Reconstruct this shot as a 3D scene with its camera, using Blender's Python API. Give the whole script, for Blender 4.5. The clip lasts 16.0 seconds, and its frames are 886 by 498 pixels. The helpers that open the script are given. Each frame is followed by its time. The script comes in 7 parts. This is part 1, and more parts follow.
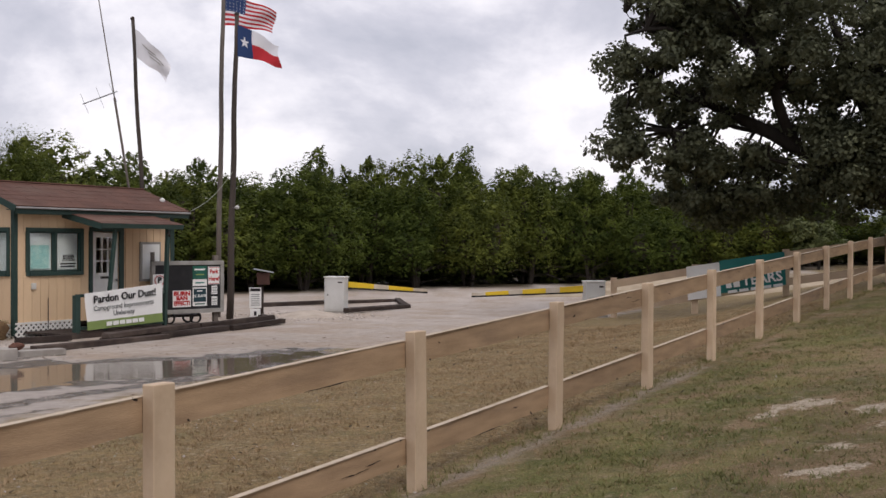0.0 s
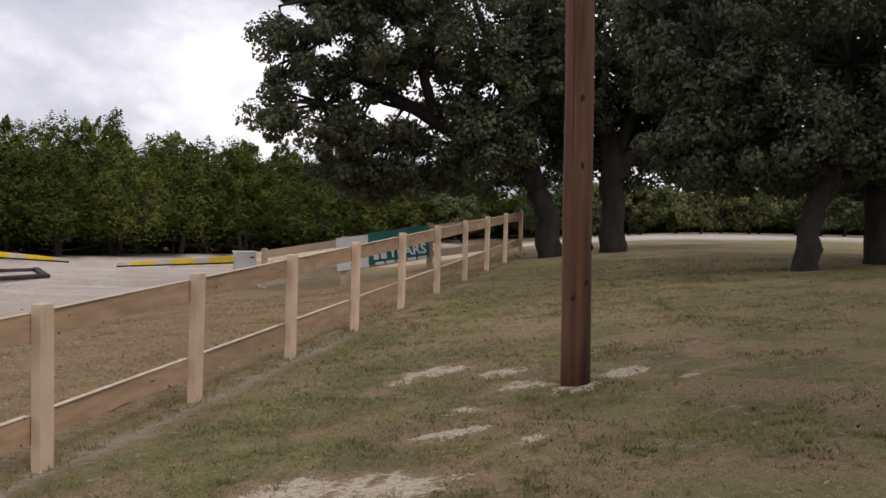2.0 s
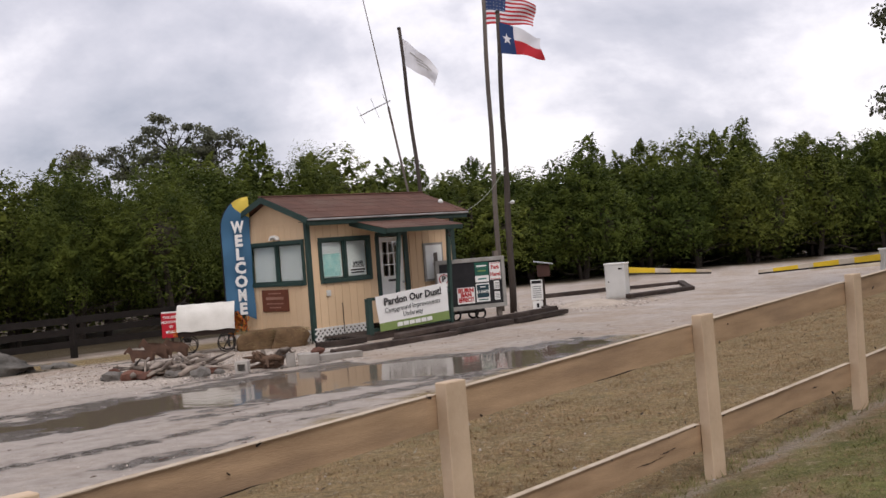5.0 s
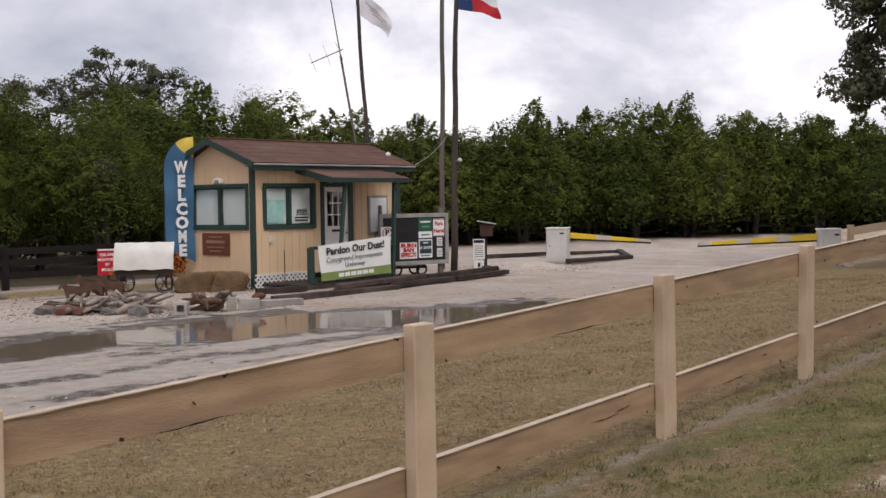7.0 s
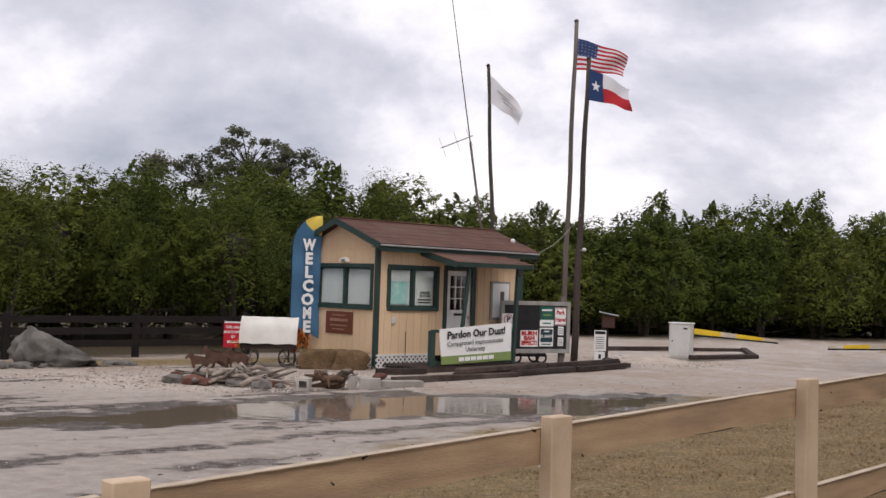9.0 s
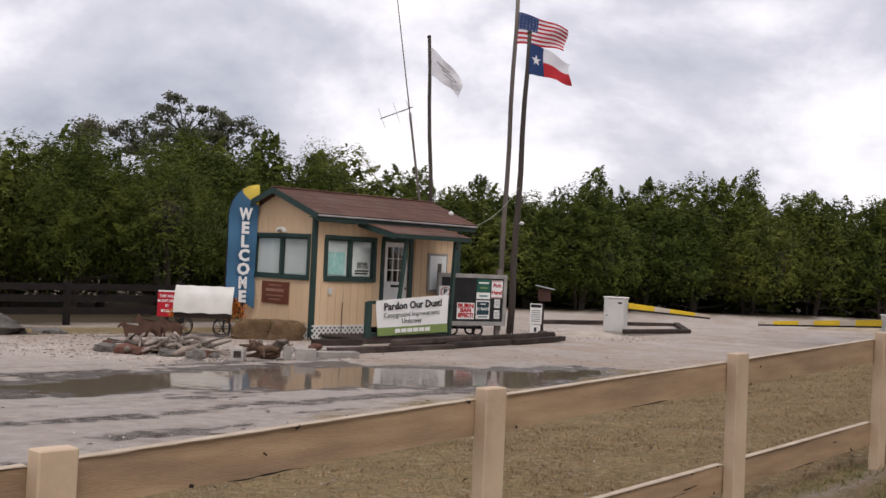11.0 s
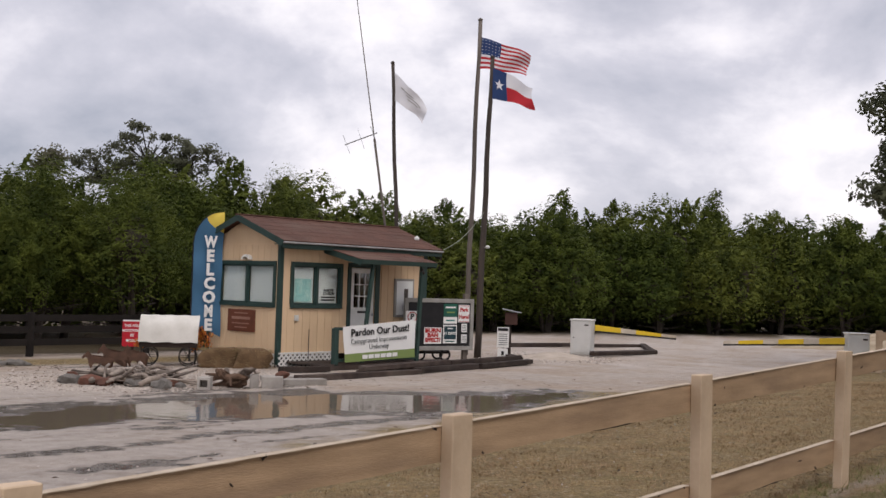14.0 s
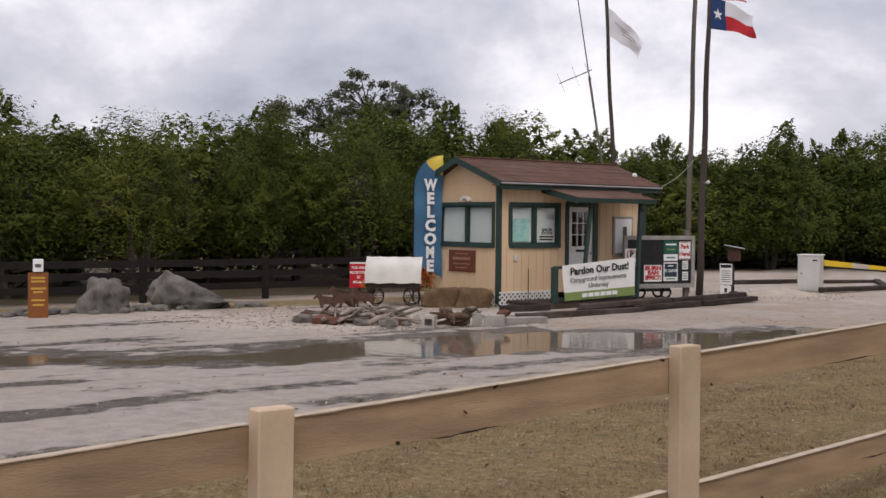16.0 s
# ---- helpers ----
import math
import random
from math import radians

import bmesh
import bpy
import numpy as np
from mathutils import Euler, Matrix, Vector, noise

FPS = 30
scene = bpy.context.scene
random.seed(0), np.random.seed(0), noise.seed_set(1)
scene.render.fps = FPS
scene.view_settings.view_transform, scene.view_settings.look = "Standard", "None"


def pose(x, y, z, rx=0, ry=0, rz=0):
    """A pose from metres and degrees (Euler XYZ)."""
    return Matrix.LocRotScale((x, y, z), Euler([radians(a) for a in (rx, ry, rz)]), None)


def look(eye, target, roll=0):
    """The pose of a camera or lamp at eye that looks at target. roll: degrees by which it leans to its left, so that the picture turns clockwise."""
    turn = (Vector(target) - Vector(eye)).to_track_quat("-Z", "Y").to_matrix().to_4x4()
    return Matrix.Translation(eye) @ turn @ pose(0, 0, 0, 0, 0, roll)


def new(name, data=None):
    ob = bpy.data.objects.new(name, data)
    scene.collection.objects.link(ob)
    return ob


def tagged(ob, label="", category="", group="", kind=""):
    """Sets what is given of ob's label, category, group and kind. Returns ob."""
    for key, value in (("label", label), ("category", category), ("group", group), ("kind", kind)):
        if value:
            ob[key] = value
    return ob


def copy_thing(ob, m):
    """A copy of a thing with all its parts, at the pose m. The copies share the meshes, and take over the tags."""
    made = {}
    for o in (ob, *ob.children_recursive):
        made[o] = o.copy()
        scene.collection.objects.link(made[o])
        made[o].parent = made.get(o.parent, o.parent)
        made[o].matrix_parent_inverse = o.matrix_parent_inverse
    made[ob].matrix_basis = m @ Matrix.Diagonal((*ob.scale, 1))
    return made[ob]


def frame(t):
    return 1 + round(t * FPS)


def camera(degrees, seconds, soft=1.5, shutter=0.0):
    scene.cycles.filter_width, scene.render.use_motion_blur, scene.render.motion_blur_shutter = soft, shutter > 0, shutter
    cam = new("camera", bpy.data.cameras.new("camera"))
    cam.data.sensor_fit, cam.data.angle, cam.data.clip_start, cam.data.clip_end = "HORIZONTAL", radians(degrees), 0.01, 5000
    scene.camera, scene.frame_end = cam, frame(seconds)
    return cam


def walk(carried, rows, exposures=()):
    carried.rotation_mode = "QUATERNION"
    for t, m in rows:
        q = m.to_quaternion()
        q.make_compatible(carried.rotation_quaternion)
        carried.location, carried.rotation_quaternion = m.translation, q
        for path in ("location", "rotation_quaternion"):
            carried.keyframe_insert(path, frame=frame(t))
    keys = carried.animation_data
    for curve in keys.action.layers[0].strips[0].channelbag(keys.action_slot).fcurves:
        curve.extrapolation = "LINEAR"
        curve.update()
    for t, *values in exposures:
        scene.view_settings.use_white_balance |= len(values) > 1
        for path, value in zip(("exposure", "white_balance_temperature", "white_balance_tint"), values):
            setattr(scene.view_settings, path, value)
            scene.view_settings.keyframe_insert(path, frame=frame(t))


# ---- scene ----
cam = camera(42.40, 16.0)
PATH = [
    (0, pose(-0.000, -0.000, 1.600, 89.80, -0.14, 0.00)),
    (0.5, pose(0.027, 0.001, 1.625, 89.14, -0.29, -5.14)),
    (1, pose(0.072, -0.003, 1.621, 88.80, -1.65, -12.96)),
    (1.5, pose(0.112, -0.019, 1.613, 88.82, -1.97, -17.37)),
    (2, pose(0.109, -0.026, 1.612, 88.52, -1.25, -17.13)),
    (2.5, pose(0.104, -0.010, 1.610, 88.02, 0.25, -14.43)),
    (3, pose(0.088, 0.014, 1.611, 89.51, 1.92, -8.85)),
    (3.5, pose(0.061, -0.016, 1.590, 88.50, 2.49, -3.09)),
    (4, pose(0.078, -0.080, 1.623, 87.41, 4.22, 6.46)),
    (4.5, pose(0.003, -0.029, 1.615, 88.95, 3.93, 12.09)),
    (4.7, pose(0.004, -0.005, 1.614, 89.74, 4.36, 13.86)),
    (6.8, pose(-0.187, 0.072, 1.534, 88.23, 2.18, 11.50)),
    (7, pose(-0.228, 0.068, 1.527, 87.55, 0.84, 10.64)),
    (7.5, pose(-0.339, 0.083, 1.516, 87.86, -1.15, 13.06)),
    (8, pose(-0.396, 0.064, 1.531, 87.54, -3.83, 13.76)),
    (8.5, pose(-0.384, 0.067, 1.546, 90.39, -1.40, 16.69)),
    (9, pose(-0.371, 0.078, 1.535, 91.80, -1.86, 16.48)),
    (9.5, pose(-0.377, 0.122, 1.547, 91.90, -2.14, 15.46)),
    (10, pose(-0.373, 0.155, 1.545, 90.80, -2.62, 14.34)),
    (10.2, pose(-0.374, 0.135, 1.542, 90.36, -2.63, 13.36)),
    (12.5, pose(-0.363, 0.092, 1.516, 91.28, -2.78, 13.34)),
    (13, pose(-0.352, 0.098, 1.543, 91.55, -2.40, 13.05)),
    (13.5, pose(-0.343, 0.089, 1.547, 91.74, -1.99, 12.33)),
    (14, pose(-0.353, 0.075, 1.545, 91.80, -1.80, 11.70)),
    (14.5, pose(-0.356, 0.098, 1.522, 91.94, -1.26, 11.48)),
    (15, pose(-0.357, 0.070, 1.537, 91.63, -0.22, 11.66)),
    (15.5, pose(-0.357, 0.042, 1.534, 90.49, 0.44, 11.76)),
    (15.8, pose(-0.360, 0.020, 1.530, 89.30, 0.10, 15.45)),
    (16, pose(-0.370, -0.010, 1.510, 88.62, -0.50, 22.50)),
]
walk(cam, PATH, [(0, 0.12, 6500, 15.5), (1.5, 0.15, 6500, 15.5), (2.5, 0.24, 6550, 15.5), (4, 0.23, 6550, 15.5), (7, 0.2, 6550, 15.5), (10.2, 0.18, 6550, 15.5), (12.5, 0.13, 6550, 15.5), (16, 0.11, 6550, 15.5)])

# ---------------------------------------------------------------- world, sun
world = bpy.data.worlds.new("sky")
scene.world = world
world.use_nodes = True
wn, wl = world.node_tree.nodes, world.node_tree.links


def wnode(kind, **values):
    n = wn.new(kind)
    for k, v in values.items():
        n.inputs[int(k[1:])].default_value = v
    return n


def wmath(op, a, b=0.0):
    n = wn.new("ShaderNodeMath")
    n.operation = op
    for i, v in enumerate((a, b)):
        if isinstance(v, (int, float)):
            n.inputs[i].default_value = v
        else:
            wl.new(v, n.inputs[i])
    return n.outputs[0]


SUN_ELEV, SUN_AZ = 52.0, 150.0
sky = wn.new("ShaderNodeTexSky")
sky.sky_type, sky.sun_disc = "NISHITA", False
sky.sun_elevation, sky.sun_rotation = radians(SUN_ELEV), radians(SUN_AZ)
skymul = wn.new("ShaderNodeVectorMath")
skymul.operation = "SCALE"
skymul.inputs["Scale"].default_value = 0.1
wl.new(sky.outputs[0], skymul.inputs[0])
coord = wn.new("ShaderNodeTexCoord")
sep = wn.new("ShaderNodeSeparateXYZ")
wl.new(coord.outputs["Generated"], sep.inputs[0])
zz = wmath("ADD", wmath("MAXIMUM", sep.outputs[2], 0.0), 0.55)
comb = wn.new("ShaderNodeCombineXYZ")
wl.new(wmath("DIVIDE", sep.outputs[0], zz), comb.inputs[0])
wl.new(wmath("DIVIDE", sep.outputs[1], zz), comb.inputs[1])
comb.inputs[2].default_value = 7.3
n1 = wn.new("ShaderNodeTexNoise")
n1.inputs["Scale"].default_value, n1.inputs["Detail"].default_value, n1.inputs["Roughness"].default_value = 2.5, 7.0, 0.56
n1.inputs["Distortion"].default_value = 0.15
wl.new(comb.outputs[0], n1.inputs["Vector"])
ramp = wn.new("ShaderNodeValToRGB")
els = ramp.color_ramp.elements
els[0].position, els[0].color = 0.31, (0.38, 0.41, 0.48, 1)
els[1].position, els[1].color = 0.585, (1.0, 0.99, 1.0, 1)
e = els.new(0.465)
e.color = (0.64, 0.65, 0.71, 1)
e = els.new(0.53)
e.color = (0.84, 0.84, 0.88, 1)
wl.new(n1.outputs[0], ramp.inputs[0])
mixw = wn.new("ShaderNodeMix")
mixw.data_type = "RGBA"
mixw.inputs[0].default_value = 0.92
wl.new(skymul.outputs[0], mixw.inputs[6])
wl.new(ramp.outputs[0], mixw.inputs[7])
wl.new(mixw.outputs[2], wn["Background"].inputs[0])
wn["Background"].inputs[1].default_value = 1.0

sun = new("sun", bpy.data.lights.new("sun", "SUN"))
sun.data.energy, sun.data.angle, sun.data.color = 1.1, radians(25), (1.0, 0.95, 0.88)
sun_dir = Vector((math.sin(radians(SUN_AZ)) * math.cos(radians(SUN_ELEV)), math.cos(radians(SUN_AZ)) * math.cos(radians(SUN_ELEV)), math.sin(radians(SUN_ELEV))))
sun.matrix_world = look(sun_dir * 60, (0, 0, 0))
scene.view_settings.exposure = 0.0


# ---------------------------------------------------------------- materials
def material(name, col, col2=None, rough=0.7, scale=6.0, fine=60.0, bump=0.15, metal=0.0, stretch=(1, 1, 1), island=0.0, objvar=0.0, spec=0.3, dirt=None, dirt_amount=0.3, world_space=False):
    """Two scales of noise between two colours, relief, optional stains, and a random shift per piece."""
    m = bpy.data.materials.new(name)
    m.use_nodes = True
    nt = m.node_tree
    N, L = nt.nodes, nt.links
    bs = N["Principled BSDF"]
    bs.inputs["Roughness"].default_value, bs.inputs["Metallic"].default_value = rough, metal
    bs.inputs["Specular IOR Level"].default_value = spec
    tc = N.new("ShaderNodeTexCoord")
    mp = N.new("ShaderNodeMapping")
    mp.inputs["Scale"].default_value = stretch
    if world_space:
        gm = N.new("ShaderNodeNewGeometry")
        L.new(gm.outputs["Position"], mp.inputs[0])
    else:
        L.new(tc.outputs["Object"], mp.inputs[0])
    big, small = N.new("ShaderNodeTexNoise"), N.new("ShaderNodeTexNoise")
    for n, s, d in ((big, scale, 4.0), (small, fine, 3.0)):
        n.inputs["Scale"].default_value, n.inputs["Detail"].default_value = s, d
        L.new(mp.outputs[0], n.inputs["Vector"])
    mix = N.new("ShaderNodeMix")
    mix.data_type = "RGBA"
    col2 = col2 or tuple(c * 0.72 for c in col)
    mix.inputs[6].default_value, mix.inputs[7].default_value = (*col, 1), (*col2, 1)
    add = N.new("ShaderNodeMath")
    add.operation = "MULTIPLY_ADD"
    L.new(small.outputs[0], add.inputs[0])
    add.inputs[1].default_value = 0.6
    sub = N.new("ShaderNodeMapRange")
    sub.inputs[1].default_value, sub.inputs[2].default_value, sub.inputs[3].default_value, sub.inputs[4].default_value = 0.3, 0.7, -0.3, 0.7
    L.new(big.outputs[0], sub.inputs[0])
    L.new(sub.outputs[0], add.inputs[2])
    add.use_clamp = True
    L.new(add.outputs[0], mix.inputs[0])
    out = mix.outputs[2]
    if dirt:
        dn = N.new("ShaderNodeTexNoise")
        dn.inputs["Scale"].default_value, dn.inputs["Detail"].default_value = scale * 0.45, 8.0
        L.new(mp.outputs[0], dn.inputs["Vector"])
        dr = N.new("ShaderNodeMapRange")
        dr.inputs[1].default_value, dr.inputs[2].default_value = 0.52, 0.72
        dr.inputs[4].default_value = dirt_amount
        L.new(dn.outputs[0], dr.inputs[0])
        dm = N.new("ShaderNodeMix")
        dm.data_type = "RGBA"
        dm.inputs[7].default_value = (*dirt, 1)
        L.new(dr.outputs[0], dm.inputs[0])
        L.new(out, dm.inputs[6])
        out = dm.outputs[2]
    if island or objvar:
        rnd = N.new("ShaderNodeNewGeometry").outputs["Random Per Island"] if island else N.new("ShaderNodeObjectInfo").outputs["Random"]
        hs = N.new("ShaderNodeHueSaturation")
        mr = N.new("ShaderNodeMapRange")
        amount = island or objvar
        mr.inputs[3].default_value, mr.inputs[4].default_value = 1 - amount, 1 + amount
        L.new(rnd, mr.inputs[0])
        L.new(mr.outputs[0], hs.inputs["Value"])
        L.new(out, hs.inputs["Color"])
        out = hs.outputs[0]
    L.new(out, bs.inputs["Base Color"])
    if bump:
        bp = N.new("ShaderNodeBump")
        bp.inputs["Strength"].default_value = bump
        bp.inputs["Distance"].default_value = 0.01
        L.new(small.outputs[0], bp.inputs["Height"])
        L.new(bp.outputs[0], bs.inputs["Normal"])
    return m


def leaf_material(name, dark, light, through_light=0.22, gloss=0.25, single=0.3, clump=0.7, clump_scale=1.6, hue=0.03, value=0.22):
    """Leaf colour between two greens: a little by blade, more by clump, and a shift of hue and value from tree to tree."""
    m = bpy.data.materials.new(name)
    m.use_nodes = True
    N, L = m.node_tree.nodes, m.node_tree.links
    bs = N["Principled BSDF"]
    bs.inputs["Roughness"].default_value, bs.inputs["Specular IOR Level"].default_value = 0.6, gloss
    gm, oi = N.new("ShaderNodeNewGeometry"), N.new("ShaderNodeObjectInfo")
    no = N.new("ShaderNodeTexNoise")
    no.inputs["Scale"].default_value, no.inputs["Detail"].default_value = clump_scale, 4.0
    L.new(gm.outputs["Position"], no.inputs["Vector"])
    a = N.new("ShaderNodeMath")
    a.operation = "MULTIPLY_ADD"
    L.new(gm.outputs["Random Per Island"], a.inputs[0])
    a.inputs[1].default_value = single
    mr = N.new("ShaderNodeMapRange")
    mr.inputs[1].default_value, mr.inputs[2].default_value, mr.inputs[4].default_value = 0.34, 0.66, clump
    L.new(no.outputs[0], mr.inputs[0])
    L.new(mr.outputs[0], a.inputs[2])
    mix = N.new("ShaderNodeMix")
    mix.data_type = "RGBA"
    mix.inputs[6].default_value, mix.inputs[7].default_value = (*dark, 1), (*light, 1)
    L.new(a.outputs[0], mix.inputs[0])
    hs = N.new("ShaderNodeHueSaturation")
    for key, lo, hi in (("Value", 1 - value, 1 + value), ("Hue", .5 + hue, .5 - hue)):
        mv = N.new("ShaderNodeMapRange")
        mv.inputs[3].default_value, mv.inputs[4].default_value = lo, hi
        L.new(oi.outputs["Random"], mv.inputs[0])
        L.new(mv.outputs[0], hs.inputs[key])
    L.new(mix.outputs[2], hs.inputs["Color"])
    L.new(hs.outputs[0], bs.inputs["Base Color"])
    tr = N.new("ShaderNodeBsdfTranslucent")
    L.new(hs.outputs[0], tr.inputs[0])
    ms = N.new("ShaderNodeMixShader")
    ms.inputs[0].default_value = through_light
    L.new(bs.outputs[0], ms.inputs[1])
    L.new(tr.outputs[0], ms.inputs[2])
    L.new(ms.outputs[0], N["Material Output"].inputs[0])
    return m


# Same tan paint twice: M_rail is darker for the rails' shaded, weathered faces.
M_rail = material("tan_paint_shaded_rail", (0.395, 0.270, 0.165), (0.275, 0.184, 0.110), 0.7, 2.5, 30, 0.3, stretch=(1, 1, 6), objvar=0.10, dirt=(0.17, 0.115, 0.078), dirt_amount=0.6)
M_fence = material("tan_paint", (0.62, 0.475, 0.335), (0.53, 0.395, 0.270), 0.65, 2.5, 35, 0.2, stretch=(1, 1, 1), objvar=0.08, dirt=(0.16, 0.11, 0.07), dirt_amount=0.35)
M_skylit = material("pale_skylit_edge", (0.56, 0.47, 0.37), (0.42, 0.33, 0.24), 0.8, 8, 60, 0.2)
M_knot = material("dark_chipped_wood", (0.03, 0.02, 0.015), None, 0.9)
M_siding = material("tan_siding", (0.72, 0.525, 0.335), (0.63, 0.45, 0.28), 0.7, 1.2, 30, 0.12, stretch=(1, 1, 0.25), objvar=0.03, dirt=(0.40, 0.26, 0.15), dirt_amount=0.3)
M_green = material("green_trim", (0.030, 0.060, 0.052), (0.022, 0.044, 0.038), 0.5, 3, 40, 0.1)
M_roof = material("brown_shingle", (0.128, 0.062, 0.044), (0.082, 0.041, 0.031), 0.9, 1.6, 45, 0.5, objvar=0.05, dirt=(0.15, 0.11, 0.085), dirt_amount=0.45, world_space=True)
M_white = material("white_paint", (0.78, 0.77, 0.74), (0.66, 0.65, 0.62), 0.5, 3, 40, 0.05)
M_gutter = material("gutter_metal", (0.36, 0.35, 0.34), (0.22, 0.215, 0.21), 0.45, 3, 40, 0.05)
M_dark = material("inside_shade", (0.02, 0.02, 0.02), None, 0.8)
M_black = material("black_panel", (0.012, 0.012, 0.014), (0.02, 0.02, 0.022), 0.5)
M_blind = material("window_blind", (0.80, 0.81, 0.79), (0.72, 0.73, 0.71), 0.8, 1.5, 60, 0.05)
M_map = material("map_poster", (0.25, 0.52, 0.50), (0.50, 0.68, 0.62), 0.7, 8, 30, 0)
M_timber = material("old_tie", (0.062, 0.044, 0.036), (0.026, 0.019, 0.016), 0.9, 4, 50, 0.6, stretch=(0.3, 1, 1), objvar=0.25, dirt=(0.15, 0.12, 0.10), dirt_amount=0.35)
M_pole = material("creosote_pole", (0.155, 0.072, 0.037), (0.058, 0.026, 0.015), 0.7, 9, 70, 0.6, stretch=(1, 1, 0.07), dirt=(0.022, 0.012, 0.009), dirt_amount=0.75)
M_greywood = material("weathered_pole", (0.17, 0.145, 0.125), (0.10, 0.085, 0.075), 0.85, 5, 60, 0.4, stretch=(1, 1, 0.1))
M_darkpole = material("dark_flagpole", (0.075, 0.060, 0.050), (0.04, 0.032, 0.028), 0.8, 5, 60, 0.4, stretch=(1, 1, 0.1))
M_metal = material("galvanised", (0.45, 0.46, 0.47), (0.34, 0.35, 0.36), 0.4, 6, 60, 0.05, metal=0.6)
M_frame = material("grey_board_frame", (0.33, 0.32, 0.30), (0.24, 0.23, 0.21), 0.8, 5, 60, 0.2)
M_cab = material("white_enamel", (0.62, 0.62, 0.60), (0.54, 0.54, 0.52), 0.45, 2.5, 40, 0.03, dirt=(0.40, 0.37, 0.32), dirt_amount=0.4)
M_yellow = material("yellow_paint", (0.75, 0.52, 0.03), (0.65, 0.44, 0.03), 0.5, 3, 40, 0.05)
M_red = material("red_paint", (0.50, 0.015, 0.03), (0.42, 0.012, 0.025), 0.5, 3, 40, 0.03)
M_redtext = material("red_ink", (0.50, 0.03, 0.03), None, 0.7, bump=0)
M_blackink = material("black_ink", (0.02, 0.02, 0.022), None, 0.7, bump=0)
M_greyink = material("grey_ink", (0.13, 0.14, 0.14), None, 0.7, bump=0)
M_whiteink = material("white_ink", (0.80, 0.80, 0.78), (0.74, 0.74, 0.72), 0.7, bump=0)
M_banner = material("white_vinyl", (0.82, 0.82, 0.80), (0.75, 0.75, 0.73), 0.5, 2, 30, 0.05)
M_lime = material("green_band", (0.22, 0.30, 0.10), (0.19, 0.26, 0.085), 0.5, 2, 30, 0.03)
M_teal = material("teal_vinyl", (0.018, 0.18, 0.165), (0.014, 0.15, 0.137), 0.45, 2, 30, 0.05)
M_dkgreen = material("dark_green_print", (0.02, 0.12, 0.085), None, 0.6, bump=0)
M_navyprint = material("dark_print", (0.02, 0.055, 0.07), None, 0.6, bump=0)
M_blue = material("blue_cloth", (0.055, 0.150, 0.260), (0.045, 0.125, 0.220), 0.75, 2, 80, 0.05)
M_yelcloth = material("yellow_cloth", (0.66, 0.50, 0.08), (0.56, 0.42, 0.07), 0.75, 2, 80, 0.05)
M_flagnavy = material("navy_cloth", (0.025, 0.055, 0.16), (0.02, 0.045, 0.13), 0.8, 3, 80, 0.05)
M_flagred = material("red_cloth", (0.50, 0.03, 0.04), (0.42, 0.025, 0.035), 0.8, 3, 80, 0.05)
M_flagwhite = material("white_cloth", (0.74, 0.74, 0.77), (0.66, 0.66, 0.70), 0.8, 3, 80, 0.05)
M_canvas = material("canvas", (0.72, 0.70, 0.65), (0.58, 0.56, 0.51), 0.85, 3, 50, 0.25, dirt=(0.42, 0.38, 0.33), dirt_amount=0.5)
M_rust = material("rusty_steel", (0.12, 0.066, 0.044), (0.07, 0.040, 0.028), 0.85, 6, 60, 0.3)
M_iron = material("dark_iron", (0.05, 0.042, 0.038), None, 0.7, metal=0.4)
M_hay = material("old_hay", (0.15, 0.095, 0.050), (0.085, 0.052, 0.028), 0.95, 6, 70, 1.0, island=0.35)
M_brownsign = material("brown_sign", (0.16, 0.05, 0.025), (0.12, 0.038, 0.02), 0.6, 4, 50, 0.1)
M_orangesign = material("orange_brown_sign", (0.24, 0.085, 0.022), (0.19, 0.065, 0.018), 0.6, 4, 50, 0.1)
M_gold = material("gold_ink", (0.60, 0.36, 0.06), None, 0.6, bump=0)
M_drift = material("driftwood", (0.31, 0.262, 0.222), (0.10, 0.076, 0.060), 0.9, 5, 55, 0.6, stretch=(1, 1, 0.25), objvar=0.6, dirt=(0.07, 0.055, 0.05), dirt_amount=0.5)
M_blackwood = material("near_black_rail", (0.009, 0.007, 0.006), (0.017, 0.013, 0.011), 0.9, 4, 50, 0.3)
M_stone = material("limestone", (0.185, 0.172, 0.155), (0.070, 0.064, 0.058), 0.95, 2.2, 18, 0.9, dirt=(0.07, 0.068, 0.06), dirt_amount=0.6)
M_redstone = material("red_stone", (0.15, 0.068, 0.046), (0.09, 0.045, 0.034), 0.95, 4, 30, 0.6, objvar=0.3)
M_greystone = material("grey_stone", (0.18, 0.165, 0.15), (0.085, 0.078, 0.070), 0.95, 4, 30, 0.6, objvar=0.3)
M_concrete = material("concrete_block", (0.42, 0.39, 0.355), (0.28, 0.255, 0.23), 0.95, 5, 60, 0.5, objvar=0.15)
M_pebble = material("pebbles", (0.53, 0.475, 0.425), (0.36, 0.31, 0.27), 0.95, 5, 60, 0.3, island=0.35)
M_bark = material("oak_bark", (0.042, 0.035, 0.029), (0.019, 0.016, 0.013), 0.95, 5, 22, 1.0, stretch=(1, 1, 0.3))
M_cedarbark = material("cedar_bark", (0.080, 0.064, 0.052), (0.036, 0.029, 0.024), 0.95, 5, 30, 0.8, stretch=(1, 1, 0.2))
M_cedar = leaf_material("cedar_leaf", (0.032, 0.048, 0.013), (0.136, 0.164, 0.032), 0.26, 0.06, .10, .88, 1.7, .014)
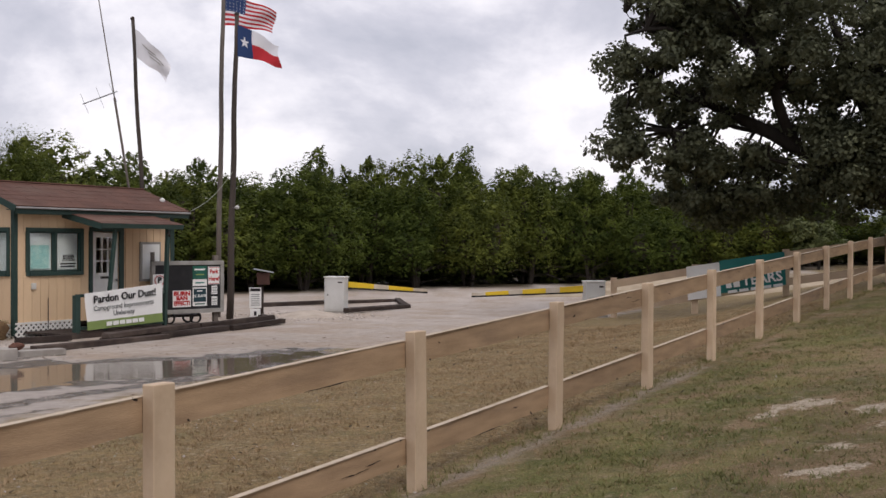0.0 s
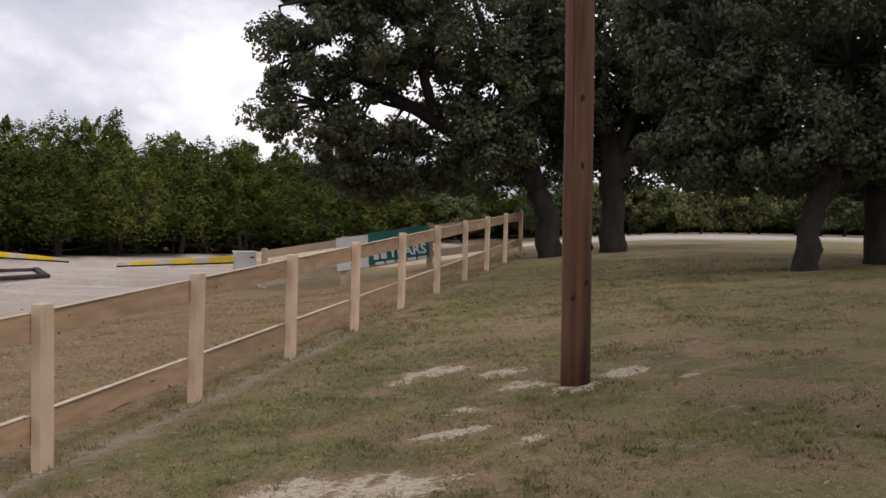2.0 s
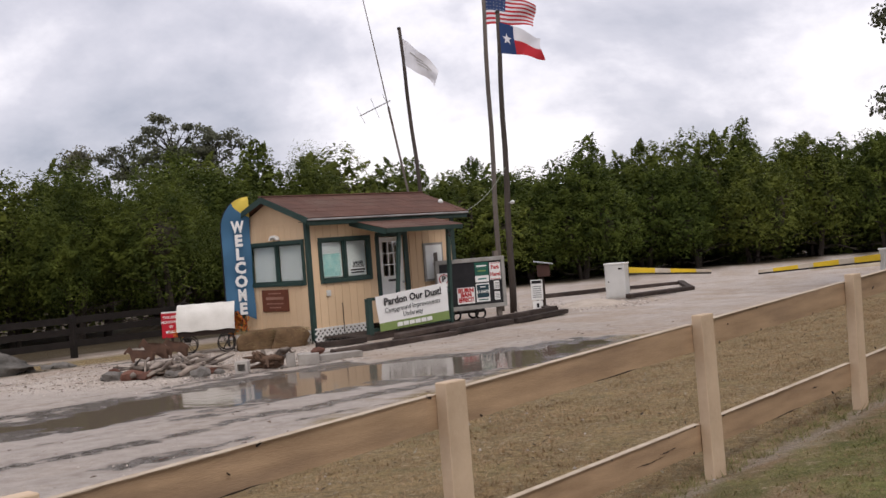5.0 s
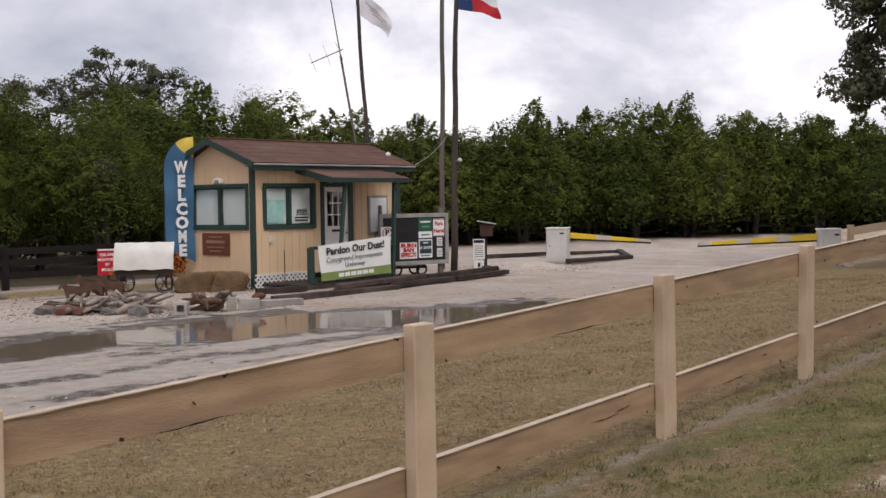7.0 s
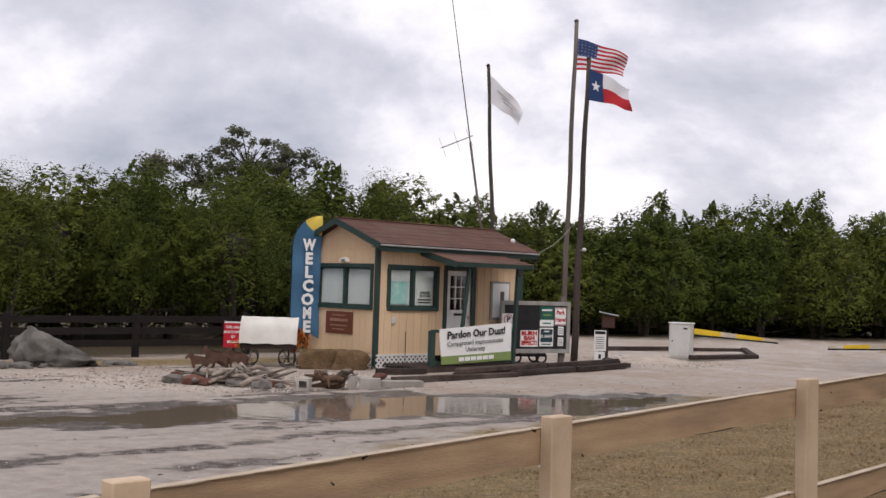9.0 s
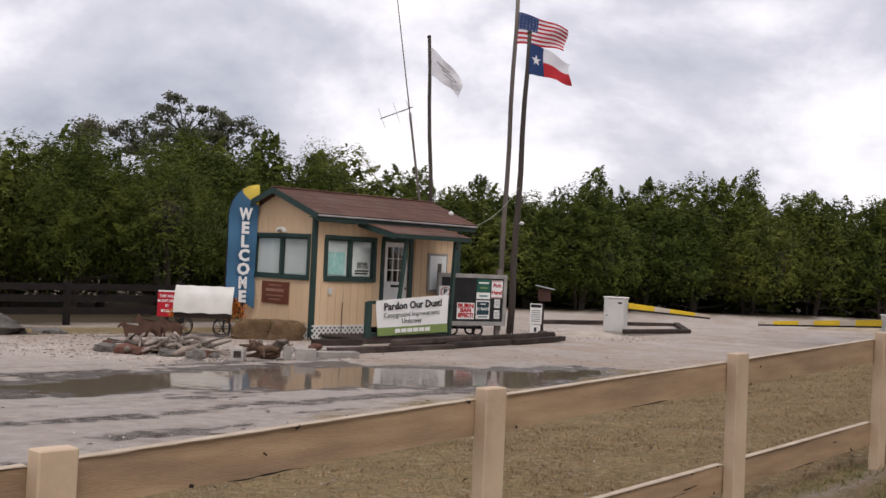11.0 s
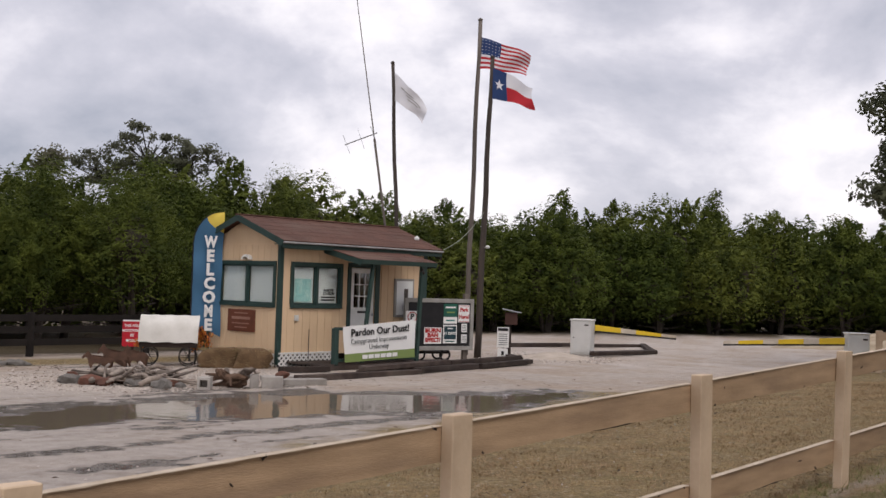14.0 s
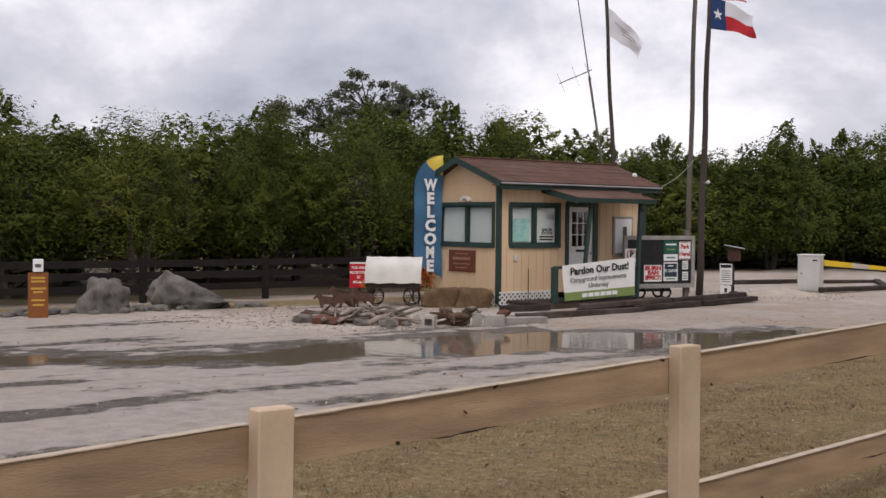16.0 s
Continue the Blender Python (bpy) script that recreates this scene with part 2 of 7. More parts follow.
M_oakleaf = leaf_material("oak_leaf", (0.030, 0.037, 0.021), (0.132, 0.146, 0.084), 0.24, 0.2, .4, .6, 2.2)
M_farleaf = leaf_material("far_oak_leaf", (0.075, 0.078, 0.05), (0.20, 0.20, 0.135), 0.35, 0.1)
M_bush = leaf_material("bush_leaf", (0.05, 0.066, 0.024), (0.15, 0.17, 0.062))
M_grassdry = leaf_material("dry_blade", (0.17, 0.122, 0.055), (0.40, 0.305, 0.165), 0.3)
M_grassgreen = leaf_material("green_blade", (0.135, 0.140, 0.046), (0.28, 0.255, 0.105), 0.3)
M_flower = material("paper_flowers", (0.60, 0.30, 0.03), (0.45, 0.04, 0.03), 0.8, 25, 60, 0.2, island=0.3)
M_wire = material("cable", (0.28, 0.30, 0.24), None, 0.6, bump=0)
M_bulb = material("lamp_globe", (0.8, 0.8, 0.78), None, 0.3, bump=0)

M_glass = bpy.data.materials.new("window_glass")
M_glass.use_nodes = True
_b = M_glass.node_tree.nodes["Principled BSDF"]
_b.inputs["Base Color"].default_value, _b.inputs["Roughness"].default_value = (0.85, 0.9, 0.9, 1), 0.02
_b.inputs["Transmission Weight"].default_value, _b.inputs["IOR"].default_value = 1.0, 1.45

M_water = bpy.data.materials.new("muddy_water")
M_water.use_nodes = True
_n, _l = M_water.node_tree.nodes, M_water.node_tree.links
_b = _n["Principled BSDF"]
_b.inputs["Base Color"].default_value, _b.inputs["Roughness"].default_value, _b.inputs["IOR"].default_value = (0.15, 0.118, 0.09, 1), 0.07, 1.33
_w = _n.new("ShaderNodeTexNoise")
_w.inputs["Scale"].default_value = 5.0
_g = _n.new("ShaderNodeNewGeometry")
_l.new(_g.outputs["Position"], _w.inputs["Vector"])
_p = _n.new("ShaderNodeBump")
_p.inputs["Strength"].default_value, _p.inputs["Distance"].default_value = 0.22, 0.01
_l.new(_w.outputs[0], _p.inputs["Height"])
_l.new(_p.outputs[0], _b.inputs["Normal"])


# ---------------------------------------------------------------- mesh helpers
def mesh_object(name, bm, mat, parent=None, label="", smooth=False):
    me = bpy.data.meshes.new(name)
    bm.to_mesh(me)
    bm.free()
    me.materials.append(mat)
    if smooth:
        for p in me.polygons:
            p.use_smooth = True
    ob = new(name, me)
    ob.parent = parent
    if label:
        ob["label"] = label
    return ob


part = mesh_object


def thing(name, m, label, category, group="", kind=""):
    ob = new(name)
    ob.empty_display_size = 0.2
    ob.matrix_world = m
    return tagged(ob, label, category, group, kind)


def add_box(bm, x0, x1, y0, y1, z0, z1, m=None, bevel=0.0):
    vs = bmesh.ops.create_cube(bm, size=1)["verts"]
    for v in vs:
        v.co = Vector((x0 + (v.co.x + .5) * (x1 - x0), y0 + (v.co.y + .5) * (y1 - y0), z0 + (v.co.z + .5) * (z1 - z0)))
    if bevel:
        es = {e for v in vs for e in v.link_edges}
        r = bmesh.ops.bevel(bm, geom=list(es), offset=bevel, segments=1, affect="EDGES")
        vs = list({v for f in r["faces"] for v in f.verts} | {v for v in vs if v.is_valid})
    if m is not None:
        for v in vs:
            v.co = m @ v.co
    return vs


def box(x0, x1, y0, y1, z0, z1, m=None, bevel=0.0):
    bm = bmesh.new()
    add_box(bm, x0, x1, y0, y1, z0, z1, m, bevel)
    return bm


def tube(points, radii, sides=8, bm=None, wobble=0.0, cap=True, rnd=random):
    """A tapered, bent round bar through points."""
    bm = bm or bmesh.new()
    pts = [Vector(p) for p in points]
    rings = []
    for i, p in enumerate(pts):
        d = (pts[min(i + 1, len(pts) - 1)] - pts[max(i - 1, 0)]).normalized()
        a = d.orthogonal().normalized() if i == 0 else (rings_a - d * rings_a.dot(d)).normalized()
        rings_a = a
        b = d.cross(a)
        r = radii[i] if isinstance(radii, (list, tuple)) else radii
        rings.append([bm.verts.new(p + (a * math.cos(k * math.tau / sides) + b * math.sin(k * math.tau / sides)) * r * (1 + wobble * rnd.uniform(-1, 1))) for k in range(sides)])
    for r0, r1 in zip(rings, rings[1:]):
        for k in range(sides):
            bm.faces.new((r0[k], r0[(k + 1) % sides], r1[(k + 1) % sides], r1[k]))
    if cap:
        bm.faces.new(rings[0][::-1])
        bm.faces.new(rings[-1])
    return bm


def text_mesh(name, body, size, mat, parent, m, align="CENTER", bold=0.0, squeeze=1.0, thick=0.002):
    cu = bpy.data.curves.new(name, "FONT")
    cu.body, cu.size, cu.align_x, cu.align_y = body, size, align, "CENTER"
    cu.extrude, cu.offset, cu.resolution_u = thick, bold, 2
    tmp = new("tmp", cu)
    me = bpy.data.meshes.new_from_object(tmp.evaluated_get(bpy.context.evaluated_depsgraph_get()))
    bpy.data.objects.remove(tmp)
    me.materials.clear()
    me.materials.append(mat)
    ob = new(name, me)
    ob.parent = parent
    ob.matrix_local = m @ Matrix.Diagonal((squeeze, 1, 1, 1))
    return ob


UP = pose(0, 0, 0, 90)          # lays a flat text upright, facing -y


def raw_mesh(name, verts, faces, mat, parent=None, smooth=False):
    me = bpy.data.meshes.new(name)
    me.from_pydata(verts, [], faces)
    me.materials.append(mat)
    me.update()
    if smooth:
        me.polygons.foreach_set("use_smooth", [True] * len(me.polygons))
    ob = new(name, me)
    ob.parent = parent
    return ob


def rock_bm(size, seed, cuts=2, rough=0.25):
    bm = bmesh.new()
    bmesh.ops.create_icosphere(bm, subdivisions=cuts, radius=1)
    for v in bm.verts:
        n = noise.noise(v.co * 1.3 + Vector((seed * 3.7, seed, 0))) + 0.4 * noise.noise(v.co * 3.1 + Vector((seed, 0, seed * 2.1)))
        v.co = v.co * (1 + rough * n * 1.6)
        v.co = Vector((v.co.x * size[0], v.co.y * size[1], v.co.z * size[2]))
    return bm


# ---------------------------------------------------------------- the lie of the land
FO, FD, FN = Vector((-1.393, 5.903)), Vector((0.4904, 0.8715)), Vector((0.8715, -0.4904))
ROAD = -0.19


def sn(x, y):
    dx, dy = x - FO.x, y - FO.y
    return dx * FD.x + dy * FD.y, dx * FN.x + dy * FN.y


def smin(a, b, k):
    return -np.logaddexp(-k * a, -k * b) / k


def step01(x):
    x = np.clip(x, 0, 1)
    return x * x * (3 - 2 * x)


PUDDLE = ((-12.5, 9.4, .7), (-11, 10.6, .6), (-9.0, 11.3, .5), (-7.6, 12.7, .95), (-5.8, 15.6, 1.55), (-3.5, 17.0, 1.35), (-1.9, 19.3, .35))


def puddle_depth(x, y):
    """Above 0 inside the long puddle in the wheel track."""
    best = np.full(np.shape(x), -9.0)
    for (x0, y0, w0), (x1, y1, w1) in zip(PUDDLE, PUDDLE[1:]):
        dx, dy = x1 - x0, y1 - y0
        t = np.clip(((x - x0) * dx + (y - y0) * dy) / (dx * dx + dy * dy), 0, 1)
        best = np.maximum(best, (w0 + (w1 - w0) * t) - np.hypot(x - x0 - dx * t, y - y0 - dy * t))
    return best


def verge_edge(s):
    return -np.interp(s, (-12, -5, 0, 6, 12, 40), (1.2, 2.2, 4.0, 5.8, 6.7, 6.5))


def land(x, y):
    """Height of the smooth ground."""
    x, y = np.asarray(x, float), np.asarray(y, float)
    s, n = sn(x, y)
    zf = -0.225 + 0.039 * np.clip(smin(s, 27.0, 0.5), -8, 99)
    hill = smin(zf + 0.115 * smin(np.maximum(n, 0), 7.0, 1.0), 1.12, 6.0)
    zr = ROAD + 0.03 * np.clip(s - 24, 0, 30) * step01((n + 14) / 6)
    low = zr + (zf - zr) * step01(1 + n / 5.5)
    z = np.where(n > 0, hill, low)
    r, az = np.hypot(x, y), np.degrees(np.arctan2(x, y))
    z = z + .16 * step01((r - 41) / 10) * step01((az - 20) / 4)
    far = step01((r - 70) / 60)
    return z * (1 - far) + far * 0.5


# ---------------------------------------------------------------- ground
def axis(lo, hi, fine_lo, fine_hi, step, grow=1.25):
    a = list(np.arange(fine_lo, fine_hi + 1e-6, step))
    d, v = step, fine_hi
    while v < hi:
        d *= grow
        v += d
        a.append(v)
    d, v = step, fine_lo
    while v > lo:
        d *= grow
        v -= d
        a.insert(0, v)
    return np.array(a)


def fbm(x, y, scale, seed):
    return np.array([noise.fractal(Vector((a * scale + seed, b * scale, seed * 1.7)), 0.6, 2.0, 4) for a, b in zip(x, y)])


def tree_edge(az):
    """Distance of the front of the woods by bearing."""
    return np.interp(az, (-70, -45, -35, -25, -15, -5, 5, 15, 28, 45, 70), (24.5, 24.8, 27.4, 30.5, 41, 46, 52, 54, 60, 62, 60))


gx, gy = axis(-900, 900, -15, 13, 0.14), axis(-300, 1600, 3.0, 31, 0.14)
X, Y = np.meshgrid(gx, gy)
X, Y = X.ravel(), Y.ravel()
S_, N_ = sn(X, Y)
near = (np.abs(X) < 60) & (Y > -20) & (Y < 90)
big, mid, small = np.zeros(len(X)), np.zeros(len(X)), np.zeros(len(X))
big[near], mid[near] = fbm(X[near], Y[near], 0.25, 3.0), fbm(X[near], Y[near], 0.9, 9.0)
fine_zone = (X > -16) & (X < 14) & (Y > 2) & (Y < 32)
small[fine_zone] = fbm(X[fine_zone], Y[fine_zone], 3.0, 5.0)
Z = land(X, Y)
edge = N_ - verge_edge(S_) + 0.5 * mid + 0.35 * big
verge = step01(edge / 0.5 + 0.5)
hillside = step01((N_ + 0.1) / 0.3)
pd = puddle_depth(X, Y) + 0.45 * mid + 0.40 * small - 0.05
along = np.array([noise.fractal(Vector((s * 0.22, n * 1.5, 4.0)), 0.6, 2.0, 4) if ok else 0.0 for s, n, ok in zip(S_, N_, near)])
streak = step01((along - 0.18) / 0.2) * step01((-N_ - 3.0) / 1.5) * step01((14 - S_) / 8) * step01((X + 16) / 3)
pd = np.maximum(pd, (along - 0.33) * 0.8 * step01((2.5 - S_) / 3) * step01((-N_ - 3.2) / 1.0) - 0.5 * (1 - step01((2.5 - S_) / 3) * step01((-N_ - 3.2) / 1.0)) - 0.02)
relief = 0.012 * mid + 0.006 * small + 0.02 * big * hillside
Z = Z + relief * (1 - 0.5 * (1 - verge)) - 0.05 * step01((pd + 0.15) / 0.9) * (1 - verge)
BARE = ((3.23, 9.95, .24), (3.52, 9.38, .27), (3.42, 8.5, .26), (3.75, 8.15, .22), (4.27, 8.45, .24), (4.6, 8.0, .14), (2.81, 7.94, .18), (2.43, 7.14, .2), (2.66, 6.62, .2), (1.51, 6.15, .42), (1.16, 6.25, .3), (1.82, 5.92, .2), (2.4, 9.3, .16), (2.7, 9.6, .14))
bare = np.zeros(len(X))
for bx, by, br in BARE:
    bare = np.maximum(bare, np.exp(-((X - bx) ** 2 * 0.7 + (Y - by) ** 2 * 1.6) / br ** 2))
bare = bare + (1.1 * mid + 1.7 * small) * (0.10 + bare)
strip = step01((np.exp(-((N_ - 0.10 - 0.03 * mid) / 0.10) ** 2) * step01((12 - S_) / 5) * (S_ > -7) + 0.5 * small + 0.35 * mid - 0.25) / 0.45) * (np.abs(N_ - .1) < .35)
halo = step01((bare - 0.02) / 0.35) * step01((N_ + 0.3) / 0.2)
bare = step01((bare - 0.42) / 0.30) * step01((N_ + 0.3) / 0.2)
AZ = np.degrees(np.arctan2(X, Y))
R_ = np.hypot(X, Y)
wood = step01((R_ - tree_edge(AZ) + 2.5 + big * 2) / 2.0)
leftgrass = step01((1.0 - np.abs((X + 13.6) * 0.80 - (Y - 17.8) * 0.60 + 0.5) / 1.25) * 1.4) * step01((-9.5 - X) / 1.0)
# Litter carried out to the rail fence; its dark colour includes the woods' shade.
behind = step01((-(X + 14.2) * 0.858 + (Y - 20.0) * 0.513 - 0.2 + 0.3 * mid) / 0.6) * step01((-9.0 - X) / 1.0)
verge = np.maximum(verge, leftgrass * (1 - behind))
wood = np.maximum(wood, behind)
hillroad = step01(1.3 - np.abs(R_ - 46 - 1.2 * big) / 4.0) * step01((AZ - 18) / 1.5)
wood = wood * (1 - hillroad)
w = len(gx)
faces = [(j * w + i, j * w + i + 1, (j + 1) * w + i + 1, (j + 1) * w + i) for j in range(len(gy) - 1) for i in range(w - 1)]
ground_me = bpy.data.meshes.new("ground")
ground_me.from_pydata(np.stack([X, Y, Z], 1).tolist(), [], faces)
for nm, val in (("verge", verge), ("halo", halo), ("island", np.clip(np.maximum(np.exp(-((X + 7.9) / 2.4) ** 2 - ((Y - 19.2) / 1.7) ** 2), 1.3 * np.exp(-((X + 10.2) / 2.3) ** 2 - ((Y - 16.5) / 1.15) ** 2)) * (1 + .6 * mid), 0, .95)), ("mud", np.clip(np.exp(-((pd + .75 + .2 * mid) / .30) ** 2) * (.25 + .6 * step01((Y - 15) / 2)) * (1 - verge), 0, .85)), ("farpale", step01((Y - 21) / 8 + .5 * big) * .8), ("strip", strip), ("hillside", hillside), ("bare", bare), ("wood", wood), ("wet", np.clip(np.maximum(streak * 0.75, step01((pd + 0.45) / 0.5)), 0, 1)), ("hillroad", hillroad), ("lush", np.clip(np.exp(-((N_ - 1.15) / 0.75) ** 2) * (1 + 1.2 * mid) * step01((S_ + 2) / 3) + step01((N_ - 4) / 3) * .5 * (big > 0), 0, 1)), ("track", step01((27 - Y) / 7) * np.clip(step01((along + 0.05) / 0.35) * 0.7 * (1 - verge) + step01((pd + 1.1) / 1.0) * 0.5, 0, 1))):
    ground_me.attributes.new(nm, "FLOAT", "POINT").data.foreach_set("value", np.asarray(val, np.float32))
ground_me.polygons.foreach_set("use_smooth", [True] * len(ground_me.polygons))

M_ground = bpy.data.materials.new("ground")
M_ground.use_nodes = True
N, L = M_ground.node_tree.nodes, M_ground.node_tree.links
geo = N.new("ShaderNodeNewGeometry").outputs["Position"]


def gnoise(scale, detail=5.0, rough=0.6):
    n = N.new("ShaderNodeTexNoise")
    n.inputs["Scale"].default_value, n.inputs["Detail"].default_value, n.inputs["Roughness"].default_value = scale, detail, rough
    L.new(geo, n.inputs["Vector"])
    return n.outputs[0]


def gramp(f, lo, hi, c0, c1):
    r = N.new("ShaderNodeValToRGB")
    r.color_ramp.elements[0].position, r.color_ramp.elements[1].position = lo, hi
    r.color_ramp.elements[0].color, r.color_ramp.elements[1].color = (*c0, 1), (*c1, 1)
    L.new(f, r.inputs[0])
    return r.outputs[0]


def gmix(f, a, b, blend="MIX"):
    m = N.new("ShaderNodeMix")
    m.data_type, m.blend_type = "RGBA", blend
    L.new(f, m.inputs[0])
    L.new(a, m.inputs[6])
    L.new(b, m.inputs[7])
    return m.outputs[2]


def gattr(name):
    a = N.new("ShaderNodeAttribute")
    a.attribute_name = name
    return a.outputs["Fac"]


def gmap(f, a, b, c=0.0, d=1.0):
    m = N.new("ShaderNodeMapRange")
    for i, v in enumerate((a, b, c, d)):
        m.inputs[i + 1].default_value = v
    L.new(f, m.inputs[0])
    return m.outputs[0]


fine_n, grit, mid_n, big_n = gnoise(45), gnoise(140, 2), gnoise(5), gnoise(0.7)
caliche = gmix(gmap(grit, .35, .7), gramp(mid_n, .35, .7, (.35, .30, .265), (.50, .45, .41)), gramp(fine_n, .35, .68, (.32, .275, .245), (.53, .48, .44)))
caliche = gmix(gmap(big_n, .55, .75, 0, .45), caliche, gramp(mid_n, .3, .7, (.30, .24, .19), (.42, .35, .29)))
caliche = gmix(gmap(gattr("track"), .1, .9), caliche, gramp(mid_n, .3, .7, (.28, .235, .20), (.42, .37, .33)))
caliche = gmix(gattr("farpale"), caliche, gmix(gmap(fine_n, .35, .65), gramp(mid_n, .3, .7, (.44, .395, .36), (.56, .51, .475)), gramp(gnoise(1.2, 6), .4, .65, (.38, .335, .30), (.60, .55, .51))))
caliche = gmix(gattr("island"), caliche, gmix(gmap(gnoise(24, 5), .4, .6), gramp(mid_n, .3, .7, (.46, .40, .345), (.62, .56, .50)), gramp(fine_n, .35, .65, (.34, .285, .24), (.62, .56, .50))))
caliche = gmix(gattr("mud"), caliche, gramp(mid_n, .3, .7, (.29, .215, .155), (.42, .33, .25)))
wetcol = gramp(mid_n, .3, .7, (.10, .085, .072), (.17, .145, .125))
pale = N.new("ShaderNodeHueSaturation")
pale.inputs["Saturation"].default_value, pale.inputs["Value"].default_value = .92, 1.10
L.new(caliche, pale.inputs["Color"])
damp = N.new("ShaderNodeMath")
damp.operation = "MULTIPLY_ADD"
L.new(gmap(gnoise(4.5, 7, .68), .3, .7, -1, 1), damp.inputs[0])
damp.inputs[1].default_value = .34
L.new(gattr("wet"), damp.inputs[2])
caliche = gmix(gmap(damp.outputs[0], .48, .66), pale.outputs[0], wetcol)
dry = gmix(gmap(fine_n, .35, .65), gramp(mid_n, .3, .7, (.20, .142, .064), (.285, .21, .105)), gramp(grit, .3, .7, (.11, .08, .038), (.30, .235, .135)))
green = gmix(gmap(fine_n, .35, .65), gramp(mid_n, .35, .7, (.060, .062, .022), (.13, .105, .056)), gramp(grit, .3, .7, (.040, .042, .016), (.17, .145, .085)))
green = gmix(gmap(gnoise(1.1, 8), .46, .58), green, gramp(fine_n, .3, .7, (.10, .068, .040), (.23, .17, .115)))
green = gmix(gmap(gattr("lush"), .2, .9, 0, .85), green, gmix(gmap(fine_n, .35, .65), gramp(mid_n, .3, .7, (.052, .066, .018), (.11, .115, .04)), gramp(gnoise(20), .35, .65, (.035, .045, .012), (.16, .15, .06))))
green = gmix(gmap(gnoise(22.0, 3), .45, .75, 0, .55), green, gramp(gnoise(30), .3, .7, (.045, .036, .018), (.09, .075, .04)))
green = gmix(gmap(gnoise(7.0, 6), .58, .70, 0, .8), green, gramp(fine_n, .3, .7, (.16, .125, .085), (.32, .26, .19)))
brown = gmix(gmap(gnoise(16, 6), .40, .62), gramp(fine_n, .3, .7, (.13, .086, .052), (.29, .215, .145)), gramp(gnoise(60, 3), .3, .7, (.070, .050, .028), (.24, .18, .115)))
green = gmix(gmap(gnoise(0.55, 7, .65), .47, .60, 0, .75), green, brown)
green = gmix(gmap(gnoise(1.6, 5), .50, .62, 0, .6), green, gmix(gmap(fine_n, .35, .65), gramp(mid_n, .3, .7, (.075, .088, .026), (.15, .15, .055)), gramp(gnoise(20), .35, .65, (.05, .06, .018), (.20, .185, .08))))
green = gmix(gmap(gattr("halo"), .05, .8, 0, .85), green, brown)
green = gmix(gmap(gnoise(85, 2), .62, .70, 0, .8), green, gramp(gnoise(9), .35, .65, (.20, .155, .095), (.40, .33, .235)))
tone = N.new("ShaderNodeHueSaturation")
tone.inputs["Saturation"].default_value, tone.inputs["Value"].default_value = 1.10, 1.60
L.new(green, tone.inputs["Color"])
green = tone.outputs[0]
sand = gmix(gmap(gnoise(18, 5), .5, .62), gramp(fine_n, .35, .65, (.44, .355, .255), (.70, .60, .47)), gramp(fine_n, .35, .65, (.22, .165, .11), (.44, .355, .26)))
shaded_litter = gmix(gmap(mid_n, .35, .65), gramp(fine_n, .3, .7, (.05, .038, .024), (.11, .085, .052)), gramp(fine_n, .3, .7, (.065, .050, .028), (.12, .092, .052)))
dry = gmix(gmap(gnoise(2.2, 8), .45, .65, 0, .7), dry, gramp(fine_n, .3, .7, (.10, .068, .034), (.19, .135, .072)))
dry = gmix(gmap(gnoise(20.0, 4), .42, .68, 0, .75), dry, gramp(gnoise(33), .3, .7, (.075, .05, .024), (.15, .108, .055)))
dry = gmix(gmap(gnoise(26.0, 3), .60, .72, 0, .8), dry, gramp(gnoise(50), .3, .7, (.26, .20, .115), (.38, .31, .20)))
dry = gmix(gmap(gnoise(75, 2), .60, .68, 0, .85), dry, gramp(gnoise(8), .35, .65, (.26, .20, .11), (.46, .375, .24)))
dry = gmix(gmap(gnoise(3.5, 7, .7), .44, .60, 0, .65), dry, gmix(gmap(fine_n, .35, .65), gramp(gnoise(12, 5), .35, .65, (.17, .112, .048), (.36, .25, .115)), gramp(gnoise(60, 3), .35, .65, (.11, .08, .035), (.36, .27, .14))))
dry = gmix(gmap(gnoise(1.3, 6), .55, .68, 0, .5), dry, gramp(fine_n, .35, .65, (.085, .080, .030), (.19, .165, .075)))
dry = gmix(gmap(gnoise(15, 4, .65), .50, .62, 0, .8), dry, gramp(fine_n, .35, .65, (.065, .050, .024), (.17, .128, .065)))
dry = gmix(gmap(gnoise(11, 5, .7), .57, .66, 0, .7), dry, gramp(fine_n, .35, .65, (.24, .185, .12), (.42, .35, .26)))
dtone = N.new("ShaderNodeHueSaturation")
dtone.inputs["Saturation"].default_value, dtone.inputs["Value"].default_value = 1.02, 1.24
L.new(dry, dtone.inputs["Color"])
dry = dtone.outputs[0]
colr = gmix(gattr("verge"), caliche, dry)
colr = gmix(gattr("hillside"), colr, green)
colr = gmix(gattr("strip"), colr, gmix(gmap(gnoise(30, 5), .4, .6), gramp(fine_n, .35, .65, (.26, .21, .16), (.46, .385, .30)), gramp(grit, .35, .65, (.15, .118, .085), (.38, .315, .245))))
raggedness = N.new("ShaderNodeMath")
raggedness.operation = "MULTIPLY_ADD"
L.new(gmap(gnoise(14, 6, .7), .35, .65, -1, 1), raggedness.inputs[0])
raggedness.inputs[1].default_value = .45
L.new(gattr("bare"), raggedness.inputs[2])
colr = gmix(gmap(raggedness.outputs[0], .38, .58), colr, sand)
colr = gmix(gattr("wood"), colr, shaded_litter)
colr = gmix(gattr("hillroad"), colr, gramp(fine_n, .3, .7, (.40, .36, .32), (.56, .52, .47)))
gb = N["Principled BSDF"]
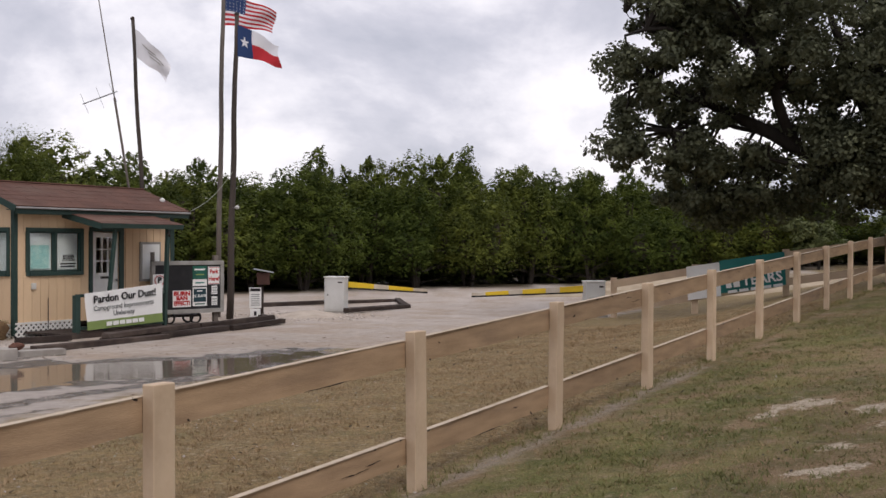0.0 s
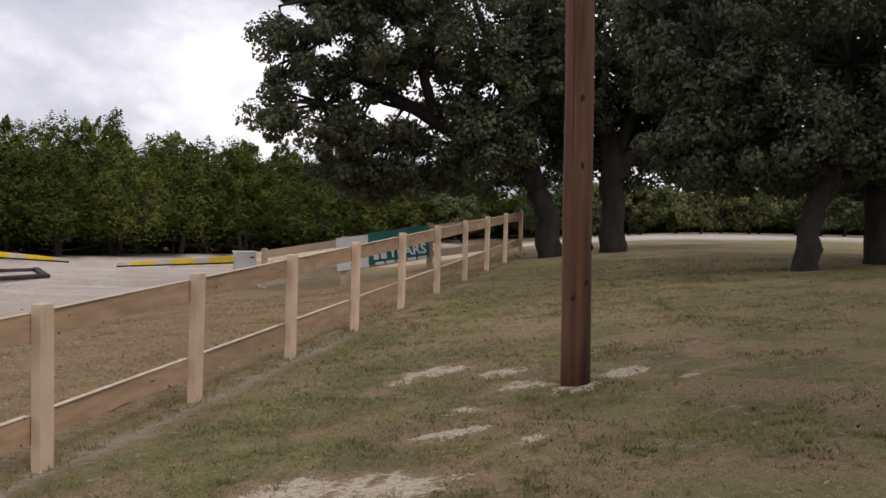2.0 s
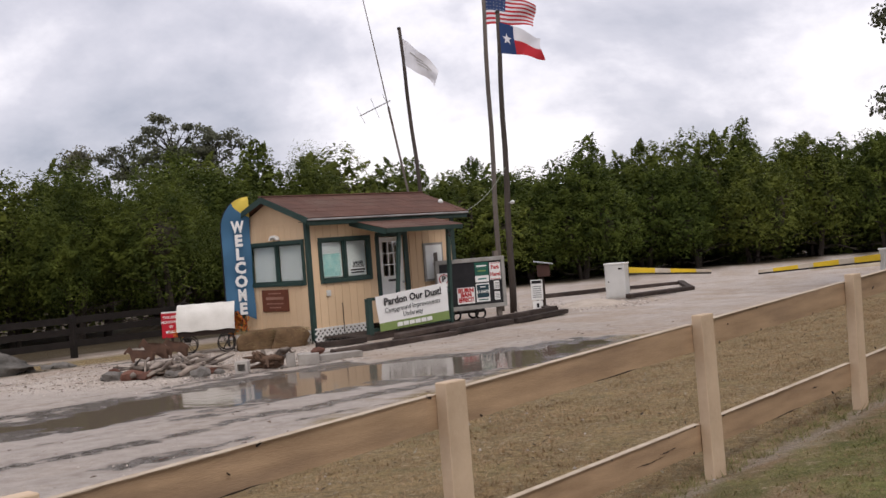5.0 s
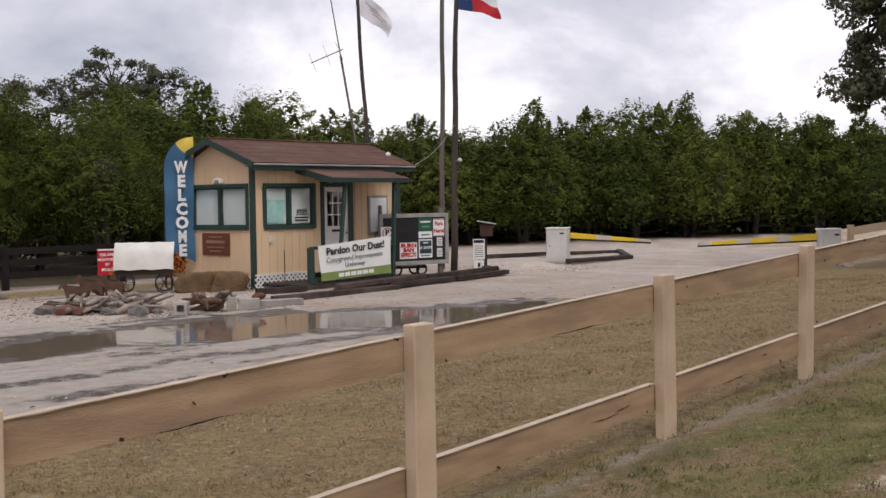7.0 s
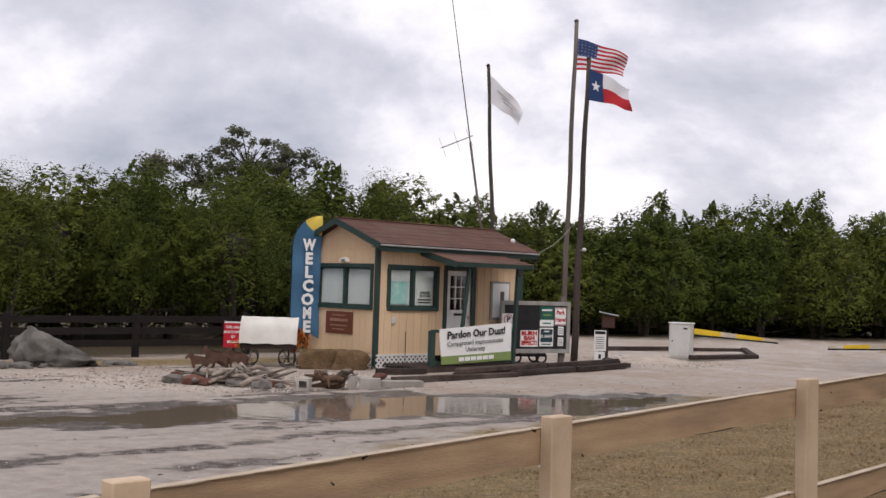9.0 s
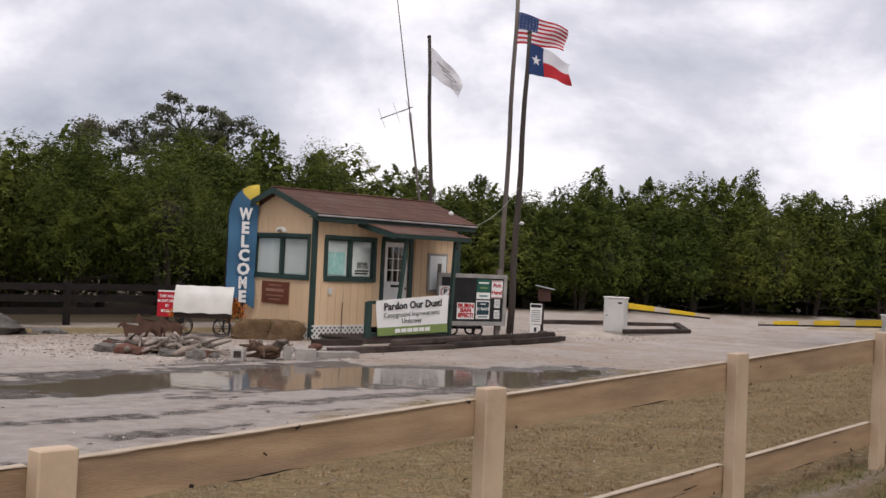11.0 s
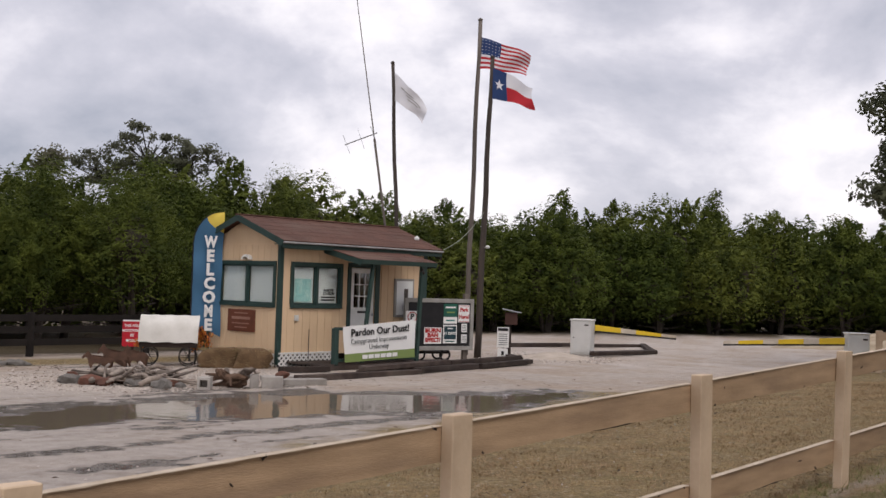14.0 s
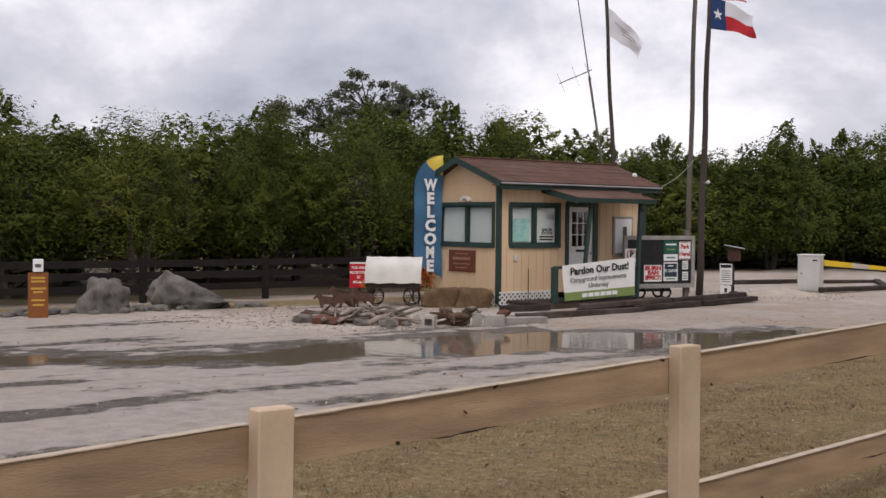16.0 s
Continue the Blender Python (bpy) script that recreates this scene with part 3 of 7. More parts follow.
L.new(colr, gb.inputs["Base Color"])
L.new(gmap(damp.outputs[0], .5, .8, .92, .16), gb.inputs["Roughness"])
gb.inputs["Specular IOR Level"].default_value = 0.25
bmp = N.new("ShaderNodeBump")
bmp.inputs["Strength"].default_value, bmp.inputs["Distance"].default_value = 0.9, 0.04
L.new(fine_n, bmp.inputs["Height"])
L.new(bmp.outputs[0], gb.inputs["Normal"])
ground_me.materials.append(M_ground)
tagged(new("ground", ground_me), "pale caliche drive with dry mown grass verges", "ground", kind="structure")

bm = bmesh.new()
vs = [bm.verts.new((x, y, ROAD - 0.021)) for x, y in ((-15, 7.0), (-9, 6.5), (-1, 14.5), (-0.5, 20.5), (-5.5, 19.5), (-15, 13.0))]
bm.faces.new(vs)
tagged(mesh_object("puddle", bm, M_water), "shallow muddy puddle lying along the drive", "puddle", kind="structure")


def gz(x, y):
    return float(land(x, y))


# ---------------------------------------------------------------- board fence
def fence_line(s):
    p = FO + FD * s
    return Vector((p.x, p.y, 0.897 + 0.039 * s + 0.0026 * min(16, max(0, s - 2))))


FENCE_ROT = math.degrees(math.atan2(FD.y, FD.x))
SHIFT = {0: -.052, 1: -.105, 2: .012, 3: .035, 4: .02}
posts = {i: (i - 1) * 2.44 + SHIFT.get(i, 0.0) for i in range(-2, 12)}
rf = random.Random(4)
board_fence = thing("board_fence", Matrix.Identity(4), "tan painted two-rail board fence with square posts", "fence")


def post_bm(h):
    b = bmesh.new()
    add_box(b, -.078, .078, -.041, .041, -h, 0, None, .006)
    return b


post_me = None
for i, s in posts.items():
    p = fence_line(s)
    if post_me is None:
        o = part("post", post_bm(1.35), M_fence, board_fence)
        post_me = o.data
    else:
        o = new("post", post_me)
        o.parent = board_fence
    o.matrix_local = Matrix.Translation(p) @ pose(0, 0, 0, rf.uniform(-.6, .6), rf.uniform(-.6, .6), FENCE_ROT + rf.uniform(-2, 2))


def rail(s0, s1, top, sag):
    """A plank from post to post on the road side, slightly warped, with a chipped edge."""
    b = bmesh.new()
    a, c = fence_line(s0), fence_line(s1)
    n3 = Vector((FN.x, FN.y, 0))
    nseg, rows = 10, []
    for k in range(nseg + 1):
        t = k / nseg
        p = a.lerp(c, t) - n3 * (.047 + .006 * math.sin(t * 5 + sag))
        zt = p.z - top + .006 * math.sin(t * math.pi) * sag
        ch = .006 * rf.random()
        rows.append([b.verts.new(q) for q in ((*(p - n3 * 0).to_2d(), zt), (*(p - n3 * .038).to_2d(), zt), (*(p - n3 * .038).to_2d(), zt - .188), (*p.to_2d(), zt - .186 + ch))])
    for r0, r1 in zip(rows, rows[1:]):
        for j in range(4):
            b.faces.new((r0[j], r1[j], r1[(j + 1) % 4], r0[(j + 1) % 4]))
    b.faces.new(rows[0])
    b.faces.new(rows[-1][::-1])
    bmesh.ops.recalc_face_normals(b, faces=b.faces)
    return b


def worn_edge(s0, s1, top):
    """A thin, uneven pale strip painting the sky's highlight on a plank's upper edge."""
    b = bmesh.new()
    a, c = fence_line(s0), fence_line(s1)
    n3 = Vector((FN.x, FN.y, 0))
    prev = None
    for k in range(31):
        t = k / 30
        p = a.lerp(c, t) - n3 * .036
        z = p.z - top + .003
        d = .001 + .004 * rf.random() ** 3
        cur = [b.verts.new((p.x, p.y, z - d)), b.verts.new((p.x, p.y, z + .002)), b.verts.new((p.x - n3.x * .048, p.y - n3.y * .048, z + .002))]
        if prev:
            for j in (0, 1):
                b.faces.new((prev[j], cur[j], cur[j + 1], prev[j + 1]))
        prev = cur
    return b


keys = sorted(posts)
for a, c in zip(keys, keys[1:]):
    for top in (.062, .745):
        r = part("rail", rail(posts[a] - .03, posts[c] + .03, top + rf.uniform(-.008, .008), rf.uniform(-1, 1)), M_rail, board_fence)
        s0, s1 = posts[a], posts[c]
        part("worn_edge", worn_edge(s0 + .08, s1 - .08, top), M_skylit, r, "pale strip painting the sky's highlight on the upper edge")
        for _ in range(rf.randint(2, 5)):
            s = rf.uniform(s0 + .1, s1 - .1)
            p = fence_line(s)
            b = bmesh.new()
            wdt, hgt = rf.uniform(.005, .020), rf.uniform(.003, .008)
            dz = top + rf.choice((.004, rf.uniform(.03, .16), .176))
            add_box(b, -wdt, wdt, -.003, .001, -hgt, hgt)
            bmesh.ops.rotate(b, verts=b.verts, matrix=Matrix.Rotation(rf.uniform(-.7, .7), 3, "Y"))
            o = part("knot", b, M_knot, r, "dark knot or chip in the paint")
            q = p - Vector((FN.x, FN.y, 0)) * .043
            o.matrix_local = Matrix.Translation((q.x, q.y, p.z - dz)) @ pose(0, 0, 0, 0, 0, FENCE_ROT)

for s, dz, ln, seed in ((1.58, .862, .34, 1), (1.86, .838, .20, 2), (6.95, .17, .26, 3), (6.75, .12, .2, 4), (4.1, .82, .10, 6), (1.2, .243, .5, 8), (-1.7, .246, .4, 9), (3.4, .925, .5, 10)):
    rr = random.Random(seed)
    bm = bmesh.new()
    up_, dn_ = [], []
    for k in range(9):
        t = k / 8
        c = .003 * math.sin(t * 7 + seed) + .039 * ln * t + rr.uniform(-.002, .002)
        w = .006 * math.sin(math.pi * t) * rr.uniform(.15, 1) + .0006
        up_.append(bm.verts.new((ln * t, -.0015, c + w)))
        dn_.append(bm.verts.new((ln * t, -.0015, c - w)))
    for k in range(8):
        bm.faces.new((up_[k], dn_[k], dn_[k + 1], up_[k + 1]))
    p = fence_line(s)
    q = p - Vector((FN.x, FN.y, 0)) * .040
    part("crack", bm, M_knot, board_fence, "dark split in the plank").matrix_local = Matrix.Translation((q.x, q.y, p.z - dz)) @ pose(0, 0, 0, 0, 0, FENCE_ROT)

# wing of the fence, from the end post down to the gate
wing = thing("wing_fence", Matrix.Identity(4), "tan board fence wing running down to the gate", "fence")
WING = [Vector((10.55, 27.3, 1.86)), Vector((8.35, 27.8, 1.52)), Vector((6.2, 28.1, 1.14)), Vector((4.25, 28.4, .80))]
for p in WING[1:]:
    o = new("post", post_me)
    o.parent = wing
    o.matrix_local = Matrix.Translation(p) @ pose(0, 0, 0, 0, 0, -8)
for a, c in zip(WING, WING[1:]):
    for top in (.06, .70):
        b = bmesh.new()
        d = (c - a).normalized()
        q = Vector((-d.y, d.x, 0)).normalized() * .05
        lo = []
        for e in (a, c):
            for k in (q, q + q.normalized() * .038):
                for h in (top, top + .19):
                    lo.append(b.verts.new(e + k - Vector((0, 0, h))))
        for f in ((0, 1, 3, 2), (4, 6, 7, 5), (0, 2, 6, 4), (1, 5, 7, 3), (0, 4, 5, 1), (2, 3, 7, 6)):
            b.faces.new([lo[k] for k in f])
        bmesh.ops.recalc_face_normals(b, faces=b.faces)
        # Lighter post paint on these rails makes up for the oak's shade on them.
        part("rail", b, M_fence, wing)

# banner tied to the wing fence
def banner_patch(u0, u1, v0, v1, tl, tr, bl, br, nu=10, nv=5, push=0.0, ripple=.02):
    b = bmesh.new()
    g = []
    nrm = (tr - tl).cross(bl - tl).normalized()
    for j in range(nv + 1):
        row = []
        for i in range(nu + 1):
            u, v = u0 + (u1 - u0) * i / nu, v0 + (v1 - v0) * j / nv
            p = tl.lerp(tr, u).lerp(bl.lerp(br, u), v)
            p = p + nrm * (ripple * math.sin(u * 17 + v * 3) * math.sin(v * 4 + 1 + u * 5) + push)
            row.append(b.verts.new(p))
        g.append(row)
    for j in range(nv):
        for i in range(nu):
            b.faces.new((g[j][i], g[j + 1][i], g[j + 1][i + 1], g[j][i + 1]))
    return b


yb = thing("years_banner", Matrix.Identity(4), "teal and white vinyl banner tied to the wing fence", "banner")
TL, TR, BL, BR = Vector((5.95, 27.95, 1.08)), Vector((8.25, 27.60, 1.43)), Vector((6.0, 27.95, .26)), Vector((8.3, 27.60, .60))
part("white_end", banner_patch(0, .34, 0, 1, TL, TR, BL, BR), M_banner, yb, "white end of the banner", True)
part("teal_panel", banner_patch(.34, 1, -.04, .93, TL, TR, BL, BR), M_teal, yb, "teal panel", True)
ang = math.degrees(math.atan2(TR.y - TL.y, TR.x - TL.x))
tilt = math.degrees(math.atan2(TR.z - TL.z, (TR - TL).to_2d().length))
mid_pt = TL.lerp(TR, .70).lerp(BL.lerp(BR, .70), .66)
BM_ = Matrix.Translation(mid_pt + Vector((-.06, -.09, 0))) @ pose(0, 0, 0, 0, 0, ang) @ pose(0, 0, 0, 0, -tilt, 0) @ UP
text_mesh("lettering", "YEARS", .34, M_whiteink, yb, BM_ @ pose(.18, .0, 0), bold=.008)
for k, (dx, wd) in enumerate(((-.62, .13), (-.43, .15))):
    o = part("numeral", box(-wd / 2, wd / 2, -.115, .115, -.002, .002), M_whiteink, yb)
    o.matrix_local = BM_ @ pose(dx, .0, 0)
for k in range(5):
    o = part("text_bar", box(-.11, .11, -.035, .035, -.002, .002), M_whiteink, yb)
    o.matrix_local = BM_ @ pose(-.55 + .27 * k, -.21, 0)

# utility pole on the lawn
up = thing("utility_pole", Matrix.Translation((3.81, 8.31, gz(3.81, 8.31) - .15)), "reddish brown creosoted wooden utility pole on the lawn", "utility pole")
hh = [k * .5 for k in range(20)]
b = tube([(-.012 * h + .003 * math.sin(h * 3), .004 * math.sin(h * 2.3), h) for h in hh], [.119 - .0015 * h for h in hh], 24, wobble=.012)
for f in list(b.faces):
    f.smooth = True
part("shaft", b, M_pole, up)
rk = random.Random(8)
for k in range(6):
    h, a = rk.uniform(.6, 3.4), rk.uniform(3.6, 5.6)
    o = part("knot", rock_bm((.02, .012, .03), k, 1, .2), M_knot, up)
    o.matrix_local = Matrix.Translation((-.012 * h + .12 * math.cos(a), .12 * math.sin(a), h))
for a in (3.9,):
    part("crack", tube([(-.012 * h + .121 * math.cos(a + .05 * math.sin(h)), .121 * math.sin(a + .05 * math.sin(h)), h) for h in (1.9, 2.3, 2.8, 3.2, 3.7)], .0025, 5), M_knot, up)


# ---------------------------------------------------------------- trees
def leaves(rng, centers, radii, per, size, up_bias=0.25, flat=1.0, elong=1.6, quads=True, face=1.0):
    """Small leaf blades over clumps, each its own little face, lying roughly along the clump's skin."""
    cs = np.repeat(np.arange(len(centers)), per)
    n = len(cs)
    d = rng.normal(size=(n, 3))
    d /= np.linalg.norm(d, axis=1)[:, None]
    nrm = d * face + rng.normal(size=(n, 3)) * .55 + np.array([0, 0, .25 * face])
    nrm /= np.linalg.norm(nrm, axis=1)[:, None]
    d[:, 2] = d[:, 2] * flat + up_bias * np.abs(d[:, 2])
    r = radii[cs] * rng.uniform(.35, 1.08, n) ** .6
    p = centers[cs] + d * r[:, None]
    a = np.cross(nrm, rng.normal(size=(n, 3)))
    a /= np.linalg.norm(a, axis=1)[:, None]
    b = np.cross(nrm, a)
    sz = size * rng.uniform(.6, 1.4, n)[:, None]
    if quads:
        q = np.stack([p - a * sz * elong * .5, p + b * sz * .5, p + a * sz * elong * .5, p - b * sz * .5], 1).reshape(-1, 3)
        return q.tolist(), [(4 * i, 4 * i + 1, 4 * i + 2, 4 * i + 3) for i in range(n)]
    q = np.stack([p - a * sz * elong * .5 - b * sz * .4, p - a * sz * elong * .5 + b * sz * .4, p + a * sz * elong * .6], 1).reshape(-1, 3)
    return q.tolist(), [(3 * i, 3 * i + 1, 3 * i + 2) for i in range(n)]


def plumes(rng, centers, axes, lengths, radii, per, leaf, wide):
    """Tapering sprays of foliage: blades on the skin of a cone, pointing along it."""
    cs = np.repeat(np.arange(len(centers)), per)
    n = len(cs)
    u = axes[cs]
    e = np.cross(u, rng.normal(size=(n, 3)))
    e /= np.linalg.norm(e, axis=1)[:, None]
    t = rng.random(n) ** .85
    p = centers[cs] + u * (lengths[cs] * (t - .35))[:, None] + e * (radii[cs] * (1.02 - t) ** .6 * rng.uniform(.55, 1.12, n))[:, None]
    nrm = e + u * (t * 1.1)[:, None] + rng.normal(size=(n, 3)) * .38
    nrm /= np.linalg.norm(nrm, axis=1)[:, None]
    a = u + e * .5 + rng.normal(size=(n, 3)) * .45
    a -= nrm * (a * nrm).sum(1)[:, None]
    a /= np.linalg.norm(a, axis=1)[:, None]
    b = np.cross(nrm, a)
    sz = rng.uniform(.6, 1.4, n)[:, None]
    q = np.stack([p - a * sz * leaf * .4 - b * sz * wide * .5, p - a * sz * leaf * .4 + b * sz * wide * .5, p + a * sz * leaf * .6], 1).reshape(-1, 3)
    return q.tolist(), [(3 * i, 3 * i + 1, 3 * i + 2) for i in range(n)]


def cedar(seed, h=5.0, spread=1.55, skin=13500, leaf=.095, wide=.050, count=75, per=100, foot=.22):
    """A bushy cedar: several stems, dead grey twigs below, a lobed crown of upswept sprays with a ragged top."""
    rng, rr = np.random.default_rng(seed), random.Random(seed)
    root = thing("cedar_tree", Matrix.Identity(4), "dense dark green cedar at the edge of the woods", "tree", "cedars along the woods")
    tb, lb = bmesh.new(), bmesh.new()
    for k in range(rr.randint(2, 4)):
        a = rr.uniform(0, 6.3)
        tip = (math.cos(a) * .55, math.sin(a) * .55, h * .72)
        tube([(math.cos(a) * .08, math.sin(a) * .08, -.2), (math.cos(a) * .25, math.sin(a) * .25, h * .25), tip], [.09, .07, .02], 6, tb, .15, rnd=rr)
    for k in range(16):
        a, z, ln = rr.uniform(0, 6.3), rr.uniform(.25, 2.0), rr.uniform(.8, 1.5)
        a2 = a + rr.uniform(-.5, .5)
        tube([(0, 0, z * .8), (math.cos(a) * ln * .5, math.sin(a) * ln * .5, z + rr.uniform(-.1, .2)), (math.cos(a2) * ln, math.sin(a2) * ln, z + rr.uniform(-.25, .45))], [.032, .020, .007], 4, lb, .15, cap=False, rnd=rr)
    part("trunk", tb, M_cedarbark, root)
    lobes = []
    for k in range(rr.randint(3, 5)):
        a, o = rr.uniform(0, 6.3), rr.uniform(.25, .65) * spread
        lobes.append((o * math.cos(a), o * math.sin(a), rr.uniform(.70, .96) * h, rr.uniform(.46, .62) * spread))
    lobes[0] = (lobes[0][0] * .3, lobes[0][1] * .3, h, spread * .55)
    low = h * foot

    def girth(t):
        return np.minimum(1, .62 + t * 1.3) * (1 - t ** 2.8) ** .6

    cs, ax, ls, rs = [], [], [], []
    for k in range(count):
        lx, ly, lt, lr = lobes[k % len(lobes)]
        t = rr.random() ** .7
        a = rr.uniform(0, 6.3)
        rad = lr * girth(t) * rr.uniform(.85, 1.12)
        o = Vector((math.cos(a), math.sin(a), 0))
        cs.append((lx + o.x * rad, ly + o.y * rad, low + (lt - .12 - low) * t))
        ax.append((o * (.85 - .5 * t) + Vector((rr.gauss(0, .3), rr.gauss(0, .3), .35 + .6 * t))).normalized()[:])
        ls.append(rr.uniform(.34, .62))
        rs.append(rr.uniform(.12, .24))
    v, f = plumes(rng, np.array(cs), np.array(ax), np.array(ls), np.array(rs), per, leaf, wide)
    # the skin of the crown: lumpy lobes, clad in short upswept sprays
    which = rng.integers(0, len(lobes), skin)
    lob = np.array(lobes)[which]
    tt, aa = .97 * rng.random(skin) ** .8, rng.uniform(0, 6.283, skin)
    g = girth(tt)
    zz = low * rng.uniform(.5, 1.4, skin) + (lob[:, 2] - low) * tt
    o = np.stack([np.cos(aa), np.sin(aa), np.zeros(skin)], 1)
    lump = np.array([noise.noise(Vector((q[0] * 2.2 + w * 7, q[1] * 2.2, z * 2.0))) + .5 * noise.noise(Vector((q[0] * 5, q[1] * 5 + w * 3, z * 4.4))) for q, z, w in zip(o.tolist(), zz.tolist(), which.tolist())])
    rad = lob[:, 3] * g * (1 + .46 * lump) * rng.uniform(.84, 1.04, skin)
    p = np.stack([lob[:, 0], lob[:, 1], zz + .14 * lump * tt], 1) + o * rad[:, None]
    nrm = o * (1 - .75 * tt)[:, None] + np.array([0, 0, .25]) + np.array([0, 0, .5]) * tt[:, None] + rng.normal(size=(skin, 3)) * .24
    nrm /= np.linalg.norm(nrm, axis=1)[:, None]
    a = o * .6 + np.array([0, 0, .8]) + rng.normal(size=(skin, 3)) * .6
    a -= nrm * (a * nrm).sum(1)[:, None]
    a /= np.linalg.norm(a, axis=1)[:, None]
    b = np.cross(nrm, a)
    sz = rng.uniform(.6, 1.4, skin)[:, None]
    q = np.stack([p - a * sz * leaf * .4 - b * sz * wide * .5, p - a * sz * leaf * .4 + b * sz * wide * .5, p + a * sz * leaf * .6], 1).reshape(-1, 3)
    f += [(3 * i + len(v), 3 * i + 1 + len(v), 3 * i + 2 + len(v)) for i in range(skin)]
    v += q.tolist()
    m = skin // 12                      # larger sprays added deep inside the lobes to keep the sky from showing
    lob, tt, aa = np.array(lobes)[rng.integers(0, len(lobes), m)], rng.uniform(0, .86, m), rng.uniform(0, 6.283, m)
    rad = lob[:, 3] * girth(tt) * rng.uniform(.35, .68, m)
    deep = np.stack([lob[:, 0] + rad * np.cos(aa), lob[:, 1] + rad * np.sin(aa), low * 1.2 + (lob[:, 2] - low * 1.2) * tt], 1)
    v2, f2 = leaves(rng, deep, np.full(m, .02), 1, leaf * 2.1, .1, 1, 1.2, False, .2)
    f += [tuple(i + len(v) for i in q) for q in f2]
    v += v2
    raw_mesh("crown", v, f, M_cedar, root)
    for lx, ly, lt, lr in lobes:        # solid bark-brown lumps in each lobe: its dead twigs and a dark backing
        for vv in bmesh.ops.create_icosphere(lb, subdivisions=2, radius=1)["verts"]:
            q = 1 + .6 * noise.noise(vv.co * 2.3 + Vector((lx * 9, ly * 9, seed)))
            vv.co = Vector((lx + vv.co.x * lr * .34 * q, ly + vv.co.y * lr * .34 * q, low * 1.3 + (lt * .78 - low * 1.3) * (.5 + .5 * vv.co.z * min(q, 1))))
    tagged(part("branchwork", lb, M_cedarbark, root), kind="stuff")
    return root


variants = [cedar(11, 5.0, 1.7), cedar(12, 5.0, 1.95), cedar(13, 5.0, 1.5), cedar(14, 5.0, 1.8), cedar(15, 5.0, 1.6)]
back_variants = [cedar(s, 5.0, w, 6800, .122, .070, 60, 60, .10) for s, w in ((16, 1.7), (17, 1.95), (18, 1.5))]
near_variants = [cedar(s, 5.0, w, 34000, .050, .028, 90, 190, .36) for s, w in ((21, 1.75), (22, 1.95), (23, 1.6))]
under_variants = [cedar(s, 5.0, w, 3200, .16, .10, 40, 30, .05) for s, w in ((19, 1.7), (20, 1.95))]
SKYLINE = ((-70, .090), (-43, .088), (-38, .083), (-34, .086), (-30, .088), (-26, .088), (-22, .090), (-19, .088), (-17, .083), (-14.7, .068), (-12.5, .066), (-10, .062), (-7.5, .068), (-6.3, .080), (-4.5, .070), (-2, .075), (0, .079), (1.4, .082), (2.8, .075), (5, .064), (7.6, .061), (11, .060), (15, .056), (19.0, .043), (19.8, .014), (20.9, .014), (21.7, .036), (26, .034), (29, .030), (36, .026), (70, .026))
sk_a, sk_t = [a for a, _ in SKYLINE], [t for _, t in SKYLINE]
rt = random.Random(21)
placed = 0
rows_of_trees = ((0.8, .95, 2.35, variants), (3.2, 1.06, 2.2, back_variants), (6.4, 1.03, 2.4, under_variants), (3.6, .45, 1.9, under_variants), (5.4, .6, 1.9, under_variants))
for depth, hfac, gap, kinds in rows_of_trees:
    az = -50.0 + rt.random()
    while az < 44:
        r = float(tree_edge(az)) + depth + rt.uniform(-.9, .9)
        x, y = r * math.sin(radians(az)), r * math.cos(radians(az))
        g = gz(x, y)
        want = 1.58 + float(np.interp(az, sk_a, sk_t)) * r - g
        h = want * hfac * (rt.uniform(.78, 1.06) if hfac < 1 else rt.uniform(.93, 1.03))
        if hfac < .7 and r < 40:    # nothing grows in the deep shade there
            az += 1
            continue
        if 19.3 < az < 21.4:        # a gap in the woods, where the lane runs on
            az += .5
            continue
        m = Matrix.Translation((x, y, g - .05)) @ Matrix.Rotation(rt.uniform(0, 6.28), 4, "Z") @ Matrix.Diagonal((rt.uniform(1.05, 1.5), rt.uniform(1.05, 1.5), h / 5.0, 1))
        if r < 36:                  # where the woods come close, finer sprays
            finer = {id(variants): near_variants, id(back_variants): variants, id(under_variants): under_variants}[id(kinds)]
            copy_thing(finer[placed % len(finer)], m)
        else:
            copy_thing(kinds[placed % len(kinds)], m)
        placed += 1
        az += math.degrees(gap * rt.uniform(.8, 1.25) / r)
for v in variants + back_variants + under_variants + near_variants:
    for c in list(v.children):
        bpy.data.objects.remove(c)
    bpy.data.objects.remove(v)


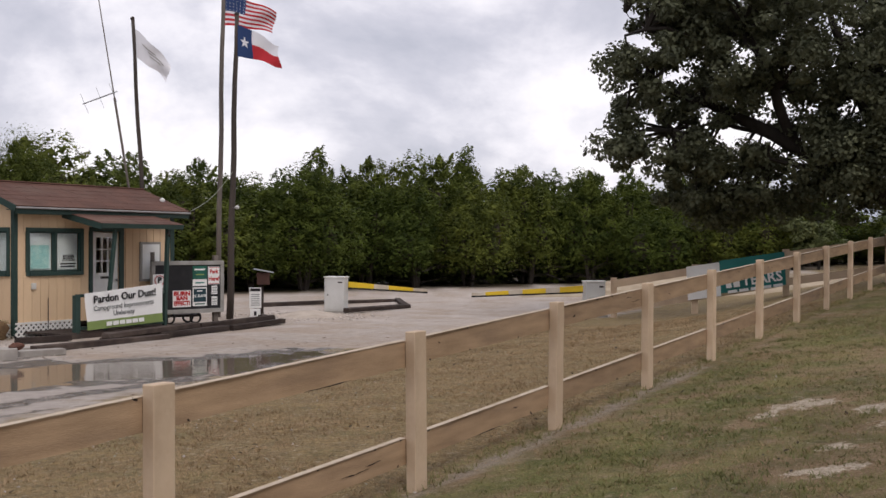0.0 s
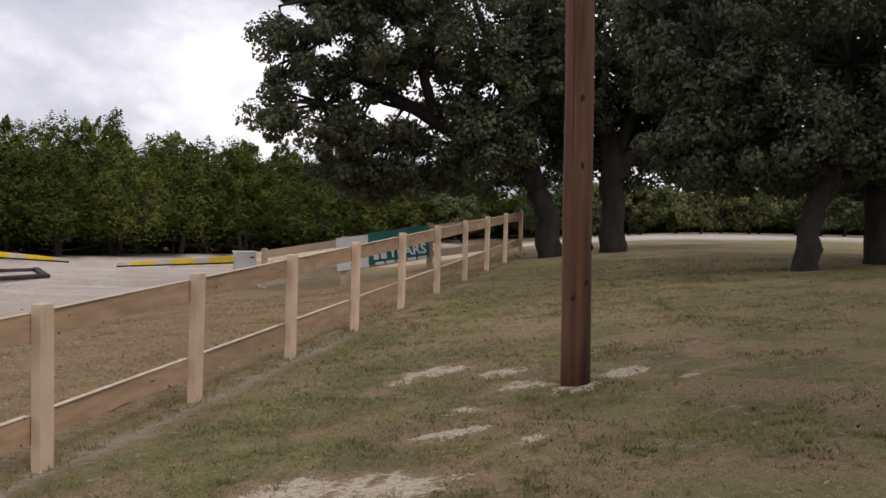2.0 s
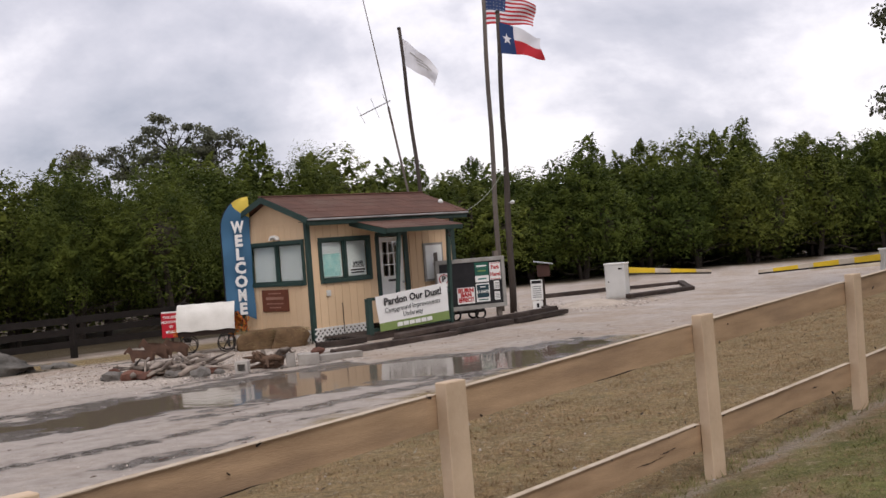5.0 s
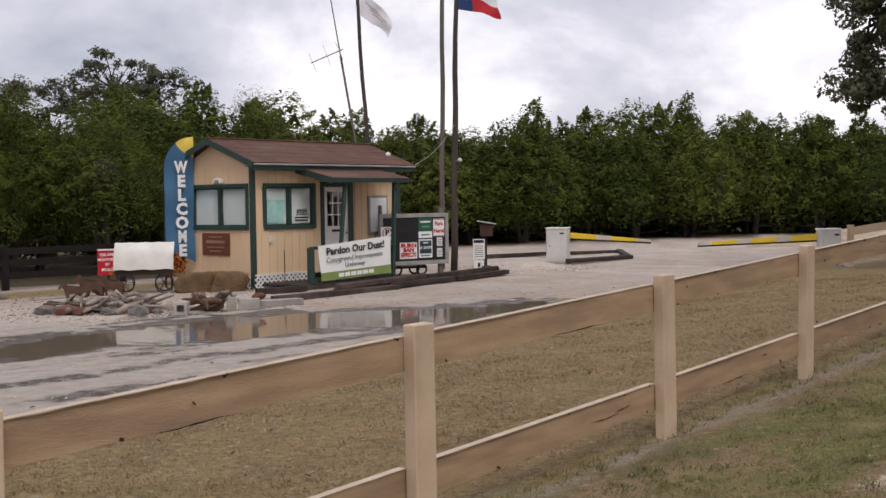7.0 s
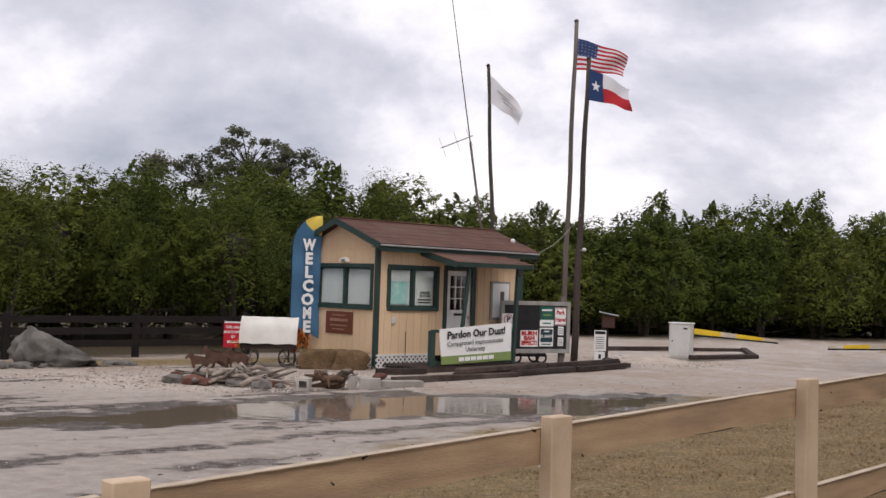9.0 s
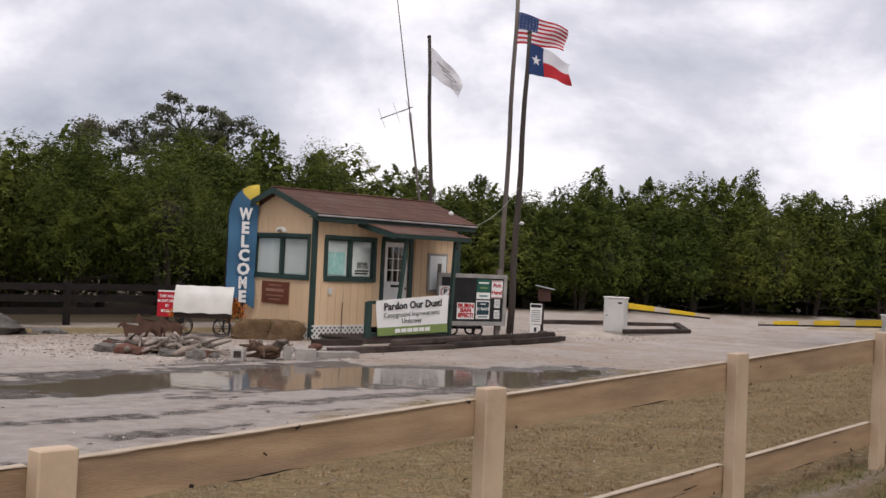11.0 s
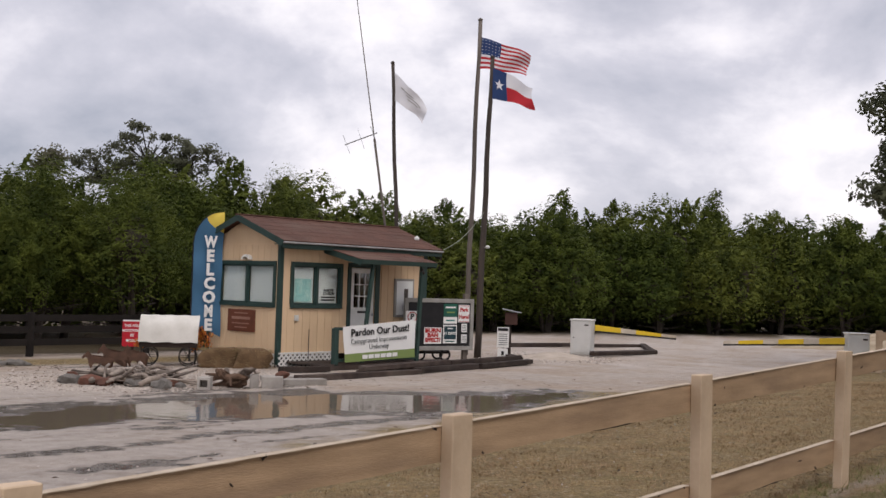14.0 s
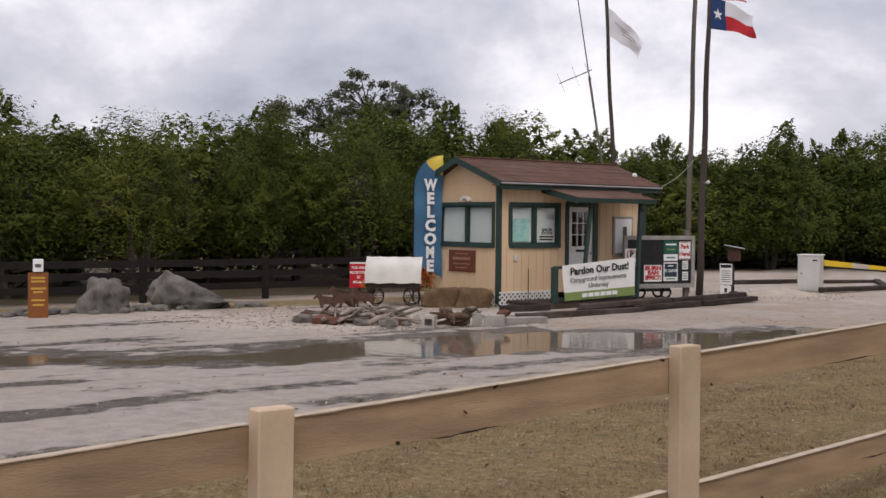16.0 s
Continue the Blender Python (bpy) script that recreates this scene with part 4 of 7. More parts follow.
def broad_tree(name, label, trunk_paths, clumps, per, leaf, size, mat, twig=1.0, seed=1):
    rng, rr = np.random.default_rng(seed), random.Random(seed)
    root = thing(name, Matrix.Identity(4), label, "tree")
    lb = bmesh.new()
    for limb, (pts, rad) in enumerate(trunk_paths):
        tb = bmesh.new()
        fine_p, fine_r = [], []
        for k in range(len(pts) - 1):
            for j in range(4):
                t = j / 4
                p = Vector(pts[k]).lerp(Vector(pts[k + 1]), t)
                fine_p.append(p + Vector((rr.uniform(-1, 1), rr.uniform(-1, 1), rr.uniform(-.6, .6))) * .05)
                fine_r.append(rad[k] + (rad[k + 1] - rad[k]) * t)
        fine_p.append(Vector(pts[-1]))
        fine_r.append(rad[-1])
        tube(fine_p, fine_r, 12, tb, .10, rnd=rr)
        part("limb" if limb else "trunk", tb, M_bark, root, "", True)
    ends = [Vector(p) for pts, _ in trunk_paths for p in pts[1:]]
    for c, r in clumps[::2]:
        c = Vector(c)
        e = min(ends, key=lambda q: (q - c).length)
        if (e - c).length > 1.9:
            continue
        m = e.lerp(c, .5) + Vector((rr.uniform(-.3, .3), rr.uniform(-.3, .3), rr.uniform(-.1, .4)))
        tube([e, m, c], [.055 * twig, .035 * twig, .012 * twig], 5, lb, .1, rnd=rr)
    tagged(part("branchwork", lb, M_bark, root), kind="stuff")
    v, f = leaves(rng, np.array([c for c, _ in clumps]), np.array([r for _, r in clumps]), per, size, .1, .75, 1.45, True)
    # Oversized leaves fill the clumps' insides, added to block the sky behind.
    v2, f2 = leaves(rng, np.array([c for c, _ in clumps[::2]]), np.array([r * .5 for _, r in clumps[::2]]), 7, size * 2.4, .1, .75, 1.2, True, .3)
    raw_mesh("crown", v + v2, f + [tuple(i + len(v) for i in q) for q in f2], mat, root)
    return root


def crown_clumps(rr, blobs, count, lo, hi):
    out = []
    vol = [(a * b * c) ** .6 for _, (a, b, c) in blobs]
    for _ in range(count):
        (cx, cy, cz), (a, b, c) = rr.choices(blobs, vol)[0]
        th, ph = rr.uniform(0, 6.283), math.acos(rr.uniform(-1, 1))
        q = rr.uniform(.55, 1.0)
        out.append(((cx + a * q * math.sin(ph) * math.cos(th), cy + b * q * math.sin(ph) * math.sin(th), cz + c * q * math.cos(ph)), rr.uniform(lo, hi)))
    return out


ro = random.Random(31)
g1 = gz(10.9, 26.0)
blobs = [((5.0, 26.5, 4.2), (1.5, 1.5, 1.0)), ((5.2, 26.4, 3.5), (.8, .8, .4)), ((4.2, 26.5, 3.9), (.6, .7, .5)), ((6.6, 26.4, 3.6), (.9, .9, .35)), ((4.55, 26.6, 5.5), (1.1, 1.3, .9)), ((6.3, 26.6, 6.0), (2.4, 2.4, 1.4)), ((5.7, 26.6, 7.2), (1.5, 1.8, 1.0)), ((8.6, 26.6, 6.9), (3.6, 3.4, 2.5)), ((8.9, 26.2, 3.75), (1.5, 1.6, .75)), ((6.4, 26.6, 5.0), (1.2, 1.4, .6)), ((9.3, 25.6, 3.5), (1.3, 1.4, .7)), ((6.8, 26.5, 7.6), (2.4, 2.2, 1.4)), ((9.8, 26.0, 4.9), (1.9, 1.7, 1.3)), ((7.2, 27.2, 3.0), (1.9, 1.4, .75)), ((9.0, 27.0, 2.75), (1.3, 1.2, .6)), ((10.9, 27.0, 3.4), (1.2, .8, .85)), ((11.7, 26.7, 4.4), (1.0, .8, 1.0)), ((11.2, 26.6, 6.4), (1.7, 1.5, 1.9)), ((10.9, 26.8, 4.9), (1.3, 1.1, .9)), ((9.2, 26.2, 3.0), (1.0, .9, .5)), ((6.6, 27.6, 2.6), (1.4, .9, .55))]
broad_tree("live_oak", "spreading live oak with a leaning trunk and dark foliage", [
    ([(10.95, 26.0, g1 - .2), (10.85, 26.05, 1.7), (10.55, 26.15, 2.5), (9.7, 26.4, 3.1), (8.2, 26.6, 3.9), (6.2, 26.7, 4.9), (4.8, 26.7, 5.4)], [.36, .27, .25, .22, .17, .11, .05]),
    ([(10.6, 26.1, 2.4), (10.3, 26.3, 3.6), (9.6, 26.5, 5.2), (9.0, 26.8, 7.2)], [.24, .2, .15, .06]),
    ([(8.2, 26.6, 3.9), (7.6, 26.3, 5.2), (6.9, 26.2, 6.6)], [.15, .11, .05]),
    ([(8.2, 26.6, 3.9), (7.3, 26.7, 4.3), (6.4, 26.8, 4.5), (5.4, 26.8, 4.3)], [.09, .06, .04, .012]),
    ([(5.6, 26.5, 6.2), (4.7, 26.4, 6.6), (4.2, 26.4, 7.0)], [.03, .02, .008]),
    ([(9.7, 26.4, 3.1), (8.6, 26.2, 3.3), (7.4, 26.1, 3.6)], [.12, .08, .03])],
    crown_clumps(ro, blobs, 680, .24, .52), 185, .1, .074, M_oakleaf, seed=3)
g2 = gz(12.45, 25.7)
blobs = [((12.6, 25.6, 6.6), (3.4, 3.0, 2.7)), ((14.6, 25.0, 5.0), (2.2, 2.0, 1.3)), ((11.6, 25.4, 4.9), (1.6, 1.6, 1.2)), ((16.0, 25.5, 6.5), (2.6, 2.5, 2.2)), ((14.6, 24.6, 3.9), (1.1, 1.1, .5)), ((11.5, 26.6, 3.5), (.9, .7, .7)), ((12.9, 26.4, 3.9), (1.1, .8, .55)), ((13.3, 26.9, 3.1), (1.0, .8, .7)), ((13.4, 26.6, 4.6), (1.2, 1.0, .8)), ((14.9, 26.2, 3.3), (1.3, 1.0, .6)), ((16.4, 25.4, 3.7), (1.6, 1.4, .8))]
broad_tree("live_oak", "upright live oak with a forked trunk and dark foliage", [
    ([(12.45, 25.75, g2 - .2), (12.45, 25.75, 1.9), (12.4, 25.75, 2.9), (12.1, 25.8, 4.4), (11.9, 25.7, 6.4)], [.36, .28, .27, .2, .08]),
    ([(12.45, 25.75, 2.7), (12.8, 25.6, 3.25), (13.4, 25.35, 3.75), (14.6, 25.0, 4.6), (16.2, 25.0, 5.8)], [.24, .2, .16, .12, .04]),
    ([(12.4, 25.75, 3.0), (13.0, 25.7, 4.6), (13.4, 25.6, 6.6)], [.2, .14, .06])],
    crown_clumps(ro, blobs, 480, .26, .56), 180, .1, .080, M_oakleaf, seed=5)
g3 = gz(10.85, 15.4)
# The flat blob at z 7.2 is crown above view, added for its shade.
blobs = [((11.6, 16.0, 5.2), (2.7, 2.4, 2.3)), ((9.9, 16.2, 4.6), (1.35, 1.4, 1.5)), ((10.6, 15.6, 3.1), (1.5, 1.3, .75)), ((13.2, 16.2, 4.4), (2.2, 2.0, 1.6)), ((9.6, 16.1, 3.2), (.8, .9, .7)), ((12.3, 15.7, 3.0), (1.5, 1.2, .6)), ((12.0, 15.0, 7.2), (3.6, 3.2, 1.2)), ((9.5, 16.2, 2.8), (1.2, 1.1, .5)), ((11.4, 15.8, 2.62), (1.6, 1.2, .36)), ((13.4, 16.4, 2.7), (1.5, 1.3, .45)), ((9.6, 16.3, 2.55), (.9, .8, .3)), ((10.5, 16.5, 2.5), (1.1, .8, .25)), ((11.9, 16.8, 2.5), (1.2, .8, .26)), ((9.1, 16.6, 3.6), (.7, .7, .9)), ((9.0, 16.7, 4.9), (.7, .8, 1.0))]
broad_tree("live_oak", "low-branching live oak close to the lawn, dense grey-green leaves", [
    ([(10.85, 15.4, g3 - .2), (10.88, 15.4, 1.5), (11.0, 15.3, 2.1), (11.3, 15.3, 2.8), (11.7, 15.6, 4.2)], [.24, .18, .17, .16, .08]),
    ([(11.1, 15.3, 2.4), (10.5, 15.6, 3.1), (9.6, 16.0, 4.0)], [.13, .09, .03])],
    crown_clumps(ro, blobs, 560, .24, .47), 220, .1, .056, M_oakleaf, seed=7)
g4 = gz(12.75, 16.1)
# Blobs above z 6, with their long limb, are unseen, added to shade the lawn.
blobs = [((14.2, 17.0, 5.4), (2.6, 2.4, 2.4)), ((14.6, 16.2, 3.4), (1.5, 1.5, 1.0)), ((16.0, 15.5, 7.0), (4.0, 4.0, 1.6)), ((15.5, 14.0, 4.5), (2.2, 2.2, 2.0)), ((14.0, 16.8, 2.7), (1.6, 1.2, .5)), ((15.6, 16.4, 2.2), (1.6, 1.4, .9)), ((13.0, 10.8, 6.3), (3.2, 3.0, 1.1)), ((12.0, 7.4, 6.2), (3.6, 2.8, 1.2)), ((10.6, 4.2, 6.3), (3.6, 2.6, 1.3))]
broad_tree("live_oak", "dark live oak trunk standing behind another", [
    ([(12.75, 16.15, g4 - .2), (12.75, 16.15, 2.0), (12.85, 16.2, 3.4), (13.6, 16.8, 5.4)], [.30, .24, .2, .08]), ([(12.85, 16.2, 3.3), (13.6, 15.0, 4.6), (13.8, 12.8, 5.7), (13.2, 10.6, 6.2), (12.3, 7.8, 6.3)], [.17, .14, .11, .07, .03])],
    crown_clumps(ro, blobs, 480, .4, .72), 85, .1, .09, M_oakleaf, seed=9)

# Unseen oak, added only so that its crown shades the lawn's right side.
g5 = gz(10.0, 1.0)
blobs = [((8.4, 3.6, 6.4), (4.6, 3.2, 1.3)), ((10.0, 1.2, 6.8), (4.0, 3.6, 1.8)), ((7.2, 1.0, 6.6), (3.0, 2.6, 1.2))]
broad_tree("live_oak", "wide live oak out of view, added for its shade on the lawn", [
    ([(10.0, 1.0, g5 - .2), (10.0, 1.0, 2.4), (9.8, 1.3, 4.2), (9.2, 2.0, 6.4)], [.36, .28, .22, .08]), ([(9.8, 1.3, 4.2), (8.4, 2.6, 5.6), (7.0, 3.4, 6.3)], [.18, .12, .04])],
    crown_clumps(ro, blobs, 230, .5, .85), 60, .1, .15, M_oakleaf, seed=15)

# a taller oak standing above the cedars
rx, ry = 41 * math.sin(radians(-27.0)), 41 * math.cos(radians(-27.0))
blobs = [((rx + .2, ry, 5.85), (1.7, 1.3, .95)), ((rx + 1.7, ry, 5.55), (1.3, 1.0, .6)), ((rx - 1.6, ry, 5.35), (1.2, 1.0, .6)), ((rx, ry, 4.9), (2.2, 1.2, .6))]
broad_tree("oak_tree", "taller thin-crowned oak rising above the cedars", [([(rx, ry, -.3), (rx, ry, 2.5), (rx + .1, ry, 3.8), (rx + .2, ry, 5.4)], [.14, .10, .055, .015]), ([(rx, ry, 2.8), (rx + .9, ry, 4.0), (rx + 1.6, ry, 4.8)], [.055, .035, .012]), ([(rx, ry, 2.8), (rx - .8, ry, 3.9), (rx - 1.4, ry, 4.7)], [.055, .035, .012])],
           crown_clumps(ro, blobs, 170, .16, .34), 62, .1, .062, M_farleaf, .45, seed=12)
rx, ry = 41 * math.sin(radians(-31.3)), 41 * math.cos(radians(-31.3))
broad_tree("oak_tree", "slim oak top rising above the cedars", [([(rx, ry, -.3), (rx, ry, 3.5), (rx + .05, ry, 5.2)], [.10, .1, .03])],
           crown_clumps(ro, [((rx, ry, 5.3), (.6, .6, .55))], 18, .2, .36), 60, .1, .07, M_farleaf, .45, seed=13)

# lighter shrubs beyond the lawn road
for k in range(22):
    a = 17 + 1.15 * k + ro.uniform(-.4, .4)
    r = 50 + ro.uniform(-1, 5)
    if 19 < a < 21.6:
        continue
    x, y = r * math.sin(radians(a)), r * math.cos(radians(a))
    g = gz(x, y)
    hgt = ro.uniform(1.9, 2.9)
    broad_tree("shrub", "leafy green shrub beside the far lane", [([(x, y, g - .1), (x + .1, y, g + .5), (x, y, g + hgt * .7)], [.07, .05, .02])],
               crown_clumps(ro, [((x, y, g + hgt * .58), (1.2, 1.0, hgt * .48))], 30, .25, .45), 90, .1, .10, M_bush, seed=40 + k)


# ---------------------------------------------------------------- grass
def grass(name, label, count, region, hgt, mat, seed, per=5, loose=.022, wide=1.0, patch=None):
    rng = np.random.default_rng(seed)
    s0, s1, n0, n1 = region
    s = s0 + (s1 - s0) * rng.random(count) ** 1.35
    n = rng.uniform(n0, n1, count)
    x, y = FO.x + FD.x * s + FN.x * n, FO.y + FD.y * s + FN.y * n
    keep = (n > verge_edge(s) + .25) & (np.hypot(x, y - 1) > 2.5)
    for bx, by, br in BARE:
        keep &= np.hypot((x - bx) * .84, (y - by) * 1.26) > br * rng.uniform(.5, 1.1, count)
    if patch:
        keep &= np.array([noise.fractal(Vector((a * patch, b * patch, seed)), .6, 2.0, 3) for a, b in zip(x, y)]) > .02
    x, y = x[keep], y[keep]
    z = land(x, y) - .005
    x, y, z = (np.repeat(v, per) for v in (x, y, z))
    m = len(x)
    x, y = x + rng.normal(0, loose, m), y + rng.normal(0, loose, m)
    a, ln, h, wd = rng.uniform(0, 6.283, m), rng.uniform(.4, 2.2, m), hgt * rng.uniform(.35, 1.2, m), wide * rng.uniform(.002, .005, m)
    ca, sa = np.cos(a), np.sin(a)
    v = np.stack([np.stack([x - sa * wd, y + ca * wd, z], 1), np.stack([x + sa * wd, y - ca * wd, z], 1), np.stack([x + ca * h * ln, y + sa * h * ln, z + h], 1)], 1).reshape(-1, 3)
    o = raw_mesh(name, v.tolist(), [(3 * i, 3 * i + 1, 3 * i + 2) for i in range(m)], mat)
    return tagged(o, label, "grass", kind="stuff")


grass("lawn_grass", "short green and brown mown grass on the lawn", 30000, (-3, 20, .35, 9), .030, M_grassgreen, 1)
grass("lawn_tufts", "thicker green tufts among the thatch of the lawn", 9000, (-2.5, 15, .3, 9), .040, M_grassgreen, 6, 12, .03, 1.3, 1.4)
grass("lawn_thatch", "flat dead thatch on the lawn", 13000, (-2.5, 13, .2, 8), .014, M_grassdry, 7, 7, .05, 1.2, .9)
grass("lawn_straw", "dry straw among the lawn grass", 15000, (-3, 20, .05, 9), .022, M_grassdry, 2)
grass("verge_grass", "dry mown grass on the verge", 40000, (-5, 19, -6.0, -.05), .034, M_grassdry, 3)
grass("fence_grass", "taller grass along the foot of the fence", 1500, (-4, 26, -.14, .10), .06, M_grassgreen, 4)


# fallen leaves
def fallen(name, label, n, mat, seed):
    rng = np.random.default_rng(seed)
    s, t = rng.uniform(-4, 18, n), np.where(rng.random(n) < .55, rng.uniform(-5.5, -.1, n), rng.uniform(.4, 8, n))
    x, y = FO.x + FD.x * s + FN.x * t, FO.y + FD.y * s + FN.y * t
    ok = (t > verge_edge(s) + .2) & (np.hypot(x, y - 1) > 2.2)
    x, y = x[ok], y[ok]
    z = land(x, y) + rng.uniform(.018, .03, len(x))
    a, ln = rng.uniform(0, 6.283, len(x)), rng.uniform(.012, .032, len(x))
    wd, tl = ln * rng.uniform(.3, .6, len(x)), rng.uniform(-.6, .6, len(x))
    ca, sa = np.cos(a), np.sin(a)
    q = [(x - ca * ln, y - sa * ln, z - ln * tl), (x - sa * wd, y + ca * wd, z + wd * .5), (x + ca * ln, y + sa * ln, z + ln * tl), (x + sa * wd, y - ca * wd, z + wd * .2)]
    v = np.stack([np.stack(p, 1) for p in q], 1).reshape(-1, 3)
    return tagged(raw_mesh(name, v.tolist(), [(4 * i, 4 * i + 1, 4 * i + 2, 4 * i + 3) for i in range(len(x))], mat), label, "leaves", kind="stuff")


fallen("leaf_litter", "dark brown fallen leaves on the grass", 900, leaf_material("dead_leaf", (.025, .016, .010), (.075, .046, .026), .1), 61)
fallen("leaf_litter", "pale dry fallen leaves on the grass", 900, leaf_material("pale_dead_leaf", (.22, .17, .12), (.42, .36, .28), .1), 62)
M_faded = material("faded_sign_lettering", (.34, .19, .14), (.26, .14, .10), .7, bump=0)
M_darkred = material("dark_red_stain", (.075, .034, .026), (.05, .023, .018), .7, 4, 50, .1)


# ---------------------------------------------------------------- ticket booth
BA, BROT, BG = Vector((-8.093, 21.554)), 59.42, ROAD
BM = Matrix.Translation((BA.x, BA.y, BG)) @ pose(0, 0, 0, 0, 0, BROT)
BL_, BW, Z0, Z1 = 4.19, 2.30, 0.27, 2.46
ZR = 2.98
booth = thing("ticket_booth", BM, "small tan wooden ticket booth with green trim and brown roof", "booth")


def wall_pieces(bm, length, openings, y0, y1, m, z0=Z0, z1=Z1):
    """A wall slab along x with rectangular holes (x0, x1, z0, z1)."""
    x = 0.0
    for a, b, c, d in sorted(openings):
        add_box(bm, x, a, y0, y1, z0, z1, m)
        if c > z0:
            add_box(bm, a, b, y0, y1, z0, c, m)
        if d < z1:
            add_box(bm, a, b, y0, y1, d, z1, m)
        x = b
    add_box(bm, x, length, y0, y1, z0, z1, m)


def siding(parent, length, openings, m, gable=None, pitch=0.2):
    """Grooved vertical boards on the outer face of a wall."""
    k = 0
    x = 0.0
    while x < length - 1e-3:
        x1 = min(x + pitch, length)
        spans = [(Z0 - .02, Z1)]
        for a, b, c, d in openings:
            if a < x1 - .01 and b > x + .01:
                nxt = []
                for s, e in spans:
                    if c > s:
                        nxt.append((s, min(e, c)))
                    if d < e:
                        nxt.append((max(s, d), e))
                spans = [q for q in nxt if q[1] - q[0] > .02]
        for s, e in spans:
            bm = box(x + .004, x1 - .004, -.014, 0, s, e, m)
            part("siding_board", bm, M_siding, parent)
        x = x1
        k += 1


W2 = (.33, 1.58, 1.25, 2.03)
DOOR = (1.90, 2.62, .14, 2.05)
W1 = (.175, 1.90, 1.25, 2.03)
front_m = Matrix.Identity(4)
side_m = Matrix.Translation((0, BW, 0)) @ pose(0, 0, 0, 0, 0, -90)      # x runs from the back corner to the front corner
W1S = (BW - W1[1], BW - W1[0], W1[2], W1[3])
bm = bmesh.new()
wall_pieces(bm, BL_, [W2, DOOR], 0.0, .09, front_m)
wf = part("front_wall", bm, M_siding, booth)
siding(wf, BL_, [W2, DOOR], front_m)
bm = bmesh.new()
wall_pieces(bm, BW - .09, [W1S], 0.0, .09, side_m)
ws = part("side_wall", bm, M_siding, booth)
siding(ws, BW, [W1S], side_m)
part("back_wall", box(.0, BL_, BW - .09, BW, Z0, Z1), M_siding, booth)
part("end_wall", box(BL_ - .09, BL_, .09, BW - .09, Z0, Z1), M_siding, booth)
part("booth_floor", box(.05, BL_ - .05, .05, BW - .05, Z0 - .1, Z0 + .0), M_timber, booth)
for u, nm in ((0.0, "gable"), (BL_, "gable")):
    bm = bmesh.new()
    s = -1 if u == 0 else 1
    tri = [(-.0, Z1), (BW, Z1), (BW / 2, ZR - .03)]
    a = [bm.verts.new((u + s * .012, y, z)) for y, z in tri]
    b = [bm.verts.new((u - s * .08, y, z)) for y, z in tri]
    bm.faces.new(a)
    bm.faces.new(b[::-1])
    for k in range(3):
        bm.faces.new((a[k], b[k], b[(k + 1) % 3], a[(k + 1) % 3]))
    bmesh.ops.recalc_face_normals(bm, faces=bm.faces)
    g = part(nm, bm, M_siding, booth)
    if u == 0:
        y = .2
        while y < BW - .1:
            top = Z1 + (ZR - .03 - Z1) * (1 - abs(y - BW / 2) / (BW / 2))
            part("groove", box(-.0135, -.0125, y - .006, y + .006, Z1 + .01, top - .03), M_siding, g)
            y += .2
        part("gable_joint", box(-.022, -.012, 0.02, BW - .02, Z1 - .03, Z1 + .0), M_siding, g)

# trim
for x0, x1, y0, y1 in ((-.03, .06, -.032, -.016), (-.032, -.016, -.03, .06), (BL_ - .09, BL_ + .03, -.032, -.016), (-.032, -.016, BW - .08, BW + .02)):
    part("corner_board", box(x0, x1, y0, y1, .05 if x0 < 0 else Z0, Z1 + .02, None, .003), M_green, booth)
part("frieze_board", box(.09, BL_ - .09, -.03, -.016, Z1 - .10, Z1), M_green, booth)

# roof
SL = math.atan2(ZR - 2.46, BW / 2 + .30)
RUN = (BW / 2 + .30) / math.cos(SL)
for side in (0, 1):
    if side == 0:
        rm = Matrix.Translation((0, -.30, 2.46)) @ Matrix.Rotation(SL, 4, "X")
    else:
        rm = Matrix.Translation((BL_, BW + .30, 2.46)) @ Matrix.Rotation(math.pi, 4, "Z") @ Matrix.Rotation(SL, 4, "X")
    slab = part("roof_slope", box(-.2, BL_ + .2, 0, RUN, 0, .05, rm), M_roof, booth)
    rs = random.Random(2 + side)
    n = 12
    for k in range(n):
        y0 = RUN * k / n
        x = -.21
        while x < BL_ + .2:
            wdt = min(rs.uniform(.3, .9), BL_ + .21 - x)
            part("shingle", box(x, x + wdt - .006, y0 - .012, y0 + RUN / n + .02, .05, .059 + .003 * (k % 2) + rs.uniform(0, .003), rm), M_roof, slab)
            x += wdt
    for xx in (-.225, BL_ + .205):
        part("bargeboard", box(xx, xx + .02, -.005, RUN, -.065, .055, rm), M_green, booth)
part("ridge_cap", box(-.22, BL_ + .22, BW / 2 - .09, BW / 2 + .09, ZR + .045, ZR + .075, None, .01), M_roof, booth)
part("eave_board", box(-.2, BL_ + .2, -.298, -.28, 2.36, 2.485), M_green, booth)
part("gutter", box(-.21, BL_ + .21, -.36, -.30, 2.452, 2.49, None, .01), M_gutter, booth, "pale metal gutter")
part("soffit", box(-.2, BL_ + .2, -.28, -.02, 2.43, 2.445), M_green, booth)


